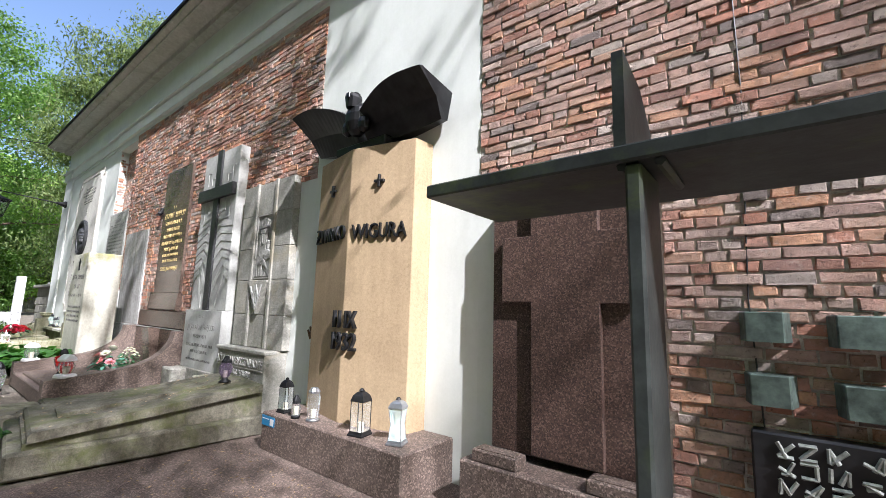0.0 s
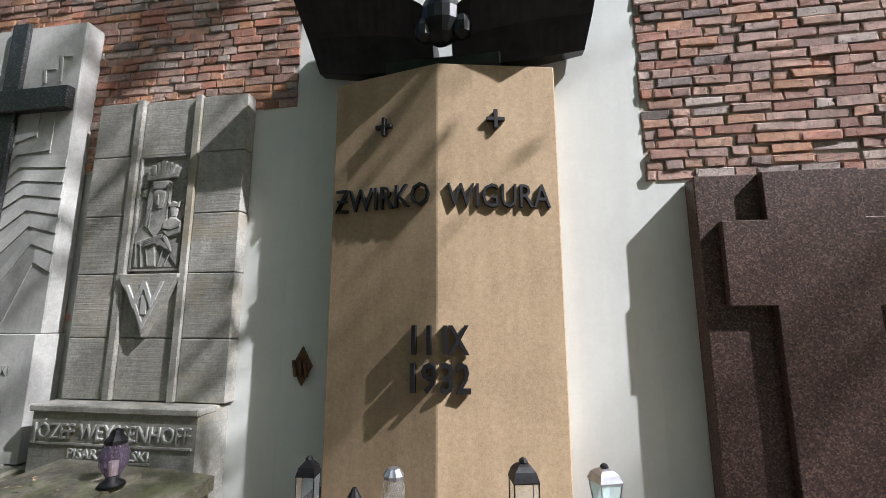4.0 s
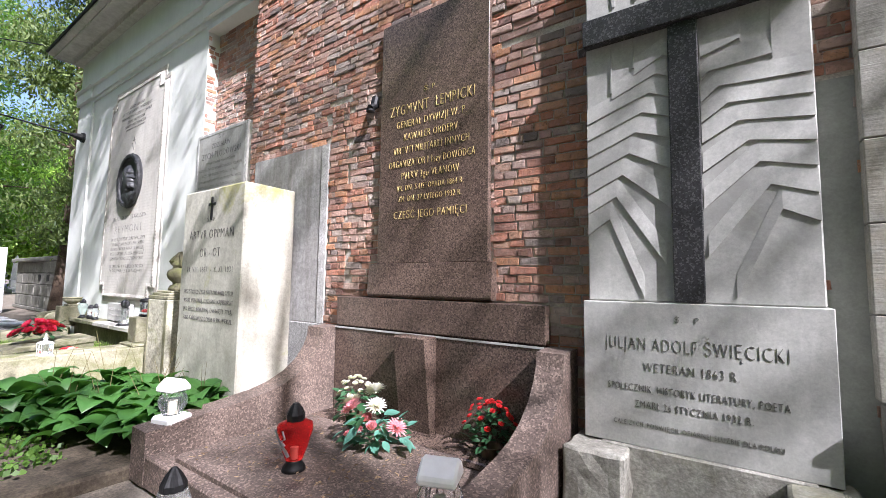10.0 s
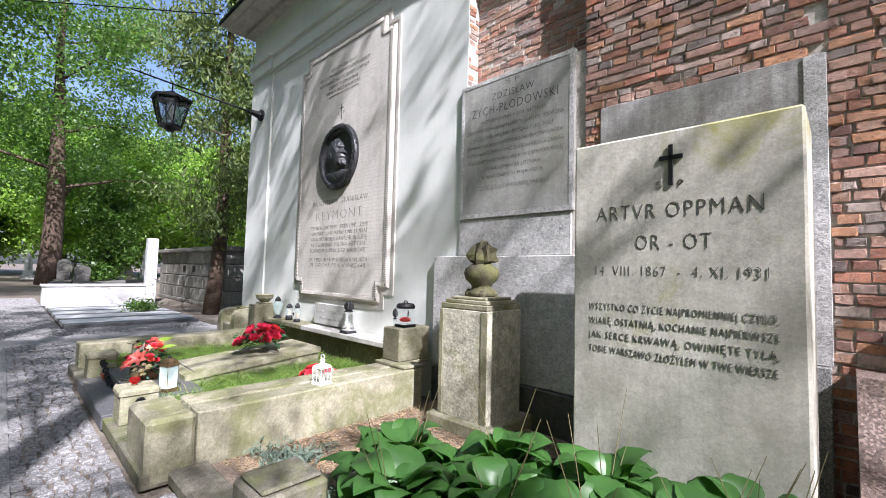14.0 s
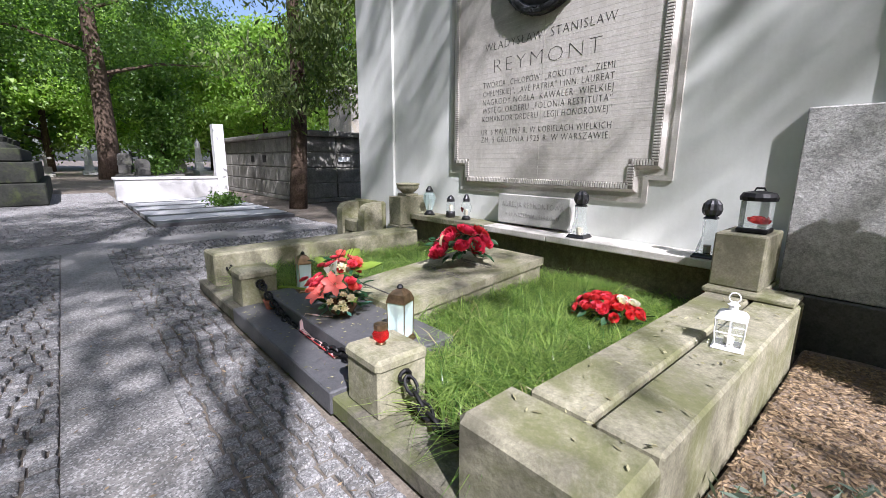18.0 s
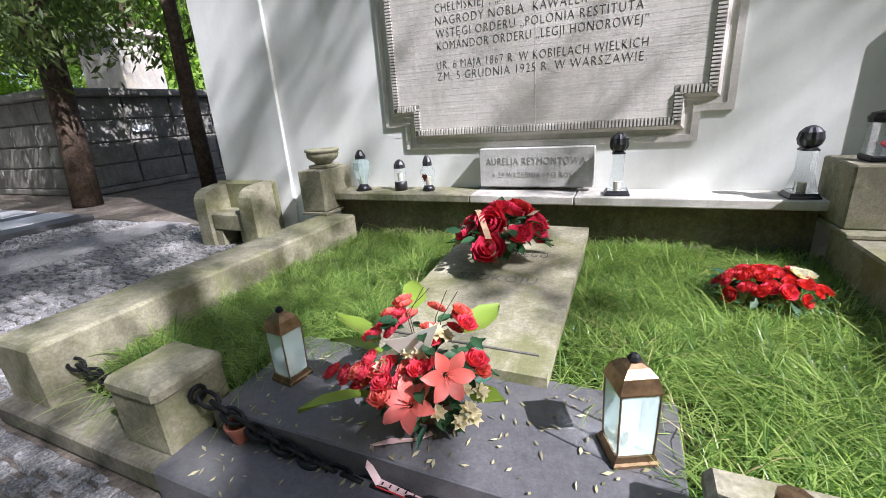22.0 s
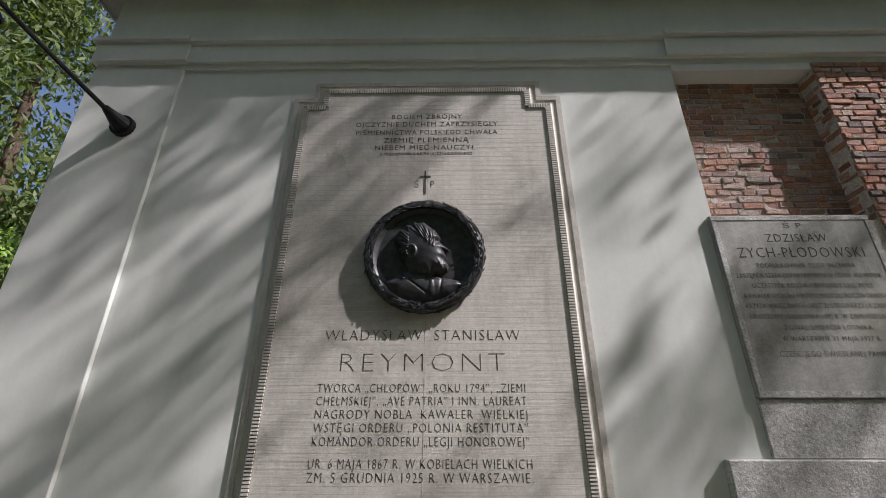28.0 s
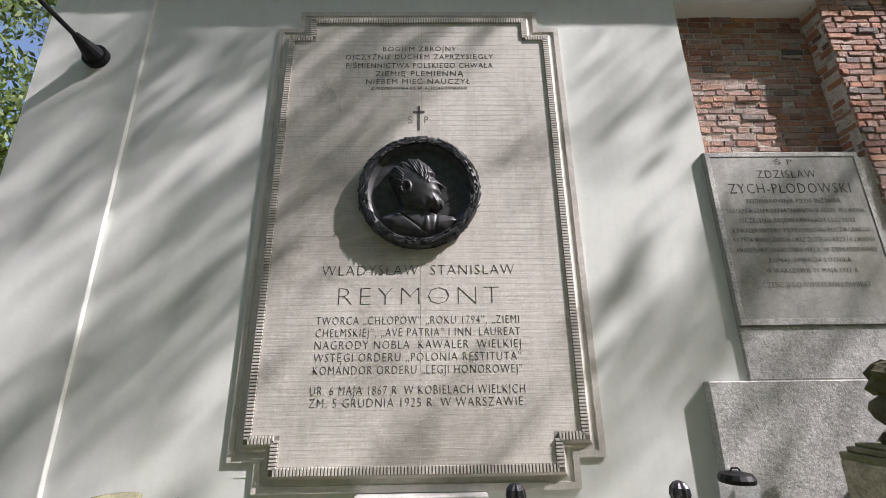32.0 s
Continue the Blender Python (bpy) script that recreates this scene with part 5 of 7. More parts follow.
part("line", box(-0.36, 0.33, -0.70, -0.69, 0.283, 0.288), SOFT_LETTER, centre).rotation_euler = (0.0, 0, 0)

bench = thing("garden_bench", (-18.37, 2.66, GROUND), "small mossy stone bench with curved arms", "bench")
part("seat", worn(box(-0.24, 0.23, -0.17, 0.10, 0.17, 0.36, 0.02), 0.004), MOSSY_STONE, bench)
for a, b, tall in ((-0.42, -0.245, 0.60), (0.235, 0.41, 0.62)):
    part("arm", worn(side_profile([(-0.20, 0), (0.10, 0), (0.10, tall + 0.02), (-0.08, tall), (-0.15, tall - 0.03), (-0.19, tall - 0.09), (-0.20, tall - 0.16)], a, b), 0.004, 0.2, 2), MOSSY_STONE, bench)
part("back", worn(box(-0.42, 0.41, 0.105, 0.20, 0.0, 0.65, 0.03), 0.004), MOSSY_STONE, bench)
for a in (-0.24, 0.13):
    part("foot", worn(box(a, a + 0.10, -0.16, 0.08, 0.0, 0.169), 0.003), MOSSY_STONE, bench)
bowl = thing("stone_bowl", (-17.17, 2.66, GROUND + 0.796), "low round stone bowl on a square foot", "bowl")
part("foot", box(-0.10, 0.10, -0.10, 0.10, 0, 0.03, 0.006), MOSSY_STONE, bowl)
part("bowl", lathe([(0.07, 0.031), (0.085, 0.05), (0.135, 0.09), (0.145, 0.12), (0.14, 0.14), (0.155, 0.145), (0.155, 0.165), (0.12, 0.165), (0.09, 0.14), (0.01, 0.13)], 28), MOSSY_STONE, bowl, smooth=True)

# ---- paving, path and the ground around ----
structure("pavement_strip", worn(box(-20.0, -6.0, -0.88, -0.42, 0.0, GROUND + 0.004, 0.004), 0.0), CONCRETE, "pale granite slab strip in the path")
structure("pavement_cross_strip", box(-20.8, -20.0, -2.2, 3.2, 0.0, GROUND + 0.003, 0.004), CONCRETE, "pale granite slab strip across the path")
structure("pavement_pad", box(-4.45, 1.5, 0.2, 2.89, 0.0, GROUND + 0.003, 0.004), PINK_GRANITE, "dusty worn granite paving before the column")
structure("pavement_kerb", box(-34, -8.0, -2.45, -2.25, 0, GROUND + 0.03, 0.01), DARK_STONE, "dark stone edging of the path")
structure("pavement_joints", box(-34, -6.0, -2.25, 0.35, 0.0, GROUND - 0.022), JOINT, "dark sandy joints of the sett paving")
structure("pavement_joints_side", box(-24.0, -17.2, 0.35, 3.2, 0.0, GROUND - 0.016), JOINT, "dark sandy joints of the sett paving")
SETT = stone("granite_sett", (0.255, 0.25, 0.243), (0.135, 0.132, 0.128), 6, 120, 0.45, 0.85, 0.5, specks=((0.36, 0.36, 0.36), (0.10, 0.10, 0.10), 140), stain=(0.13, 0.12, 0.10))


def sett_places(x0, x1, y0, y1, rng):
    """Uneven rows of setts: centre, half sizes, turn and lift."""
    out, x = [], x0
    while x < x1:
        w = rng.uniform(0.074, 0.096)
        y = y0 - rng.uniform(0, 0.02)
        while y < y1 - 0.03:
            d = min(rng.uniform(0.074, 0.104), y1 - y)
            if y1 - y - d < 0.04:
                d = y1 - y
            if d > 0.04:
                out.append((x + w / 2 + rng.uniform(-0.004, 0.004), y + d / 2, w / 2 - 0.0082, d / 2 - 0.0082, rng.uniform(-0.05, 0.05), rng.uniform(-0.006, 0.005)))
            y += d
        x += w
    return out


def sett_corners(w, d, turn, rng):
    c, s = math.cos(turn), math.sin(turn)
    out = []
    for grow, z in ((0.80, 0.0), (1.0, -0.012), (1.0, -0.05)):
        for sx, sy in ((-1, -1), (1, -1), (1, 1), (-1, 1)):
            px, py = sx * w * grow + rng.uniform(-0.005, 0.005), sy * d * grow + rng.uniform(-0.005, 0.005)
            out.append((c * px - s * py, s * px + c * py, z + rng.uniform(-0.003, 0.003)))
    return out


SETT_FACES = [(0, 1, 2, 3)] + [(a + k, k + (a + 1) % 4, k + 4 + (a + 1) % 4, a + k + 4)[::-1] for k in (0, 4) for a in range(4)]


def near_sett(x, y):
    return -16.3 < x < -13.6 and -0.42 < y < 0.1


def setts(areas, seed):
    rng = random.Random(seed)
    verts, faces = [], []
    for area in areas:
        for x, y, w, d, turn, lift in sett_places(*area, rng):
            if near_sett(x, y):
                continue
            n = len(verts)
            verts += [(x + a, y + b, GROUND + 0.004 + lift + c) for a, b, c in sett_corners(w, d, turn, rng)]
            faces += [tuple(n + i for i in f) for f in SETT_FACES]
    ob = new("setts", joined("setts", verts, faces, SETT))
    return tagged(ob, "small grey granite setts laid in uneven rows", "paving", "", "stuff")


setts([(-20.0, -12.9, -0.42, 0.12), (-20.0, -17.25, 0.12, 3.1), (-20.0, -8.0, -2.24, -0.88), (-12.9, -8.0, -0.42, 0.3)], 21)
setts([(-33, -20.8, -2.24, 0.42), (-22.0, -20.8, 0.42, 3.1)], 22)

# ---- leaves, trees ----
LEAF_DARK = leafy("dark_leaf", (0.045, 0.10, 0.018), (0.13, 0.235, 0.045), 0.45, 0.5)
# sunlight on the far crowns is put into this paler leaf colour
LEAF_SUNLIT = leafy("sunlit_leaf", (0.13, 0.24, 0.035), (0.30, 0.44, 0.09), 0.45, 0.5)
LEAF_THUJA = leafy("thuja_spray", (0.05, 0.085, 0.022), (0.15, 0.20, 0.055), 0.6)
LEAF_LARCH = leafy("larch_needles", (0.07, 0.12, 0.03), (0.14, 0.22, 0.06), 0.6)


def leaf_cloud(centres, count, spread, length, width, rng, droop=0.0):
    """Many small leaves round clump centres: diamonds turned every way."""
    pick = rng.integers(0, len(centres), count)
    place = np.asarray(centres)[pick] + rng.normal(0, 1, (count, 3)) * np.asarray(spread)
    way = rng.normal(0, 1, (count, 3)) + np.array((0, 0, -droop))
    way /= np.linalg.norm(way, axis=1)[:, None]
    side = np.cross(way, rng.normal(0, 1, (count, 3)))
    side /= np.linalg.norm(side, axis=1)[:, None] + 1e-9
    size = rng.uniform(0.6, 1.25, (count, 1))
    corners = np.stack([place - way * length * size / 2, place + side * width * size / 2, place + way * length * size / 2, place - side * width * size / 2], 1)
    return corners.reshape(-1, 3), np.arange(4 * count).reshape(-1, 4)


def cloud_mesh(name, verts, faces, material):
    mesh = bpy.data.meshes.new(name)
    mesh.vertices.add(len(verts))
    mesh.vertices.foreach_set("co", np.asarray(verts, np.float32).ravel())
    mesh.loops.add(faces.size)
    mesh.loops.foreach_set("vertex_index", faces.ravel().astype(np.int32))
    mesh.polygons.add(len(faces))
    mesh.polygons.foreach_set("loop_start", (np.arange(len(faces)) * 4).astype(np.int32))
    mesh.update(calc_edges=True)
    mesh.materials.append(material)
    return mesh


def tree(at, height, girth, crown_low, spread, leaves, leaf, material, label, seed, lean=(0, 0), clumps=120, droop=0.0, clump=0.45, name="tree", cone=0.0):
    """A tapered, bent trunk with limbs and a crown of clumped leaves."""
    rng = np.random.default_rng(seed)
    ob = thing(name, at, label, "tree")
    steps = 9
    spine = [Vector((lean[0] * u + 0.03 * height * noise.noise((u * 2, seed, 0)), lean[1] * u + 0.03 * height * noise.noise((0, seed, u * 2)), height * 0.92 * u)) for u in (k / steps for k in range(steps + 1))]
    trunk = tube(spine, girth, 12, None, 0.18)
    part("trunk", worn(trunk, girth * 0.12, girth), BARK, ob, smooth=True)
    centres = []
    for n in range(11):
        u = crown_low / height + (0.9 - crown_low / height) * n / 11
        base = spine[0].lerp(spine[-1], u)
        a = rng.uniform(0, 6.28)
        reach = spread * (1 - cone * u) * rng.uniform(0.55, 0.95)
        tip = base + Vector((reach * math.cos(a), reach * math.sin(a), reach * rng.uniform(0.05, 0.5)))
        middle = base.lerp(tip, 0.5) + Vector((0, 0, 0.06 * reach))
        part("limb", tube([base, middle, tip], girth * 0.28 * (1.15 - u), 6, None, 0.2), BARK, ob)
        centres += [base.lerp(tip, f) for f in (0.5, 0.75, 1.0)]
    for n in range(clumps):
        u = rng.uniform(0, 1) ** 0.8
        a, r = rng.uniform(0, 6.28), spread * math.sqrt(rng.uniform(0.08, 1.0)) * (1 - cone * u)
        bulge = 1.0 if cone else math.sin(math.pi * (0.12 + 0.80 * u)) ** 0.6
        p = Vector((r * bulge * math.cos(a), r * bulge * math.sin(a), crown_low + (height - crown_low) * u))
        p.x, p.y = p.x + lean[0] * p.z / height, p.y + lean[1] * p.z / height
        if noise.noise(p * 0.45 + Vector((seed, 0, 0))) > -0.22:
            centres.append(p)
    verts, faces = leaf_cloud([tuple(c) for c in centres], leaves, (clump, clump, clump * 0.7), leaf[0], leaf[1], rng, droop)
    crown = new("crown", cloud_mesh("crown", verts, faces, material))
    crown.parent = ob
    crown["kind"] = "stuff"
    return ob


# trees in view beyond the wall's end
tree((-23.7, 3.9, GROUND - 0.03), 13, 0.24, 2.6, 2.1, 25000, (0.20, 0.055), LEAF_THUJA, "old thuja with a bare reddish trunk and hanging sprays", 31, (0.3, 0.2), 150, 1.2, 0.36, cone=0.35)
tree((-22.6, 5.6, GROUND - 0.03), 15, 0.16, 3.0, 2.0, 17000, (0.20, 0.06), LEAF_THUJA, "tall thuja beside the vault", 32, (-0.4, 0.1), 110, 1.2, 0.36, cone=0.4)
tree((-47, 1.5, GROUND - 0.03), 22, 0.62, 5.5, 8.5, 60000, (0.22, 0.13), LEAF_DARK, "large old lime tree with a thick trunk", 33, (0.5, 0), 230, 0.5, 0.7)
tree((-31, -6.5, GROUND - 0.03), 17, 0.40, 3.6, 5.2, 30000, (0.22, 0.13), LEAF_DARK, "broad dark-leaved tree over the path", 34, (1.0, 1.8), 190, 0.7, 0.6)
tree((-34, 12, GROUND - 0.03), 24, 0.22, 12, 3.0, 9000, (0.34, 0.05), LEAF_LARCH, "tall sparse larch behind the wall", 35, (0.6, -0.5), 60, 0.9, 0.5, cone=0.4)
far_tree = tree((-66, -9, GROUND - 0.03), 15, 0.35, 2.0, 6.5, 30000, (0.42, 0.24), LEAF_SUNLIT, "sunlit leafy tree in the distance", 36, (0, 0), 150, 0.2, 0.8)
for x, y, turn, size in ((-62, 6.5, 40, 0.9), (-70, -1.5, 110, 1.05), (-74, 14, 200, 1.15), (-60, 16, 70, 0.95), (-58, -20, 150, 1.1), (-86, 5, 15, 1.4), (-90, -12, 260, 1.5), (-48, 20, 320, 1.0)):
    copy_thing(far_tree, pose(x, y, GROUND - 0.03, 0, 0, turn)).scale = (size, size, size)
dark_tree = tree((-52, -5.5, GROUND - 0.03), 10, 0.2, 0.8, 2.6, 12000, (0.40, 0.22), LEAF_DARK, "dark ivy-grown tree among the graves", 37, (0, 0), 110, 0.3, 0.5)
for x, y, turn, size in ((-49, 4.7, 80, 0.72), (-40, -7.5, 30, 0.7), (-78, -6, 250, 1.6), (-80, 20, 120, 1.7), (-64, -30, 10, 1.8), (-50, 30, 190, 1.8)):
    copy_thing(dark_tree, pose(x, y, GROUND - 0.03, 0, 0, turn)).scale = (size, size, size)

# trees along the path behind the walker: their crowns dapple the wall
shade_tree = tree((-5.77, -3.93, GROUND - 0.03), 19, 0.30, 7.5, 4.7, 8500, (0.15, 0.085), LEAF_DARK, "leafy tree along the path", 41, (0.3, 1.2), 150, 0.3, 0.24)
shade_tree.rotation_euler = (0, 0, radians(-36.1))
for x, y, turn, size in ((3.9, -3.42, 16.5, 0.95), (8.87, -5.4, 297.8, 1.0), (18.82, -4.01, 40.2, 1.05), (-9.32, -4.74, 331.9, 1.0), (-4.85, -7.42, 22.5, 1.06), (11.37, -7.63, 316.9, 1.04), (3.25, -9.83, 40.4, 0.92), (-7.04, -6.58, 354, 1.12)):
    copy_thing(shade_tree, pose(x, y, GROUND - 0.03, 0, 0, turn)).scale = (size, size, size)

# unseen trees added on the path's far side to hold back skylight
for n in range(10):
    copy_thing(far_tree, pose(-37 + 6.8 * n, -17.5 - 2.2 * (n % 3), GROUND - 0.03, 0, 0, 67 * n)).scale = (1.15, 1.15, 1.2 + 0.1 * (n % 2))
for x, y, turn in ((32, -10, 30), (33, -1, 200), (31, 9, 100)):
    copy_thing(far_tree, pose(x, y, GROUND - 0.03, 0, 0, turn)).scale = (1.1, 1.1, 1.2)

# ---- beyond the wall's end: vault, white tomb, far graves ----
vault = thing("burial_vault", (-28.9, 6.7, GROUND), "sooty ashlar burial vault with a stone roof slab and small gratings", "vault")
part("core", box(-4.0, 4.0, -2.05, 2.3, 0, 1.95), VAULT_STONE, vault)
rng = random.Random(51)
for row in range(4):
    z = 0.12 + 0.46 * row
    x = -4.05
    while x < 3.95:
        w = min(rng.uniform(0.85, 1.1), 4.05 - x)
        part("ashlar", box(x + 0.012, x + w - 0.012, -2.12, -2.045, z + 0.01, z + 0.45, 0.02), VAULT_STONE, vault)
        x += w
    y = -2.1
    while y < 2.2:
        part("ashlar", box(3.995, 4.07, y + 0.012, y + 1.05, z + 0.01, z + 0.45, 0.02), VAULT_STONE, vault)
        y += 1.07
part("socle", box(-4.12, 4.12, -2.17, 2.3, 0, 0.12, 0.01), VAULT_STONE, vault)
part("roof_slab", worn(box(-4.25, 4.25, -2.3, 2.4, 1.96, 2.12, 0.03), 0.01), VAULT_STONE, vault)
for x in (-0.3, 0.9):
    part("grating", box(x - 0.17, x + 0.17, -2.135, -2.121, 1.18, 1.42, 0.01), BLACK_IRON, vault, "black iron grating")
chapel = thing("far_tomb_chapel", (-33, 11, GROUND), "pale tall tomb behind the vault", "tomb")
part("body", box(-1.2, 1.2, -0.8, 0.8, 0, 4.6, 0.03), GREY_STONE, chapel)
part("cap", box(-1.4, 1.4, -1.0, 1.0, 4.6, 4.85, 0.05), GREY_STONE, chapel)
clean = thing("white_tomb", (-28.9, 1.9, GROUND), "new white stone tomb with a tall post and striped slabs", "tomb")
part("wall", box(-0.22, 0.22, -1.5, 1.3, 0, 0.62, 0.01), WHITE_MARBLE, clean)
part("coping", box(-0.26, 0.26, -1.54, 1.3, 0.621, 0.70, 0.01), WHITE_MARBLE, clean)
part("post", box(-0.17, 0.17, 1.305, 1.64, 0, 2.42, 0.01), WHITE_MARBLE, clean, "tall white post")
for n in range(5):
    x = 1.2 + 1.16 * n
    part("slab", box(x, x + 0.74, -1.45, 1.15, 0, 0.085, 0.006), WHITE_MARBLE, clean, "pale slab")
    part("slab", box(x + 0.75, x + 1.15, -1.45, 1.15, 0, 0.075, 0.006), DARK_SLATE, clean, "dark slab")
pot = thing("low_shrub", (-24.6, 2.3, GROUND + 0.075), "small dark green shrub on the slabs", "shrub")
verts, faces = leaf_cloud([(0, 0, 0.12), (0.12, 0.05, 0.15), (-0.1, 0.1, 0.16), (0, -0.12, 0.14)], 700, (0.16, 0.16, 0.09), 0.10, 0.045, np.random.default_rng(3))
ob = new("leaves", cloud_mesh("leaves", verts, faces, LEAF_DARK))
ob.parent, ob["kind"] = pot, "stuff"
old = thing("dark_tomb", (-31.5, -2.6, GROUND), "dark stepped stone tomb beside the path", "tomb")
for n, (a, b, c) in enumerate(((-3.4, 1.5, 0.6), (-3.25, 1.35, 1.15), (-2.9, 1.1, 1.5))):
    part("step", worn(box(a, -a, -b, b, 0.0 if n == 0 else (0, 0.601, 1.151)[n], c, 0.03), 0.02), MOSS_BLACK, old)
for x in (-2.4, -0.8, 0.8, 2.4):
    part("pillar", worn(lathe([(0.24, 1.501), (0.22, 1.58), (0.15, 1.66), (0.2, 1.78), (0.05, 1.88)], 10, None, (x, 0.7, 0)), 0.015, 0.1), MOSS_BLACK, old)
part("headstone", worn(box(-2.6, -2.2, -0.6, 0.5, 1.501, 2.35, 0.04), 0.02), MOSS_BLACK, old)
part("headstone", worn(box(2.0, 2.35, -0.7, 0.4, 1.501, 2.2, 0.04), 0.02), MOSS_BLACK, old)


def headstone(kind, size, material):
    ob = thing("gravestone", (0, 0, 0), {"cross": "old stone cross on a stepped base", "obelisk": "pale stone obelisk on a pedestal", "slab": "upright rounded stone over a grave bed"}[kind], "gravestone", "far graves")
    part("base", box(-0.45, 0.45, -0.45, 0.45, 0, 0.35, 0.02), material, ob)
    part("pedestal", box(-0.32, 0.32, -0.3, 0.3, 0.351, 0.85, 0.02), material, ob)
    if kind == "cross":
        part("cross", prism([(-0.09, 0.85), (0.09, 0.85), (0.09, 1.55), (0.38, 1.55), (0.38, 1.73), (0.09, 1.73), (0.09, 2.1), (-0.09, 2.1), (-0.09, 1.73), (-0.38, 1.73), (-0.38, 1.55), (-0.09, 1.55)], -0.08, 0.08), material, ob)
    elif kind == "obelisk":
        part("shaft", lathe([(0.30, 0.85), (0.2, 2.2), (0.02, 2.5)], 4), material, ob)
    else:
        part("stone", prism([(-0.4, 0.851), (0.4, 0.851)] + [(0.4 * math.cos(a), 1.3 + 0.3 * math.sin(a)) for a in (k * math.pi / 8 for k in range(9))], -0.1, 0.1), material, ob)
    part("grave_bed", box(-0.5, 0.5, -2.2, -0.46, 0, 0.25, 0.02), material, ob)
    ob.scale = (size, size, size)
    return ob


models = [headstone(k, 1.0, m) for k, m in (("cross", GREY_STONE), ("obelisk", PALE_STONE), ("slab", GREY_STONE), ("slab", DARK_STONE), ("cross", DARK_STONE), ("obelisk", GREY_STONE))]
rng = random.Random(52)
spots = [(-46 - 3.1 * (n % 9) + rng.uniform(-1, 1), (-9, -5.5, -3.6, 2.6, 4.4, 8.5)[n % 6] + rng.uniform(-0.8, 0.8)) for n in range(40)]
for n, (x, y) in enumerate(spots):
    m = pose(x, y, GROUND - 0.03, 0, rng.uniform(-2, 2), 90 + rng.uniform(-15, 15))
    if n < len(models):
        models[n].matrix_basis = m
    else:
        k = n % len(models)
        copy_thing(models[k], m).scale = (1, 1, rng.uniform(0.75, 1.3))

for k, x, y, tall in ((1, -60, 1.0, 0.9), (0, -55, -1.6, 0.8), (1, -56, 8.5, 1.25), (3, -52, 10.5, 1.1), (2, -53, 4.8, 0.9), (0, -58, 6.4, 1.3)):
    copy_thing(models[k], pose(x, y, GROUND - 0.03, 0, 0, 90)).scale = (1, 1, tall)

# ---- iron lantern on its long arm ----
lamp = thing("wall_lantern", (-18.21, 2.885, 4.58), "black iron lantern hanging from a long arm on the wall", "lamp")
part("rosette", tube([(0, 0, 0), (0, -0.05, 0)], 0.11, 16), BLACK_IRON, lamp)
part("socket", tube([(0, -0.05, 0), (0.0, -0.26, 0.02)], 0.085, 12, None, 0.35), BLACK_IRON, lamp)
part("arm", tube([(0, -0.1, 0.005), (-0.03, -1.0, 0.08), (-0.05, -2.15, 0.18)], 0.022, 8, None, 0.6), BLACK_IRON, lamp)
part("hanger", tube([(-0.03, -1.55, 0.12), (-0.03, -1.55, -0.06)], 0.014, 6), BLACK_IRON, lamp)
body = lathe([(0.17, -0.62), (0.29, -0.17)], 6, None, (-0.03, -1.55, 0))
part("glass", body, glass_stuff("lantern_glass", (0.55, 0.6, 0.62), 0.2), lamp, "cloudy lantern glass")
part("roof", lathe([(0.33, -0.17), (0.33, -0.14), (0.2, -0.09), (0.06, -0.03), (0.03, 0.0)], 6, None, (-0.03, -1.55, 0)), BLACK_IRON, lamp)
part("floor", lathe([(0.05, -0.72), (0.10, -0.66), (0.19, -0.65), (0.19, -0.61), (0.02, -0.60)], 6, None, (-0.03, -1.55, 0)), BLACK_IRON, lamp)
part("bulb", lathe([(0.03, -0.55), (0.06, -0.45), (0.05, -0.36), (0.02, -0.2)], 10, None, (-0.03, -1.55, 0)), WHITE_PAINT, lamp)
for n in range(6):
    a, b = math.pi / 3 * n, math.pi / 3 * (n + 1)
    low, top = (0.175, -0.62), (0.297, -0.17)
    p = [Vector((-0.03 + r * math.cos(t), -1.55 + r * math.sin(t), z)) for r, z in (low, top) for t in (a, b)]
    part("bar", tube([p[0], p[2]], 0.013, 5), BLACK_IRON, lamp)
    part("lattice", tube([p[0], p[3]], 0.006, 4), BLACK_IRON, lamp)
    part("lattice", tube([p[1], p[2]], 0.006, 4), BLACK_IRON, lamp)
cable = thing("overhead_cable", (-19, 1, 6.5), "thin black cable across the path", "cable")
part("wire", tube([(-14, -8, 3.0), (-6, -3, 1.2), (0.2, 1.2, 0.1)], 0.012, 5), BLACK_IRON, cable)

# ---- soil, grass and beds ----
SOIL = stone("dark_soil", (0.075, 0.06, 0.042), (0.045, 0.036, 0.026), 4, 40, 0.5, 0.97, 0.6)
MULCH = stone("dry_litter", (0.27, 0.215, 0.165), (0.18, 0.14, 0.105), 5, 150, 0.4, 0.97, 0.8)
structure("ground_grave_soil", box(-16.81, -13.51, 0.38, 2.68, 0.0, 0.24), SOIL, "dark soil inside the grave kerb")
structure("ground_bed", worn(box(-13.02, -11.0, 0.5, 2.78, 0.0, 0.185, 0.02), 0.02, 0.5, 6), MULCH, "earth bed strewn with dry brown litter")
structure("ground_leaf_bed", worn(box(-12.0, -9.83, 0.45, 2.0, 0.0, 0.2, 0.02), 0.015, 0.5, 4), SOIL, "dark earth under the leaves")
edging = thing("bed_kerb", (-11.4, 0.42, GROUND), "low worn sandstone kerb before the bed", "kerb")
part("kerb", worn(box(-1.62, 0.0, -0.14, 0.10, 0, 0.10, 0.02), 0.008, 0.3, 3), TOMB_STONE, edging)
part("kerb", worn(box(0.005, 1.6, -0.12, 0.10, 0, 0.085, 0.02), 0.008, 0.3, 3), TOMB_STONE, edging)
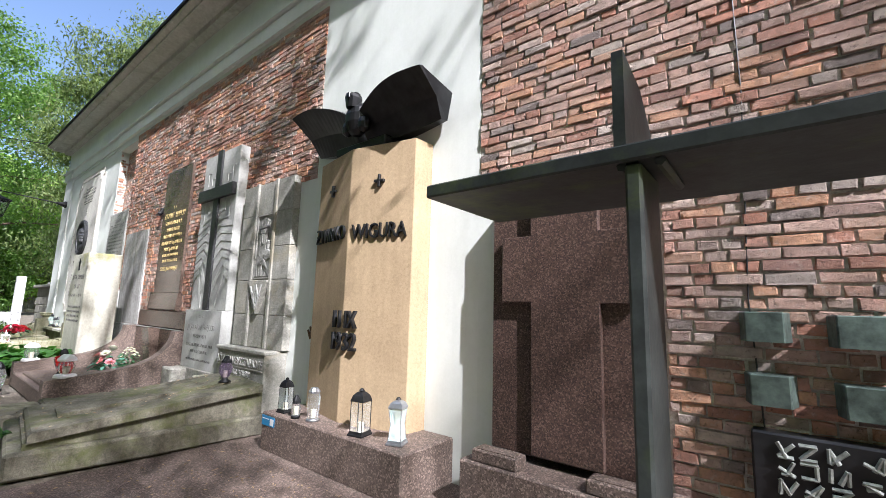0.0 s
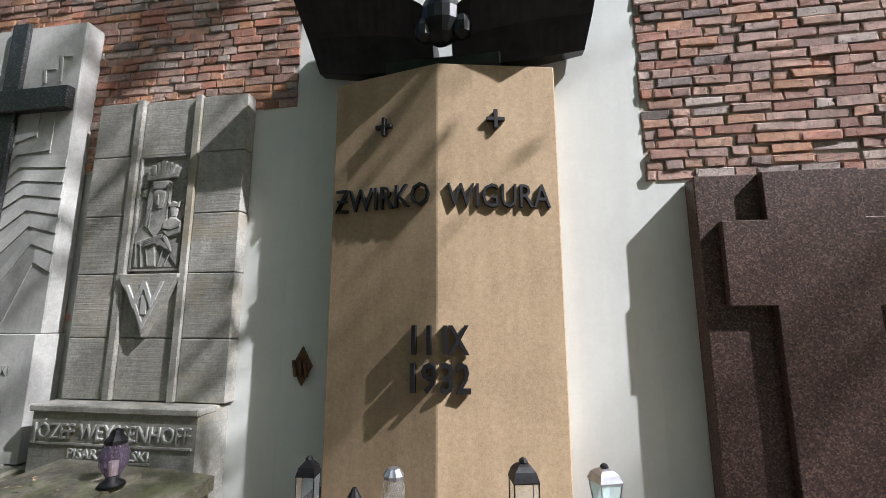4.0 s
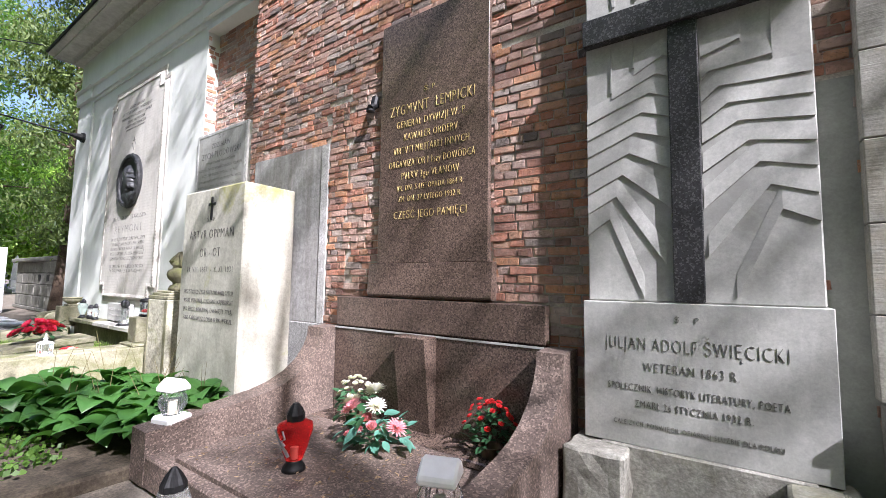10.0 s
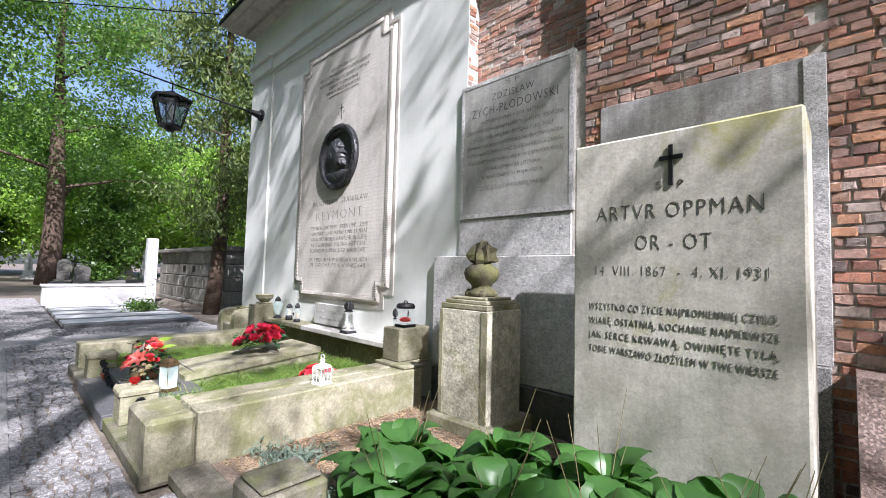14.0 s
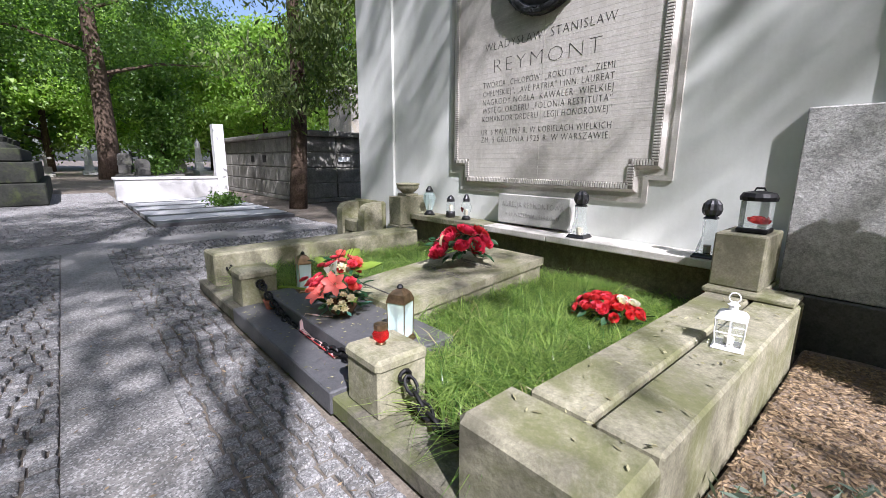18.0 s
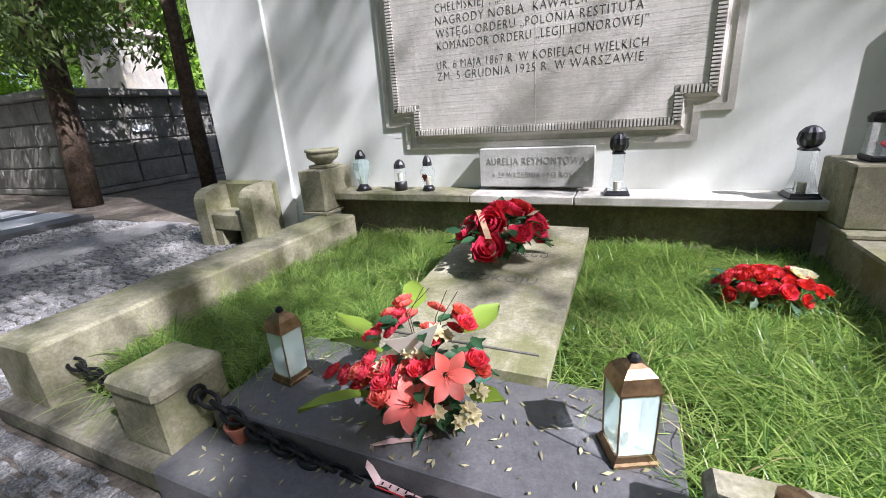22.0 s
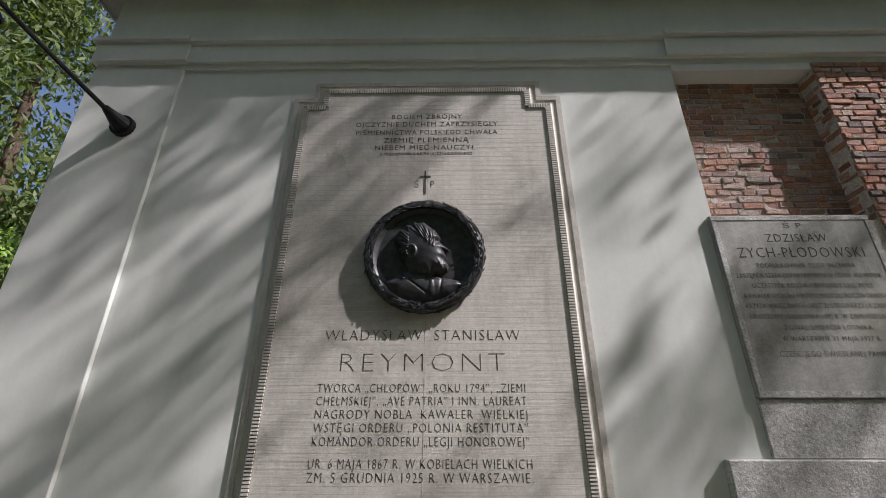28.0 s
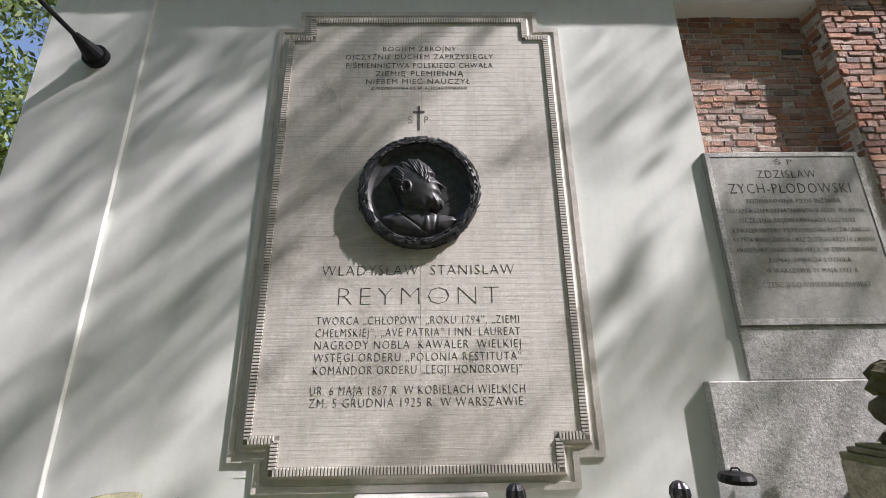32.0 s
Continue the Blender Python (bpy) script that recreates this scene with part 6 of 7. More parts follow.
low = thing("corner_stone", (-12.15, 0.62, GROUND), "squat mossy corner stone of the bed", "kerb stone")
part("block", worn(box(-0.18, 0.18, -0.2, 0.2, 0, 0.24, 0.02), 0.006), TOMB_STONE, low)
part("cap", worn(box(-0.15, 0.15, -0.17, 0.17, 0.241, 0.27, 0.012), 0.004), TOMB_STONE, low)

GRASS = leafy("grass_blade", (0.035, 0.115, 0.015), (0.38, 0.50, 0.14), 0.34, 0.45)
STRAW = leafy("dry_grass_blade", (0.30, 0.24, 0.11), (0.62, 0.54, 0.30), 0.6, 0.3)


def grass(name, count, inside, box_xy, ground, tall, seed, label, material=GRASS):
    """Long, bent blades in tufts."""
    rng = np.random.default_rng(seed)
    x0, x1, y0, y1 = box_xy
    tuft = np.c_[rng.uniform(x0, x1, 420), rng.uniform(y0, y1, 420)]
    tuft_way = rng.uniform(0, 6.28, 420)
    pick = rng.integers(0, 420, count)
    place = tuft[pick] + rng.normal(0, 0.07, (count, 2))
    keep = inside(place[:, 0], place[:, 1])
    place, pick = place[keep], pick[keep]
    n = len(place)
    way = tuft_way[pick] + rng.normal(0, 1.5, n)
    height, reach = rng.uniform(0.35, 1.0, n) * tall, rng.uniform(0.4, 1.9, n) * tall
    out = np.c_[np.cos(way), np.sin(way)]
    side = np.c_[-np.sin(way), np.cos(way)]
    wide = rng.uniform(0.0014, 0.0036, n)[:, None]
    droop = rng.uniform(0.35, 1.05, n)
    rows = []
    for u, w in ((0, 1.0), (0.4, 0.9), (0.75, 0.6), (1.0, 0.08)):
        centre = place + out * (reach * u ** 1.7)[:, None]
        z = ground + height * (u * 1.35 - droop * u ** 3)
        for s in (-1, 1):
            rows.append(np.c_[centre + s * side * wide * w, z])
    verts = np.stack(rows, 1).reshape(-1, 3)
    base = (np.arange(n) * 8)[:, None]
    faces = np.concatenate([base + np.array((k, k + 1, k + 3, k + 2)) for k in (0, 2, 4)])
    ob = new(name, cloud_mesh(name, verts, faces, material))
    return tagged(ob, label, "grass", "", "stuff")


def in_grave(x, y):
    slab_area = (x > -15.64) & (x < -14.80) & (y > 0.83) & (y < 2.44)
    slate_area = (x > -16.0) & (x < -14.37) & (y < 0.90)
    posts = (y < 0.5) & (((x > -16.34) & (x < -15.9)) | ((x > -14.45) & (x < -14.05)))
    return (x > -16.8) & (x < -13.53) & (y > 0.36) & (y < 2.66) & ~slab_area & ~slate_area & ~posts


grass("grass", 62000, in_grave, (-16.85, -13.5, 0.35, 2.7), 0.235, 0.21, 61, "long uncut green grass on the grave")
grass("dry_grass", 2600, lambda x, y: in_grave(x, y) & ((y > 2.3) | (np.sin(7 * x + 3 * y) > 0.35)), (-16.85, -13.5, 0.35, 2.7), 0.24, 0.20, 63, "dry straw-coloured blades among the grass", STRAW)
grass("weeds", 700, lambda x, y: (y > 0.16) & (y < 0.36), (-17.2, -13.2, 0.12, 0.4), 0.13, 0.06, 62, "short weeds along the front sill")


def scatter(name, area, z, count, length, width, material, seed, label, category, tilt=0.0):
    """Small flat bits lying about."""
    rng = np.random.default_rng(seed)
    x0, x1, y0, y1 = area
    p = np.c_[rng.uniform(x0, x1, count), rng.uniform(y0, y1, count)]
    a = rng.uniform(0, 6.28, count)
    u = np.c_[np.cos(a), np.sin(a)] * (rng.uniform(0.5, 1.4, count) * length / 2)[:, None]
    v = np.c_[-np.sin(a), np.cos(a)] * (rng.uniform(0.5, 1.3, count) * width / 2)[:, None]
    h = z + tilt * (p[:, 1] - y0) + rng.uniform(0.001, 0.005, count)
    lift = rng.uniform(0, 0.35 * width + 0.003, (count, 4))
    verts = np.stack([np.c_[q, h + lift[:, k]] for k, q in enumerate((p - u, p + v, p + u, p - v))], 1).reshape(-1, 3)
    ob = new(name, cloud_mesh(name, verts, np.arange(4 * count).reshape(-1, 4), material))
    return tagged(ob, label, category, "", "stuff")


LITTER = leafy("dry_leaf", (0.13, 0.085, 0.05), (0.45, 0.33, 0.20), 0.9, 0.1)
SEEDS = leafy("dry_seed", (0.12, 0.11, 0.05), (0.42, 0.40, 0.24), 0.8, 0.1)
scatter("dry_litter", (-13.0, -11.2, 0.6, 2.7), 0.19, 17000, 0.036, 0.011, LITTER, 71, "dry brown leaf litter on the earth bed", "leaf litter")
scatter("fallen_seeds", (-15.95, -14.42, 0.36, 0.88), 0.346, 190, 0.03, 0.010, SEEDS, 72, "fallen seeds on the slate slab", "leaf litter")
scatter("fallen_seeds", (-15.95, -14.45, 0.13, 0.33), 0.256, 60, 0.03, 0.010, SEEDS, 73, "fallen seeds on the front step", "leaf litter")
scatter("fallen_seeds", (-13.5, -13.05, 0.3, 2.3), 0.562, 90, 0.035, 0.011, SEEDS, 74, "fallen seeds on the kerb", "leaf litter")
scatter("fallen_leaves", (-9.3, -7.9, 1.3, 2.3), 0.372, 300, 0.035, 0.012, LITTER, 75, "twigs and dry leaves on the granite slab", "leaf litter")
scatter("fallen_leaves", (-4.3, -1.0, 0.3, 2.2), 0.135, 700, 0.035, 0.012, LITTER, 76, "dry leaves on the paving before the column", "leaf litter")
scatter("fallen_leaves", (-5.5, -4.65, 0.7, 2.35), 0.46, 130, 0.04, 0.015, LITTER, 77, "dry leaves on the sloping tomb", "leaf litter", 0.115)
scatter("fallen_leaves", (-20, -12, -2.2, 0.1), 0.142, 500, 0.03, 0.010, LITTER, 78, "scattered dry leaves on the path", "leaf litter")
scatter("moss_litter", (-9.5, -9.3, 1.3, 2.6), 0.255, 900, 0.03, 0.012, SEEDS, 79, "yellow moss and litter along the granite slab", "leaf litter")

# ---- broad-leaved hostas ----
HOSTA = leafy("hosta_leaf", (0.030, 0.095, 0.018), (0.070, 0.175, 0.036), 0.42, 0.33)


def hosta_leaf(seed):
    """A heart-shaped leaf arching outwards, its stalk at the origin, along +x."""
    rng = random.Random(seed)
    bm = bmesh.new()
    long, wide, arch = rng.uniform(0.18, 0.25), rng.uniform(0.09, 0.125), rng.uniform(0.12, 0.36)
    rows = []
    for n in range(7):
        u = n / 6
        half = wide * (math.sin(math.pi * min(1, u * 0.92 + 0.10)) ** 0.75) * (1 - 0.25 * u) if n < 6 else 0.002
        x, z = long * u, 0.10 * math.sin(2.2 * u) - arch * 0.36 * u * u
        row = []
        for k in (-1, -0.5, 0, 0.5, 1):
            row.append(bm.verts.new((x - 0.03 * abs(k) * (1 - u), half * k, z + 0.030 * abs(k) - 0.02 * k * k + 0.006 * math.sin(9 * u + 2 * k))))
        rows.append(row)
    for a, b in zip(rows, rows[1:]):
        for k in range(4):
            bm.faces.new((a[k], a[k + 1], b[k + 1], b[k]))
    return finish("hosta_leaf", bm, HOSTA, True)


DRY_STALK = plain("dry_stalk", (0.14, 0.12, 0.05), 0.8)
leaf_kinds = [hosta_leaf(80 + k) for k in range(6)]
rng = random.Random(81)
for n, (px, py) in enumerate(((-11.45, 0.86), (-11.05, 1.15), (-10.65, 1.30), (-10.25, 1.50), (-11.75, 1.20), (-11.3, 1.55), (-10.75, 1.68), (-10.15, 1.82), (-10.05, 1.55), (-5.4, 0.52))):
    plant = thing("hosta_plant", (px, py, 0.2), "bushy green hosta with broad heart-shaped leaves", "plant", "hostas")
    for k in range(46):
        a, ring_at = rng.uniform(0, 6.28), k / 46
        r = 0.04 + 0.27 * (1 - ring_at)
        leaf = new("leaf", leaf_kinds[rng.randrange(6)])
        leaf.parent = plant
        s = rng.uniform(0.75, 1.15)
        leaf.matrix_basis = pose(r * math.cos(a), r * math.sin(a), 0.05 + 0.24 * ring_at + rng.uniform(0, 0.05), rng.uniform(-22, 22), rng.uniform(-30, 22), math.degrees(a)) @ Matrix.Scale(s, 4)
    if px > -6:
        plant.scale = (0.5, 0.5, 0.55)
    for k in range(3):
        a = rng.uniform(0, 6.28)
        tip = Vector((0.2 * math.cos(a), 0.2 * math.sin(a), rng.uniform(0.5, 0.78)))
        part("flower_stalk", tube([(0, 0, 0.1), tip * 0.6 + Vector((0, 0, 0.05)), tip], 0.003, 5, None, 0.5), DRY_STALK, plant, "dry flower stalk")
for n, (px, py) in enumerate(((-12.05, 1.05), (-12.3, 1.6), (-12.65, 0.95))):
    sedum = thing("grey_groundcover", (px, py, 0.19), "low blue-grey creeping juniper", "plant", "groundcover")
    rg = np.random.default_rng(90 + n)
    verts, faces = leaf_cloud(rg.normal(0, 0.11, (14, 3)) * np.array((1, 1, 0)) + np.array((0, 0, 0.04)), 700, (0.05, 0.05, 0.025), 0.07, 0.014, rg)
    ob = new("sprigs", cloud_mesh("sprigs", verts, faces, leafy("juniper_sprig", (0.10, 0.14, 0.11), (0.20, 0.26, 0.20), 0.7, 0.15) if n == 0 else bpy.data.materials["juniper_sprig"]))
    ob.parent, ob["kind"] = sedum, "stuff"
ivy = thing("ivy_groundcover", (-11.2, 0.62, 0.2), "small dark ivy leaves at the kerb", "plant")
rg = np.random.default_rng(95)
verts, faces = leaf_cloud(np.c_[rg.uniform(-0.6, 1.0, 60), rg.uniform(-0.1, 0.35, 60) + 0.0, rg.uniform(0.0, 0.06, 60)], 900, (0.05, 0.05, 0.03), 0.05, 0.04, rg)
ob = new("leaves", cloud_mesh("leaves", verts, faces, LEAF_DARK))
ob.parent, ob["kind"] = ivy, "stuff"

# ---- grave lanterns ----
CLEAR = glass_stuff("clear_glass", (0.90, 0.94, 0.95), 0.06, 0.94)
AQUA = glass_stuff("greenish_glass", (0.74, 0.88, 0.87), 0.22, 0.68)
RED_GLASS = glass_stuff("red_glass", (0.78, 0.05, 0.045), 0.08, 0.85)
PURPLE_GLASS = glass_stuff("iridescent_glass", (0.30, 0.24, 0.33), 0.1, 0.8)
WAX = plain("candle_wax", (0.50, 0.46, 0.36), 0.6, 0, 0.05)
PEWTER = plain("dark_pewter", (0.07, 0.07, 0.075), 0.4, 0.8, 0.3, 30)
SILVER = plain("silvered_plastic", (0.42, 0.43, 0.46), 0.35, 0.85, 0.2, 20)
BRASS = plain("aged_brass", (0.26, 0.175, 0.10), 0.34, 0.9, 0.4, 25)
BLUE_PAPER = plain("blue_label", (0.03, 0.22, 0.45), 0.6, 0, 0.1)


def round_lantern(at, low, glass_profile, lid, glass, metal, label, flutes=0.0, group="", candle=True):
    ob = thing("grave_lantern", at, label, "lantern", group)
    part("base", lathe(low, 18), metal, ob, smooth=True)
    part("glass", lathe(glass_profile, 24, flutes=flutes), glass, ob).visible_shadow = False
    part("lid", lathe(lid, 18, flutes=0.05), metal, ob)
    if candle:
        z0 = glass_profile[0][1] + 0.004
        part("candle", lathe([(0.02, z0), (0.022, z0 + 0.07), (0.003, z0 + 0.075)], 12), WAX, ob)
    return ob


def square_lantern(at, wide, tall, glass, metal, label, turn=0.0, taper=0.8, waist=1.0, knob=True, lid_tall=0.25, bars=True, foot=0.74):
    """A four-sided lantern: plate, panes between corner bars, hipped lid."""
    ob = thing("grave_lantern", at, label, "lantern")
    ob.rotation_euler = (0, 0, radians(turn))
    w, z0, z1 = wide / 2, tall * 0.10, tall * (1 - lid_tall)
    r2 = math.sqrt(2)
    quarter = Matrix.Rotation(math.pi / 4, 4, "Z")

    def square(profile):
        bm = lathe([(r * r2, z) for r, z in profile], 4)
        bmesh.ops.transform(bm, matrix=quarter, verts=bm.verts[:])
        return bm

    part("base", square([(w * foot * 1.3, 0), (w * foot * 1.3, tall * 0.03), (w * foot * 1.2, tall * 0.05), (w * foot * 1.1, z0)]), metal, ob)
    zm = (z0 + z1) / 2
    part("glass", square([(w * foot, z0 + 0.001), (w * taper * waist * 0.92, zm), (w * taper * 0.92, z1)]), glass, ob).visible_shadow = False
    for sx in (-1, 1) if bars else ():
        for sy in (-1, 1):
            part("corner_bar", tube([(sx * w * foot * 1.02, sy * w * foot * 1.02, z0), (sx * w * taper * waist * 0.94, sy * w * taper * waist * 0.94, zm), (sx * w * taper * 0.94, sy * w * taper * 0.94, z1)], wide * 0.024, 5), metal, ob)
    lid = part("lid", square([(w * taper * 1.02, z1 + 0.0005), (w * taper * 1.02, z1 + tall * 0.02), (w * taper * 0.92, z1 + tall * lid_tall * 0.3), (w * taper * 0.8, z1 + tall * lid_tall * 0.55), (w * taper * 0.5, z1 + tall * lid_tall * 0.78), (w * 0.24, z1 + tall * lid_tall * 0.88)]), metal, ob)
    if knob:
        part("knob", lathe([(w * 0.2, tall * (1 - lid_tall * 0.15)), (w * 0.3, tall * 0.985), (w * 0.22, tall * 1.02), (w * 0.1, tall * 1.04)], 12, flutes=0.06), BLACK_IRON, lid, "black knob")
    part("candle", lathe([(w * 0.30, z0 + 0.002), (w * 0.31, z0 + tall * 0.18), (0.003, z0 + tall * 0.19)], 12), WAX, ob)
    return ob


# on the column's plinth
TOP = GROUND + 0.347
square_lantern((-2.74, 2.42, TOP), 0.15, 0.35, CLEAR, BLACK_IRON, "black metal lantern with clear glass panes", 12, 0.82)
square_lantern((-2.36, 2.46, TOP), 0.135, 0.33, AQUA, SILVER, "silver waisted lantern with grey glass", 20, 0.85, 0.75, True, 0.2)
square_lantern((-3.83, 2.42, TOP), 0.125, 0.31, CLEAR, BLACK_IRON, "slim black lantern with a clear glass cylinder", 5, 0.78)
round_lantern((-3.56, 2.36, TOP), [(0.04, 0), (0.042, 0.02), (0.035, 0.025)], [(0.036, 0.026), (0.042, 0.09), (0.03, 0.13)], [(0.036, 0.131), (0.034, 0.16), (0.018, 0.19), (0.012, 0.205)], CLEAR, BLACK_IRON, "small glass lantern with a black cap")
round_lantern((-3.38, 2.42, TOP), [(0.062, 0), (0.062, 0.012), (0.05, 0.02)], [(0.046, 0.021), (0.052, 0.10), (0.056, 0.2), (0.045, 0.24)], [(0.05, 0.241), (0.05, 0.255), (0.03, 0.285), (0.01, 0.29)], CLEAR, SILVER, "tall cut-glass lantern with a silver cap", 0.03)
note = thing("blue_notice", (-3.9, 2.288, 0.36), "small blue notice stuck on the plinth", "notice")
part("sheet", box(-0.10, 0.12, -0.003, 0.0, 0, 0.09), BLUE_PAPER, note)
part("print", box(0.045, 0.105, -0.005, -0.0035, 0.012, 0.07), WHITE_PAINT, note)
part("print", box(-0.09, 0.03, -0.005, -0.0035, 0.06, 0.066), WHITE_PAINT, note)
# on the sloping tomb
round_lantern((-4.86, 2.30, 0.645), [(0.065, 0), (0.055, 0.015), (0.03, 0.03), (0.032, 0.045)], [(0.032, 0.046), (0.062, 0.10), (0.068, 0.15), (0.05, 0.205)], [(0.05, 0.206), (0.048, 0.225), (0.03, 0.25), (0.022, 0.275), (0.01, 0.28)], PURPLE_GLASS, BLACK_IRON, "iridescent purple glass lantern with a black lid", 0.02)
# on the granite tomb
heart = round_lantern((-8.56, 1.60, 0.372), [(0.07, 0), (0.065, 0.02), (0.045, 0.05), (0.05, 0.06)], [(0.05, 0.061), (0.075, 0.13), (0.105, 0.23), (0.10, 0.265), (0.06, 0.285)], [(0.05, 0.286), (0.052, 0.32), (0.035, 0.36), (0.016, 0.385)], RED_GLASS, BLACK_IRON, "red heart-shaped glass lantern with silver letters")
part("ornament", tube([(-0.06, -0.09, 0.24), (0.0, -0.085, 0.16), (0.04, -0.07, 0.10)], 0.010, 6), SILVER, heart, "silver ornament")
part("ornament", tube([(0.02, -0.10, 0.25), (0.045, -0.10, 0.21), (0.01, -0.10, 0.19), (0.04, -0.095, 0.17)], 0.006, 6), SILVER, heart, "silver ornament")


def white_lantern(at, turn):
    ob = thing("grave_lantern", at, "white plastic lantern with a fluted clear glass globe", "lantern", "white lanterns")
    ob.rotation_euler = (0, 0, radians(turn))
    part("base", slab([(-0.095, -0.095), (0.095, -0.095), (0.095, 0.095), (-0.095, 0.095)], 0, 0.045, bevel=0.018), WHITE_PAINT, ob)
    part("glass", lathe([(0.055, 0.046), (0.085, 0.11), (0.088, 0.15), (0.065, 0.205)], 24, flutes=0.06), CLEAR, ob).visible_shadow = False
    part("candle", lathe([(0.03, 0.05), (0.03, 0.14), (0.003, 0.145)], 10), WAX, ob)
    roof = side_profile([(-0.08, 0.206), (0.08, 0.206), (0.08, 0.232), (0.03, 0.29), (-0.012, 0.296), (-0.08, 0.24)], -0.08, 0.08)
    bmesh.ops.bevel(roof, geom=roof.edges[:], offset=0.01, segments=1, affect="EDGES")
    part("lid", roof, WHITE_PAINT, ob)
    return ob


white_lantern((-9.69, 1.40, 0.485), 15)
white_lantern((-7.37, 1.42, 0.49), 20)
round_lantern((-8.54, 0.93, 0.215), [(0.06, 0), (0.06, 0.03), (0.05, 0.035)], [(0.05, 0.036), (0.075, 0.12), (0.085, 0.22), (0.06, 0.30)], [(0.055, 0.301), (0.055, 0.33), (0.035, 0.37), (0.012, 0.40)], CLEAR, BLACK_IRON, "clear glass lantern with a black cap on the kerb")
# on the wall ledge
LEDGE = GROUND + 0.577
round_lantern((-16.82, 2.74, LEDGE), [(0.075, 0), (0.05, 0.03), (0.035, 0.055)], [(0.036, 0.056), (0.06, 0.14), (0.078, 0.20), (0.07, 0.25), (0.045, 0.28)], [(0.045, 0.281), (0.045, 0.31), (0.025, 0.345), (0.012, 0.36)], AQUA, PEWTER, "pale green glass lantern with a fluted pewter foot", 0.03)
round_lantern((-16.44, 2.76, LEDGE), [(0.056, 0), (0.056, 0.07), (0.05, 0.075)], [(0.05, 0.076), (0.05, 0.19)], [(0.048, 0.191), (0.046, 0.225), (0.03, 0.25), (0.012, 0.265)], CLEAR, PEWTER, "short glass lantern with a dark pewter cap")
heart = round_lantern((-16.17, 2.76, LEDGE), [(0.055, 0), (0.05, 0.025), (0.035, 0.045)], [(0.036, 0.046), (0.06, 0.12), (0.062, 0.16), (0.038, 0.21)], [(0.038, 0.211), (0.036, 0.245), (0.022, 0.28), (0.01, 0.295)], CLEAR, PEWTER, "glass lantern with a dark red paper heart")
part("ornament", prism([(0, 0.08), (0.025, 0.13), (0.015, 0.15), (0, 0.142), (-0.015, 0.15), (-0.025, 0.13)], -0.067, -0.064), plain("dark_red_paper", (0.12, 0.015, 0.012), 0.7), heart, "dark red heart")
for x, y in ((-14.67, 2.72), (-13.63, 2.70)):
    square = square_lantern((x, y, LEDGE), 0.16, 0.31, CLEAR, PEWTER, "tall waisted glass lantern with a dark bud-shaped cap", 4, 0.52, 0.98, False, 0.10, False, 0.80)
    part("bud", lathe([(0.04, 0.30), (0.054, 0.315), (0.062, 0.345), (0.055, 0.385), (0.034, 0.41), (0.01, 0.422)], 20, flutes=0.07), PEWTER, [c for c in square.children if c.name.startswith("lid")][0], "dark tulip-bud cap")
hoop = thing("grave_lantern", (-13.34, 2.56, 0.942), "square glass lantern with a black lid and a red rose", "lantern")
part("base", box(-0.085, 0.085, -0.085, 0.085, 0, 0.03, 0.006), BLACK_IRON, hoop)
part("glass", slab([(-0.075, -0.075), (0.075, -0.075), (0.075, 0.075), (-0.075, 0.075)], 0.031, 0.20), CLEAR, hoop).visible_shadow = False
hoop_lid = part("lid", lathe([(0.10, 0.201), (0.105, 0.225), (0.09, 0.25), (0.03, 0.262)], 16), BLACK_IRON, hoop)
part("handle", tube([(-0.03, 0, 0.262), (-0.02, 0, 0.28), (0.02, 0, 0.28), (0.03, 0, 0.262)], 0.006, 6), BLACK_IRON, hoop_lid)
# on the grave
square_lantern((-14.545, 0.63, 0.346), 0.128, 0.325, AQUA, BRASS, "aged brass lantern with pressed greenish glass panes", 25, 0.92, 0.98, True, 0.27, True, 0.80)
square_lantern((-15.82, 0.61, 0.346), 0.112, 0.308, AQUA, BRASS, "aged brass lantern with clear glass panes", -8, 0.92, 0.98, True, 0.27, True, 0.80)
round_lantern((-14.26, 0.31, 0.517), [(0.026, 0), (0.022, 0.006), (0.019, 0.009)], [(0.019, 0.010), (0.038, 0.03), (0.040, 0.05), (0.03, 0.07)], [(0.030, 0.071), (0.034, 0.08), (0.032, 0.098), (0.010, 0.104)], RED_GLASS, BRASS, "small red glass votive light with a brass cap", candle=False)
kiosk = square_lantern((-13.14, 1.44, 0.556), 0.155, 0.21, CLEAR, WHITE_PAINT, "white metal lantern with window panes and a ring", 10, 0.92, 1.0, False, 0.22)
kiosk.scale = (0.84, 0.84, 0.84)
part("chimney", lathe([(0.022, 0.208), (0.022, 0.235), (0.03, 0.236), (0.005, 0.255)], 10), WHITE_PAINT, kiosk)
part("ring", tube([(0.026 * math.cos(a), 0, 0.275 + 0.026 * math.sin(a)) for a in (k * math.pi / 6 for k in range(13))], 0.004, 5), WHITE_PAINT, kiosk)
for sx in (-1, 1):
    part("glazing_bar", box(-0.004, 0.004, sx * 0.067 - 0.003, sx * 0.067 + 0.003, 0.022, 0.16), WHITE_PAINT, kiosk)
    part("glazing_bar", box(-0.06, 0.06, sx * 0.067 - 0.003, sx * 0.067 + 0.003, 0.09, 0.097), WHITE_PAINT, kiosk)
cup = thing("flower_pot", (-15.83, 0.335, 0.256), "small reddish clay pot on the slate step", "pot")
part("pot", lathe([(0.028, 0), (0.045, 0.06), (0.05, 0.064), (0.05, 0.076), (0.042, 0.076), (0.025, 0.016)], 16), plain("clay", (0.26, 0.09, 0.055), 0.85), cup)

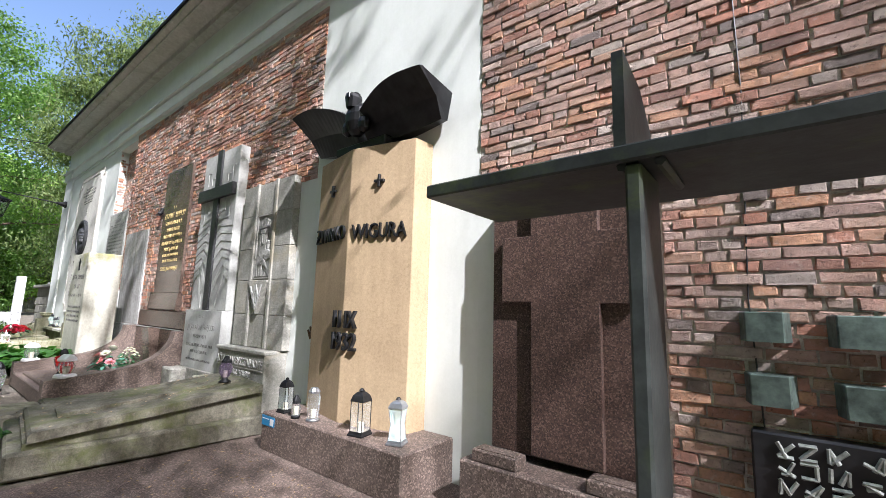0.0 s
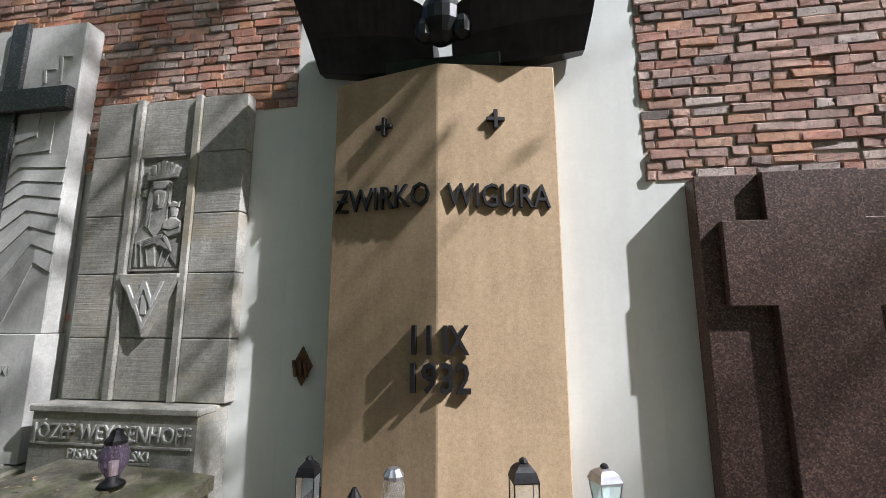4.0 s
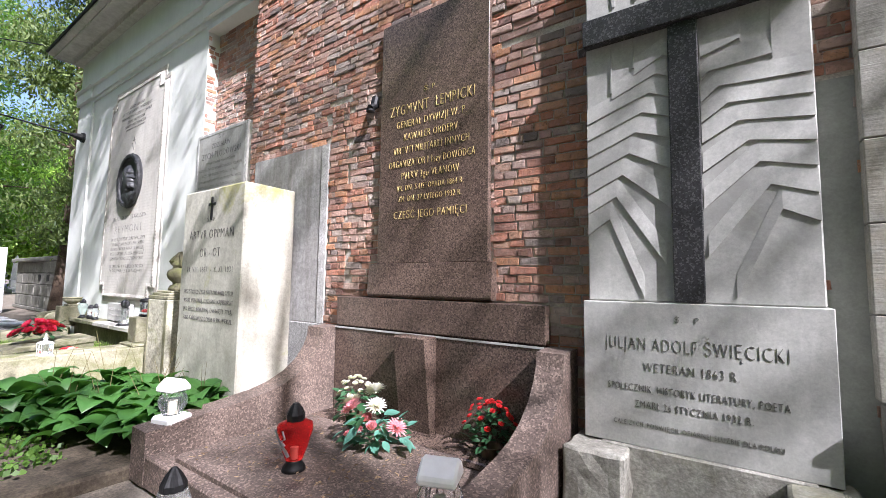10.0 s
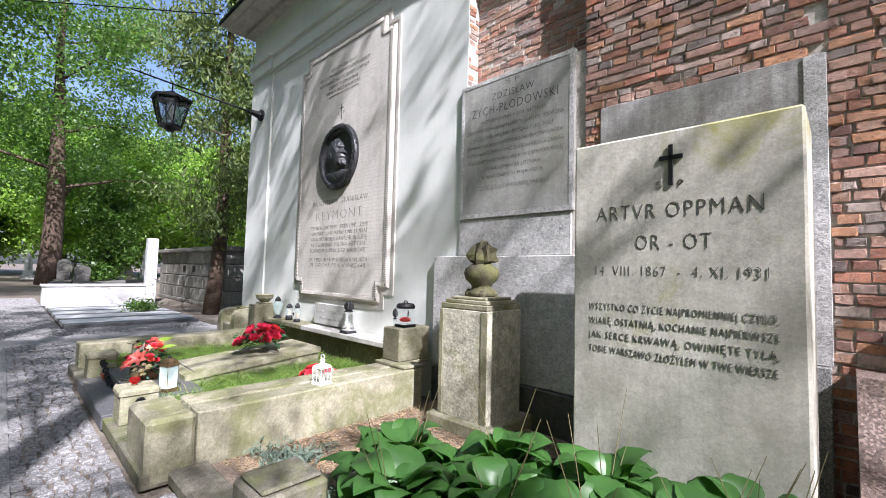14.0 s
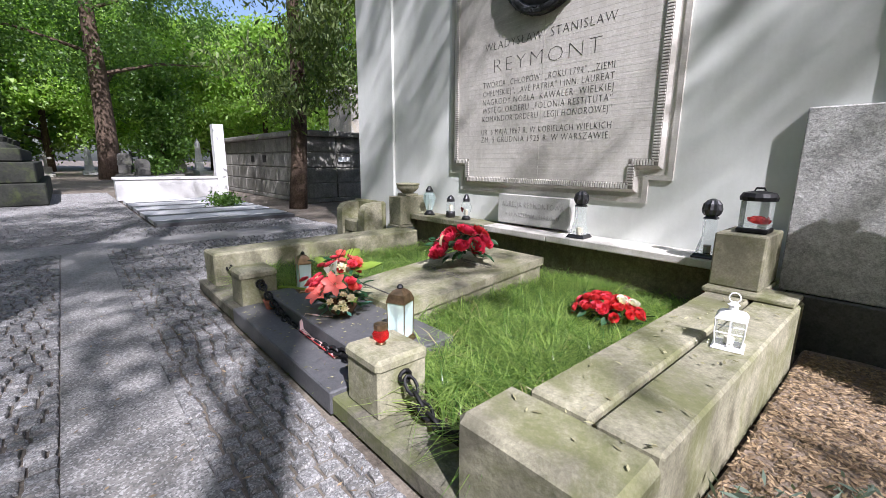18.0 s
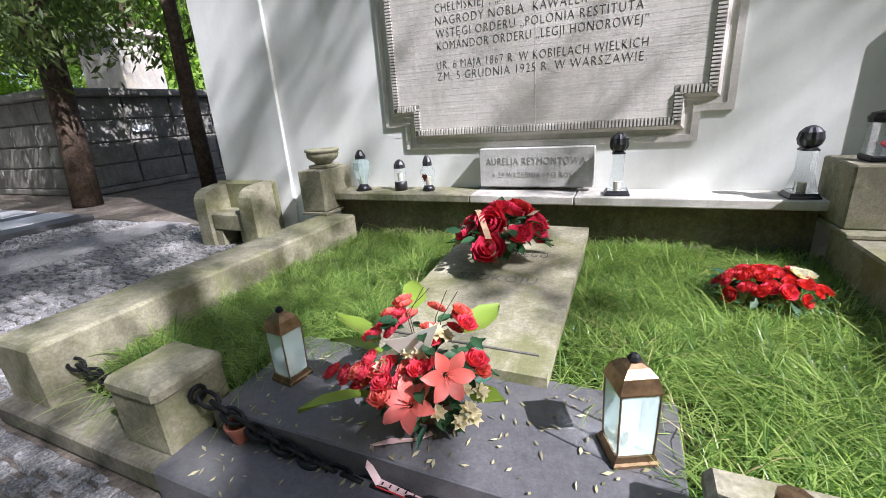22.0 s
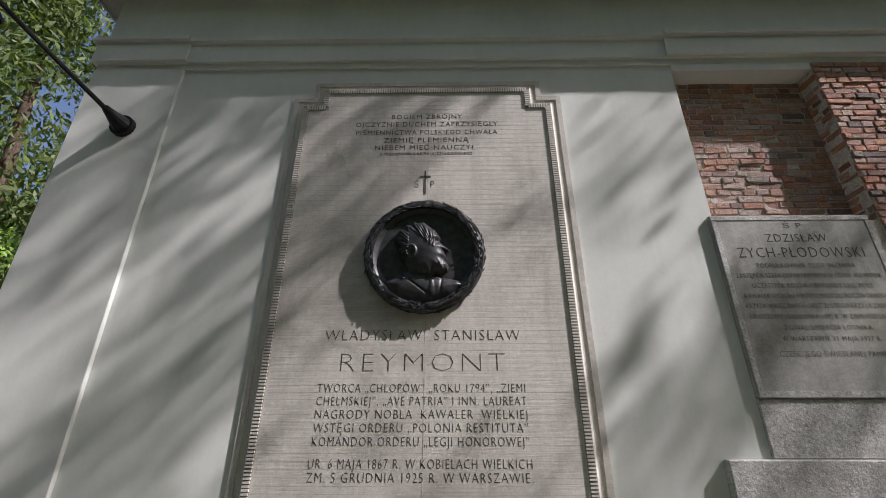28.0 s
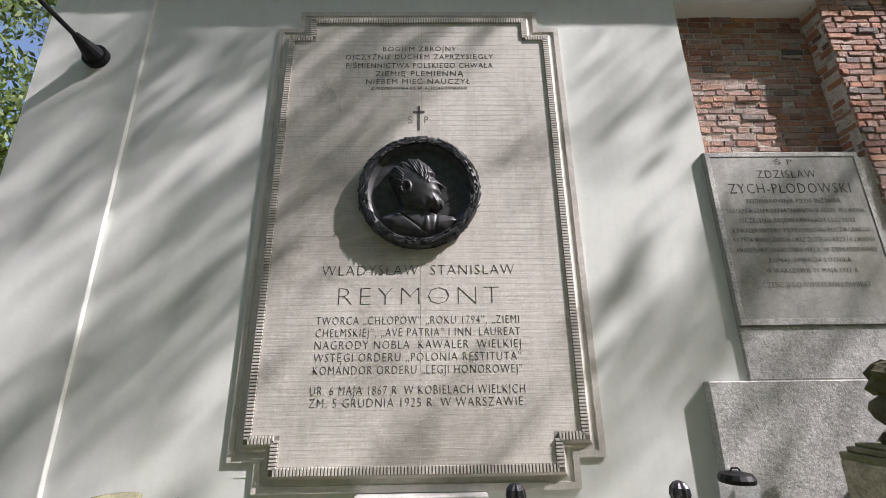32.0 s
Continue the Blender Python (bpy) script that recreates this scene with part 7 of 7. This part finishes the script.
# ---- flowers ----
def petal_paint(name, colour):
    return leafy(name, tuple(c * 0.7 for c in colour), colour, 0.5, 0.25)


RED_PETAL = petal_paint("red_petal", (0.68, 0.045, 0.05))
DEEP_RED = petal_paint("deep_red_petal", (0.58, 0.03, 0.075))
CORAL = petal_paint("coral_petal", (0.88, 0.20, 0.16))
ROSY = petal_paint("rosy_petal", (0.82, 0.085, 0.13))
PINK_PETAL = petal_paint("pink_petal", (0.75, 0.32, 0.38))
WHITE_PETAL = petal_paint("white_petal", (0.82, 0.80, 0.76))
CREAM = petal_paint("cream_petal", (0.70, 0.62, 0.40))
SILK_GREEN = leafy("silk_leaf", (0.015, 0.06, 0.025), (0.05, 0.14, 0.05), 0.5, 0.2)
LIME_GREEN = leafy("bright_silk_leaf", (0.16, 0.26, 0.03), (0.30, 0.40, 0.06), 0.45, 0.3)
TEAL_LEAF = leafy("teal_silk_leaf", (0.06, 0.19, 0.14), (0.16, 0.34, 0.27), 0.5, 0.2)


def rose_mesh(material, seed):
    """A rose: rings of cupped petals."""
    rng = random.Random(seed)
    bm = bmesh.new()
    for ring_n, (count, r, tall, open_) in enumerate(((4, 0.010, 0.040, 0.25), (5, 0.020, 0.040, 0.5), (6, 0.030, 0.034, 0.9), (7, 0.038, 0.024, 1.3))):
        for k in range(count):
            a = 6.28 * (k + 0.5 * ring_n) / count + rng.uniform(-0.15, 0.15)
            m = Matrix.Rotation(a, 4, "Z") @ Matrix.Translation((r * 0.5, 0, 0)) @ Matrix.Rotation(open_ * 0.75, 4, "Y")
            w = 0.012 + 0.012 * ring_n * 0.6
            rows = [[bm.verts.new(m @ Vector((0.010 * math.sin(3 * u) + 0.012 * abs(s) * -1 * (1 - open_ * 0.4), s * w * (0.6 + 0.7 * math.sin(2.4 * u)), 0.045 * u))) for s in (-1, 0, 1)] for u in (0, 0.5, 1.0)]
            for p, q in zip(rows, rows[1:]):
                for j in range(2):
                    bm.faces.new((p[j], p[j + 1], q[j + 1], q[j]))
    return finish("rose", bm, material, True)


def star_mesh(material, count, length, wide, layers, seed):
    """A chrysanthemum or lily: pointed petals in layers."""
    rng = random.Random(seed)
    bm = bmesh.new()
    for n in range(layers):
        up = 0.15 + 1.15 * n / max(1, layers)
        for k in range(count):
            a = 6.28 * (k + 0.5 * (n % 2)) / count + rng.uniform(-0.1, 0.1)
            m = Matrix.Rotation(a, 4, "Z") @ Matrix.Rotation(-up, 4, "Y")
            ell = length * (1 - 0.12 * n) * rng.uniform(0.9, 1.1)
            p = [bm.verts.new(m @ Vector(v)) for v in ((0, 0, 0), (ell * 0.5, -wide, 0.10 * ell), (ell, 0, 0.02 * ell), (ell * 0.5, wide, 0.10 * ell))]
            bm.faces.new(p)
    return finish("blossom", bm, material, True)


def leaf_mesh(material, long, wide):
    bm = bmesh.new()
    rows = [[bm.verts.new((long * u, s * wide * math.sin(math.pi * min(0.98, 0.08 + u * 0.92)), 0.25 * wide * abs(s) - 0.25 * long * u * u)) for s in (-1, 0, 1)] for u in (0, 0.33, 0.66, 1.0)]
    for p, q in zip(rows, rows[1:]):
        for j in range(2):
            bm.faces.new((p[j], p[j + 1], q[j + 1], q[j]))
    return finish("leaf", bm, material, True)


ROSES = {m: [rose_mesh(m, 5 + k) for k in range(2)] for m in (RED_PETAL, DEEP_RED, CORAL, ROSY, PINK_PETAL, WHITE_PETAL)}
MUMS = {m: star_mesh(m, 16, 0.075, 0.008, 5, 7) for m in (WHITE_PETAL, PINK_PETAL)}


def lily_mesh(material):
    """A lily: six broad pointed petals, opening and curling back, with stamens."""
    bm = bmesh.new()
    for k in range(6):
        turn = Matrix.Rotation(math.pi / 3 * k, 4, "Z")
        rows = []
        for u in (0.0, 0.25, 0.5, 0.75, 1.0):
            half = 0.034 * math.sin(math.pi * min(0.97, 0.12 + 0.86 * u)) ** 0.8
            out, up = 0.012 + 0.105 * u, 0.055 * math.sin(1.9 * u) - 0.02 * u
            rows.append([bm.verts.new(turn @ Vector((out, s * half, up + 0.010 * abs(s) + (0.002 if k % 2 else 0)))) for s in (-1, 0, 1)])
        for a, b in zip(rows, rows[1:]):
            for j in range(2):
                bm.faces.new((a[j], a[j + 1], b[j + 1], b[j]))
        tube([turn @ Vector((0.004, 0.003, 0.01)), turn @ Vector((0.025, 0.006, 0.065))], 0.0022, 4, bm)
    return finish("lily", bm, material, True)


LILY = lily_mesh(CORAL)
LEAVES = {m: leaf_mesh(m, 0.10, 0.028) for m in (SILK_GREEN, LIME_GREEN, TEAL_LEAF)}
BIG_LEAF = leaf_mesh(LIME_GREEN, 0.20, 0.055)


def bloom(parent, mesh, at, size, rng, lean=35, name="flower", label=""):
    ob = new(name, mesh)
    ob.parent = parent
    out = math.degrees(math.atan2(at[1], at[0]))
    ob.matrix_basis = Matrix.Translation(at) @ Matrix.Rotation(radians(out), 4, "Z") @ Matrix.Rotation(radians(lean * rng.uniform(0.4, 1.2)), 4, "Y") @ Matrix.Rotation(rng.uniform(0, 6), 4, "Z") @ Matrix.Scale(size, 4)
    return tagged(ob, label)


def greens(parent, mesh, count, spread, z, rng, size=1.0, name="leaf"):
    for k in range(count):
        a, r = rng.uniform(0, 6.28), rng.uniform(0.25, 1.0)
        ob = new(name, mesh)
        ob.parent = parent
        ob.matrix_basis = Matrix.Translation((spread[0] * r * math.cos(a), spread[1] * r * math.sin(a), rng.uniform(*z))) @ Matrix.Rotation(a + rng.uniform(-0.6, 0.6), 4, "Z") @ Matrix.Rotation(rng.uniform(-0.7, 0.5), 4, "Y") @ Matrix.Rotation(rng.uniform(-0.6, 0.6), 4, "X") @ Matrix.Scale(size * rng.uniform(0.7, 1.2), 4)


def dome(parent, meshes, count, spread, tall, size, rng, low=0.02, name="flower", label=""):
    """Blooms spread over a dome by the golden angle."""
    for k in range(count):
        a, r = 2.4 * k, math.sqrt((k + 0.4) / count)
        z = low + tall * math.sqrt(max(0.0, 1 - 0.85 * r * r)) + rng.uniform(-0.02, 0.02)
        bloom(parent, rng.choice(meshes), (spread[0] * r * math.cos(a), spread[1] * r * math.sin(a), z), size * rng.uniform(0.85, 1.15), rng, 60 * r, name, label)


rng = random.Random(101)
basket = thing("flower_basket", (-15.18, 0.60, 0.346), "coral lilies and red artificial flowers with green leaves in a basket", "flowers")
basket.scale = (0.98, 0.98, 0.92)
part("basket", lathe([(0.07, 0), (0.10, 0.06), (0.105, 0.09), (0.09, 0.09), (0.06, 0.03)], 18, flutes=0.03), plain("wicker", (0.16, 0.08, 0.04), 0.8, 0, 0.3, 60), basket, "brown wicker basket")
greens(basket, LEAVES[SILK_GREEN], 60, (0.17, 0.14), (0.08, 0.24), rng, 0.8)
greens(basket, LEAVES[TEAL_LEAF], 24, (0.20, 0.16), (0.05, 0.16), rng, 0.7)
for at, turn, size in (((-0.16, -0.05, 0.30), 160, 1.1), ((-0.14, -0.14, 0.14), 230, 1.2), ((0.13, 0.04, 0.34), 60, 0.9), ((-0.08, 0.08, 0.38), 110, 0.9), ((-0.20, 0.02, 0.20), 185, 1.0), ((0.16, -0.02, 0.14), -20, 0.7)):
    leaf = new("leaf", BIG_LEAF)
    leaf.parent = basket
    leaf.matrix_basis = pose(*at, 20, -25, turn) @ Matrix.Scale(size, 4)
for centre, count in (((-0.10, 0.03, 0.40), 7), ((-0.15, -0.10, 0.22), 9), ((-0.13, -0.04, 0.31), 4), ((0.13, 0.05, 0.36), 5), ((0.02, 0.03, 0.36), 4), ((-0.24, -0.10, 0.17), 4), ((-0.06, -0.14, 0.20), 4), ((0.02, -0.08, 0.27), 3), ((0.16, 0.0, 0.27), 3)):
    for k in range(count):
        at = Vector(centre) + Vector((rng.uniform(-0.055, 0.055), rng.uniform(-0.05, 0.05), rng.uniform(-0.045, 0.045)))
        bloom(basket, rng.choice(ROSES[ROSY] + ROSES[CORAL] + ROSES[ROSY]), at, rng.uniform(0.48, 0.72), rng, 45, "flower", "red silk blossom")
for at, size in (((0.02, -0.17, 0.17), 0.80), ((0.12, -0.11, 0.27), 0.76)):
    bloom(basket, LILY, at, size, rng, 75, "lily", "coral lily")
for at, size in (((-0.02, -0.13, 0.22), 1.1), ((-0.05, -0.15, 0.16), 1.2), ((0.02, -0.06, 0.31), 1.2), ((0.10, -0.14, 0.14), 0.9), ((0.17, -0.08, 0.20), 0.9), ((0.08, 0.0, 0.34), 1.0), ((-0.02, -0.07, 0.30), 1.0), ((0.19, -0.10, 0.14), 1.1), ((0.21, -0.05, 0.18), 1.1), ((0.17, -0.13, 0.11), 1.0), ((0.20, -0.09, 0.10), 1.0), ((-0.10, -0.12, 0.26), 1.1), ((0.05, -0.02, 0.36), 1.2)):
    bloom(basket, star_mesh(CREAM, 7, 0.035, 0.010, 2, 3), at, size, rng, 50, "flower", "cream blossom")
part("paper", prism([(-0.12, 0.33), (-0.02, 0.27), (0.02, 0.24), (0.09, 0.43), (0.02, 0.39), (-0.03, 0.36)], -0.075, -0.068), WHITE_PETAL, basket, "crumpled white wrapping")
greens(basket, LEAVES[SILK_GREEN], 40, (0.20, 0.17), (0.20, 0.40), rng, 0.6)
for n in range(4):
    part("twig", tube([(0, 0, 0.1), (rng.uniform(-0.08, 0.08), 0.02, 0.4), (rng.uniform(-0.14, 0.14), 0.04, 0.50)], 0.0018, 4), BARK, basket)
ribbon = thing("printed_ribbon", (-15.0, 0.35, 0.346), "white and red ribbon with unreadable print trailing over the slab", "ribbon")
points = [(-0.13, 0.15, 0.004), (-0.16, 0.10, 0.004), (-0.24, 0.07, 0.005), (-0.285, 0.03, 0.004), (-0.28, -0.005, -0.04), (-0.24, -0.02, -0.083), (-0.10, -0.026, -0.085), (0.03, -0.026, -0.086), (0.15, -0.03, -0.085), (0.27, -0.036, -0.086)]
bm = bmesh.new()
rows = []
for n, p in enumerate(points):
    way = (Vector(points[min(n + 1, len(points) - 1)]) - Vector(points[max(n - 1, 0)])).normalized()
    side = way.cross(Vector((0, 0, 1))).normalized() * 0.012
    rows.append((bm.verts.new(Vector(p) + side + Vector((0, 0, 0.004))), bm.verts.new(Vector(p) - side + Vector((0, 0, 0.002 + 0.012 * (n % 2))))))
for p, q in zip(rows, rows[1:]):
    bm.faces.new((p[0], p[1], q[1], q[0]))
part("band", bm, petal_paint("ribbon_satin", (0.72, 0.50, 0.50)), ribbon)
bm = bmesh.new()
for p, q in zip(points[5:], points[6:]):
    p, q = Vector(p), Vector(q)
    way = (q - p).normalized()
    edge = way.cross(Vector((0, 0, 1))).normalized()
    bm.faces.new([bm.verts.new(v + Vector((0, 0, 0.0125))) for v in (p + edge * 0.014, p + edge * 0.019, q + edge * 0.019, q + edge * 0.014)])
part("red_edge", bm, RED_PETAL, ribbon, "red ribbon edge")
for p, q in zip(points[5:], points[6:]):
    for k in range(5):
        c = Vector(p).lerp(Vector(q), (k + 0.5) / 5)
        part("print", box(c.x - 0.002, c.x + 0.003, c.y - 0.006, c.y + 0.005, c.z + 0.0135, c.z + 0.0142), LETTER_METAL, ribbon)

wreath = thing("rose_wreath", (-15.25, 1.82, 0.545), "wreath of dark red artificial roses with a gold ribbon", "wreath")
wreath.rotation_euler, wreath.scale = (radians(5), 0, 0), (1.08, 1.08, 1.08)
greens(wreath, LEAVES[SILK_GREEN], 110, (0.23, 0.26), (0.03, 0.18), rng, 0.9)
for at, size in (((-0.15, 0.02, 0.13), 1.15), ((-0.17, -0.08, 0.10), 1.0), ((-0.05, 0.13, 0.17), 1.1), ((0.06, 0.14, 0.17), 1.1), ((0.16, 0.08, 0.13), 1.0), ((0.17, -0.03, 0.12), 1.05), ((0.02, 0.02, 0.20), 1.2),
                 ((0.0, -0.24, 0.09), 1.15), ((-0.02, -0.11, 0.18), 1.2), ((0.12, -0.13, 0.13), 0.9), ((0.0, 0.22, 0.12), 0.9)):
    bloom(wreath, rng.choice(ROSES[DEEP_RED] + ROSES[RED_PETAL][:1]), at, 1.22 * size, rng, 45, "rose", "dark red silk rose")
bm = bmesh.new()
rows = [(bm.verts.new((x - 0.016, y, z)), bm.verts.new((x + 0.016, y, z + 0.004))) for x, y, z in ((-0.16, 0.06, 0.20), (-0.10, -0.08, 0.24), (-0.03, -0.2, 0.19), (0.05, -0.30, 0.06))]
rows2 = [(bm.verts.new((x - 0.016, y, z)), bm.verts.new((x + 0.016, y, z + 0.004))) for x, y, z in ((0.17, 0.08, 0.20), (0.16, -0.06, 0.22), (0.07, -0.15, 0.24), (-0.05, -0.13, 0.22))]
for some in (rows, rows2):
    for p, q in zip(some, some[1:]):
        bm.faces.new((p[0], p[1], q[1], q[0]))
part("ribbon", bm, plain("gold_ribbon", (0.45, 0.31, 0.19), 0.45, 0.1, 0.1), wreath, "gold satin ribbon")

heap = thing("rose_spray", (-13.93, 1.88, 0.30), "low spray of bright red artificial roses lying in the grass", "flowers")
greens(heap, LEAVES[SILK_GREEN], 60, (0.24, 0.20), (0.02, 0.15), rng, 0.7)
dome(heap, ROSES[RED_PETAL] + ROSES[ROSY][:1], 36, (0.22, 0.18), 0.14, 0.62, rng, 0.05, label="red silk rose")
for at in ((0.10, -0.02, 0.20), (0.15, 0.03, 0.18)):
    bloom(heap, ROSES[WHITE_PETAL][0], at, 0.7, rng, 30, "flower", "white silk blossom")

bloom(hoop, ROSES[RED_PETAL][0], (0.02, -0.02, 0.06), 1.0, rng, 20, "rose", "red silk rose")
mums = thing("chrysanthemum_bunch", (-8.42, 2.15, 0.372), "white and pink artificial chrysanthemums with teal leaves", "flowers")
greens(mums, LEAVES[TEAL_LEAF], 60, (0.26, 0.20), (0.02, 0.22), rng, 1.1)
greens(mums, LEAVES[SILK_GREEN], 30, (0.20, 0.16), (0.05, 0.24), rng)
for at, m in (((-0.20, -0.04, 0.22), PINK_PETAL), ((-0.10, -0.14, 0.24), PINK_PETAL), ((-0.04, 0.02, 0.34), WHITE_PETAL), ((0.09, -0.10, 0.28), WHITE_PETAL), ((0.23, -0.06, 0.16), PINK_PETAL), ((-0.24, 0.0, 0.24), WHITE_PETAL)):
    bloom(mums, MUMS[m], (at[0], at[1], at[2] + 0.02), 1.12, rng, 40, "chrysanthemum", "pink chrysanthemum" if m is PINK_PETAL else "white chrysanthemum")
for at in ((0.0, -0.16, 0.14), (0.10, -0.15, 0.19), (0.03, -0.12, 0.22), (-0.10, -0.15, 0.10)):
    bloom(mums, ROSES[PINK_PETAL][0], at, 0.6, rng, 50, "bud", "pale bud")
for x, y, m, label in ((-9.06, 2.58, WHITE_PETAL, "pot of small white roses on the granite shelf"), (-7.79, 2.62, RED_PETAL, "pot of small red rosebuds on the granite shelf")):
    pot = thing("potted_roses", (x, y, 0.306), label, "flowers")
    part("pot", lathe([(0.06, 0), (0.08, 0.07), (0.085, 0.075), (0.07, 0.075), (0.05, 0.02)], 16), plain("brown_pot", (0.10, 0.06, 0.035), 0.7) if x < -9 else bpy.data.materials["brown_pot"], pot)
    greens(pot, LEAVES[SILK_GREEN], 90, (0.18, 0.13), (0.06, 0.27), rng, 0.7)
    dome(pot, ROSES[m], 26, (0.20, 0.13), 0.27, 0.36, rng, 0.10, label="small rose")

# ---- bronze plaques on the bricks ----
for x0, z0, w in ((-0.16, 1.375, 0.165), (-0.155, 1.055, 0.165), (0.20, 1.365, 0.30), (0.205, 1.04, 0.30)):
    tile = thing("bronze_block_plaque", (x0 + w / 2, 2.895, z0), "blank green-patinated bronze block on the bricks", "plaque", "bronze blocks")
    part("block", slab([(-w / 2 - 0.03, 0), (-w / 2, -0.12), (w / 2, -0.12), (w / 2 + 0.03, 0)], 0, 0.155, bevel=0.006), GREEN_BRONZE, tile)
# a paler bronze than the plate, for the raised strokes
PALE_BRONZE = plain("pale_letter_bronze", (0.30, 0.32, 0.30), 0.45, 0.5, 0.4, 30, 0.2)
board = thing("bronze_letter_plaque", (0.45, 2.895, 0.35), "dark bronze plaque with rough raised letters, partly unreadable", "plaque")
part("plate", worn(box(-0.62, 0.7, -0.11, 0, 0, 0.58, 0.01), 0.006, 0.1, 3), BLACK_BRONZE, board)
rng = random.Random(111)
STROKES = (((0, 0), (0, 1)), ((1, 0), (1, 1)), ((0, 1), (1, 1)), ((0, 0), (1, 0)), ((0, 0.5), (1, 0.5)), ((0, 1), (0.5, 0)), ((0.5, 0), (1, 1)), ((0, 0), (1, 1)), ((0, 0.5), (1, 0)), ((0.2, 0.1), (0.8, 0.2)))
for row in range(6):
    for k in range(11):
        x, z = -0.54 + 0.105 * k + 0.03 * rng.random(), 0.475 - 0.088 * row + 0.012 * rng.random()
        glyph = bmesh.new()
        for (ax, az), (bx, bz) in rng.sample(STROKES, 3):
            tube([(x + 0.06 * ax, -0.125, z + 0.065 * az), (x + 0.06 * bx + 0.01 * rng.random(), -0.128, z + 0.065 * bz)], 0.010, 5, glyph)
        part("raised_bar", worn(glyph, 0.005, 0.03), PALE_BRONZE, board, "pale worn letter stroke")
wire = thing("wall_cable", (-0.2, 2.888, 0.2), "thin grey cable running up the bricks", "cable")
part("wire", tube([(0.12, 0, 0.0), (0.06, 0, 1.4), (0.1, 0, 2.6), (0.07, 0, 5.0)], 0.0045, 5), LETTER_METAL, wire)
sign = thing("water_sign", (-24.79, 5.9, 1.35), "small white sign on the vault", "sign")
part("plate", box(0.0, 0.02, -0.2, 0.2, 0, 0.14), WHITE_PAINT, sign)

# ---- bricks and setts, piece by piece ----
FACE = WALL - 0.013
brick_field("bricks", [(-1.92, 7.0, 2.34, 5.33), (-0.55, 7.0, GROUND, 2.34)], FACE, 11, "old red bricks in lime mortar, sooty and chipped", None, BRICK_GREY)
brick_field("bricks", [(-11.44, -4.28, 3.03, 5.33), (-11.44, -4.75, GROUND, 3.03)], FACE, 12, "old red bricks, weathered and pale-jointed",
            lambda x, z: near_brick(x, z) or (-6.05 < x < -5.75 and z < 2.6))
brick_field("bricks", [(-12.83, -11.44, 3.5, 5.33)], 3.092, 13, "old bricks at the back of the niche", None, BRICK_GREY)
rng = random.Random(14)
near_bricks = thing("wall_brick_patch", (-8.5, FACE, 1.1), "old red bricks beside the granite tablet", "bricks")
near_bricks["kind"] = "structure"
for area in NEAR:
    for cx, cz, w, h in brick_rows(*area, rng):
        piece = new("brick", joined("brick", brick_corners(0, 0, w, h, 0.0, rng), flat_faces(1), BRICK_ONE))
        piece.parent, piece.location = near_bricks, (cx + 8.5, rng.uniform(-0.004, 0.005), cz - 1.1)
# the niche's side in brick
cheek = brick_field("bricks", [(0.0, 0.16, 3.5, 5.33)], 0.0, 15, "brick edge of the niche")
cheek.matrix_world = Matrix.Translation((-12.828, 2.934, 0)) @ Matrix.Rotation(radians(90), 4, "Z")
cheek = brick_field("bricks", [(0.0, 0.19, 3.5, 5.33)], 0.0, 16, "brick edge of the niche")
cheek.matrix_world = Matrix.Translation((-11.44, 3.10, 0)) @ Matrix.Rotation(radians(-90), 4, "Z")
rng = random.Random(23)
near_setts = thing("pavement_sett_patch", (-15.0, -0.16, GROUND), "small grey granite setts before the grave", "paving")
near_setts["kind"] = "structure"
for x, y, w, d, turn, lift in sett_places(-16.3, -13.6, -0.42, 0.1, rng):
    piece = new("sett", joined("sett", sett_corners(w, d, turn, rng), SETT_FACES, SETT))
    piece.parent, piece.location = near_setts, (x + 15.0, y + 0.16, 0.004 + lift)
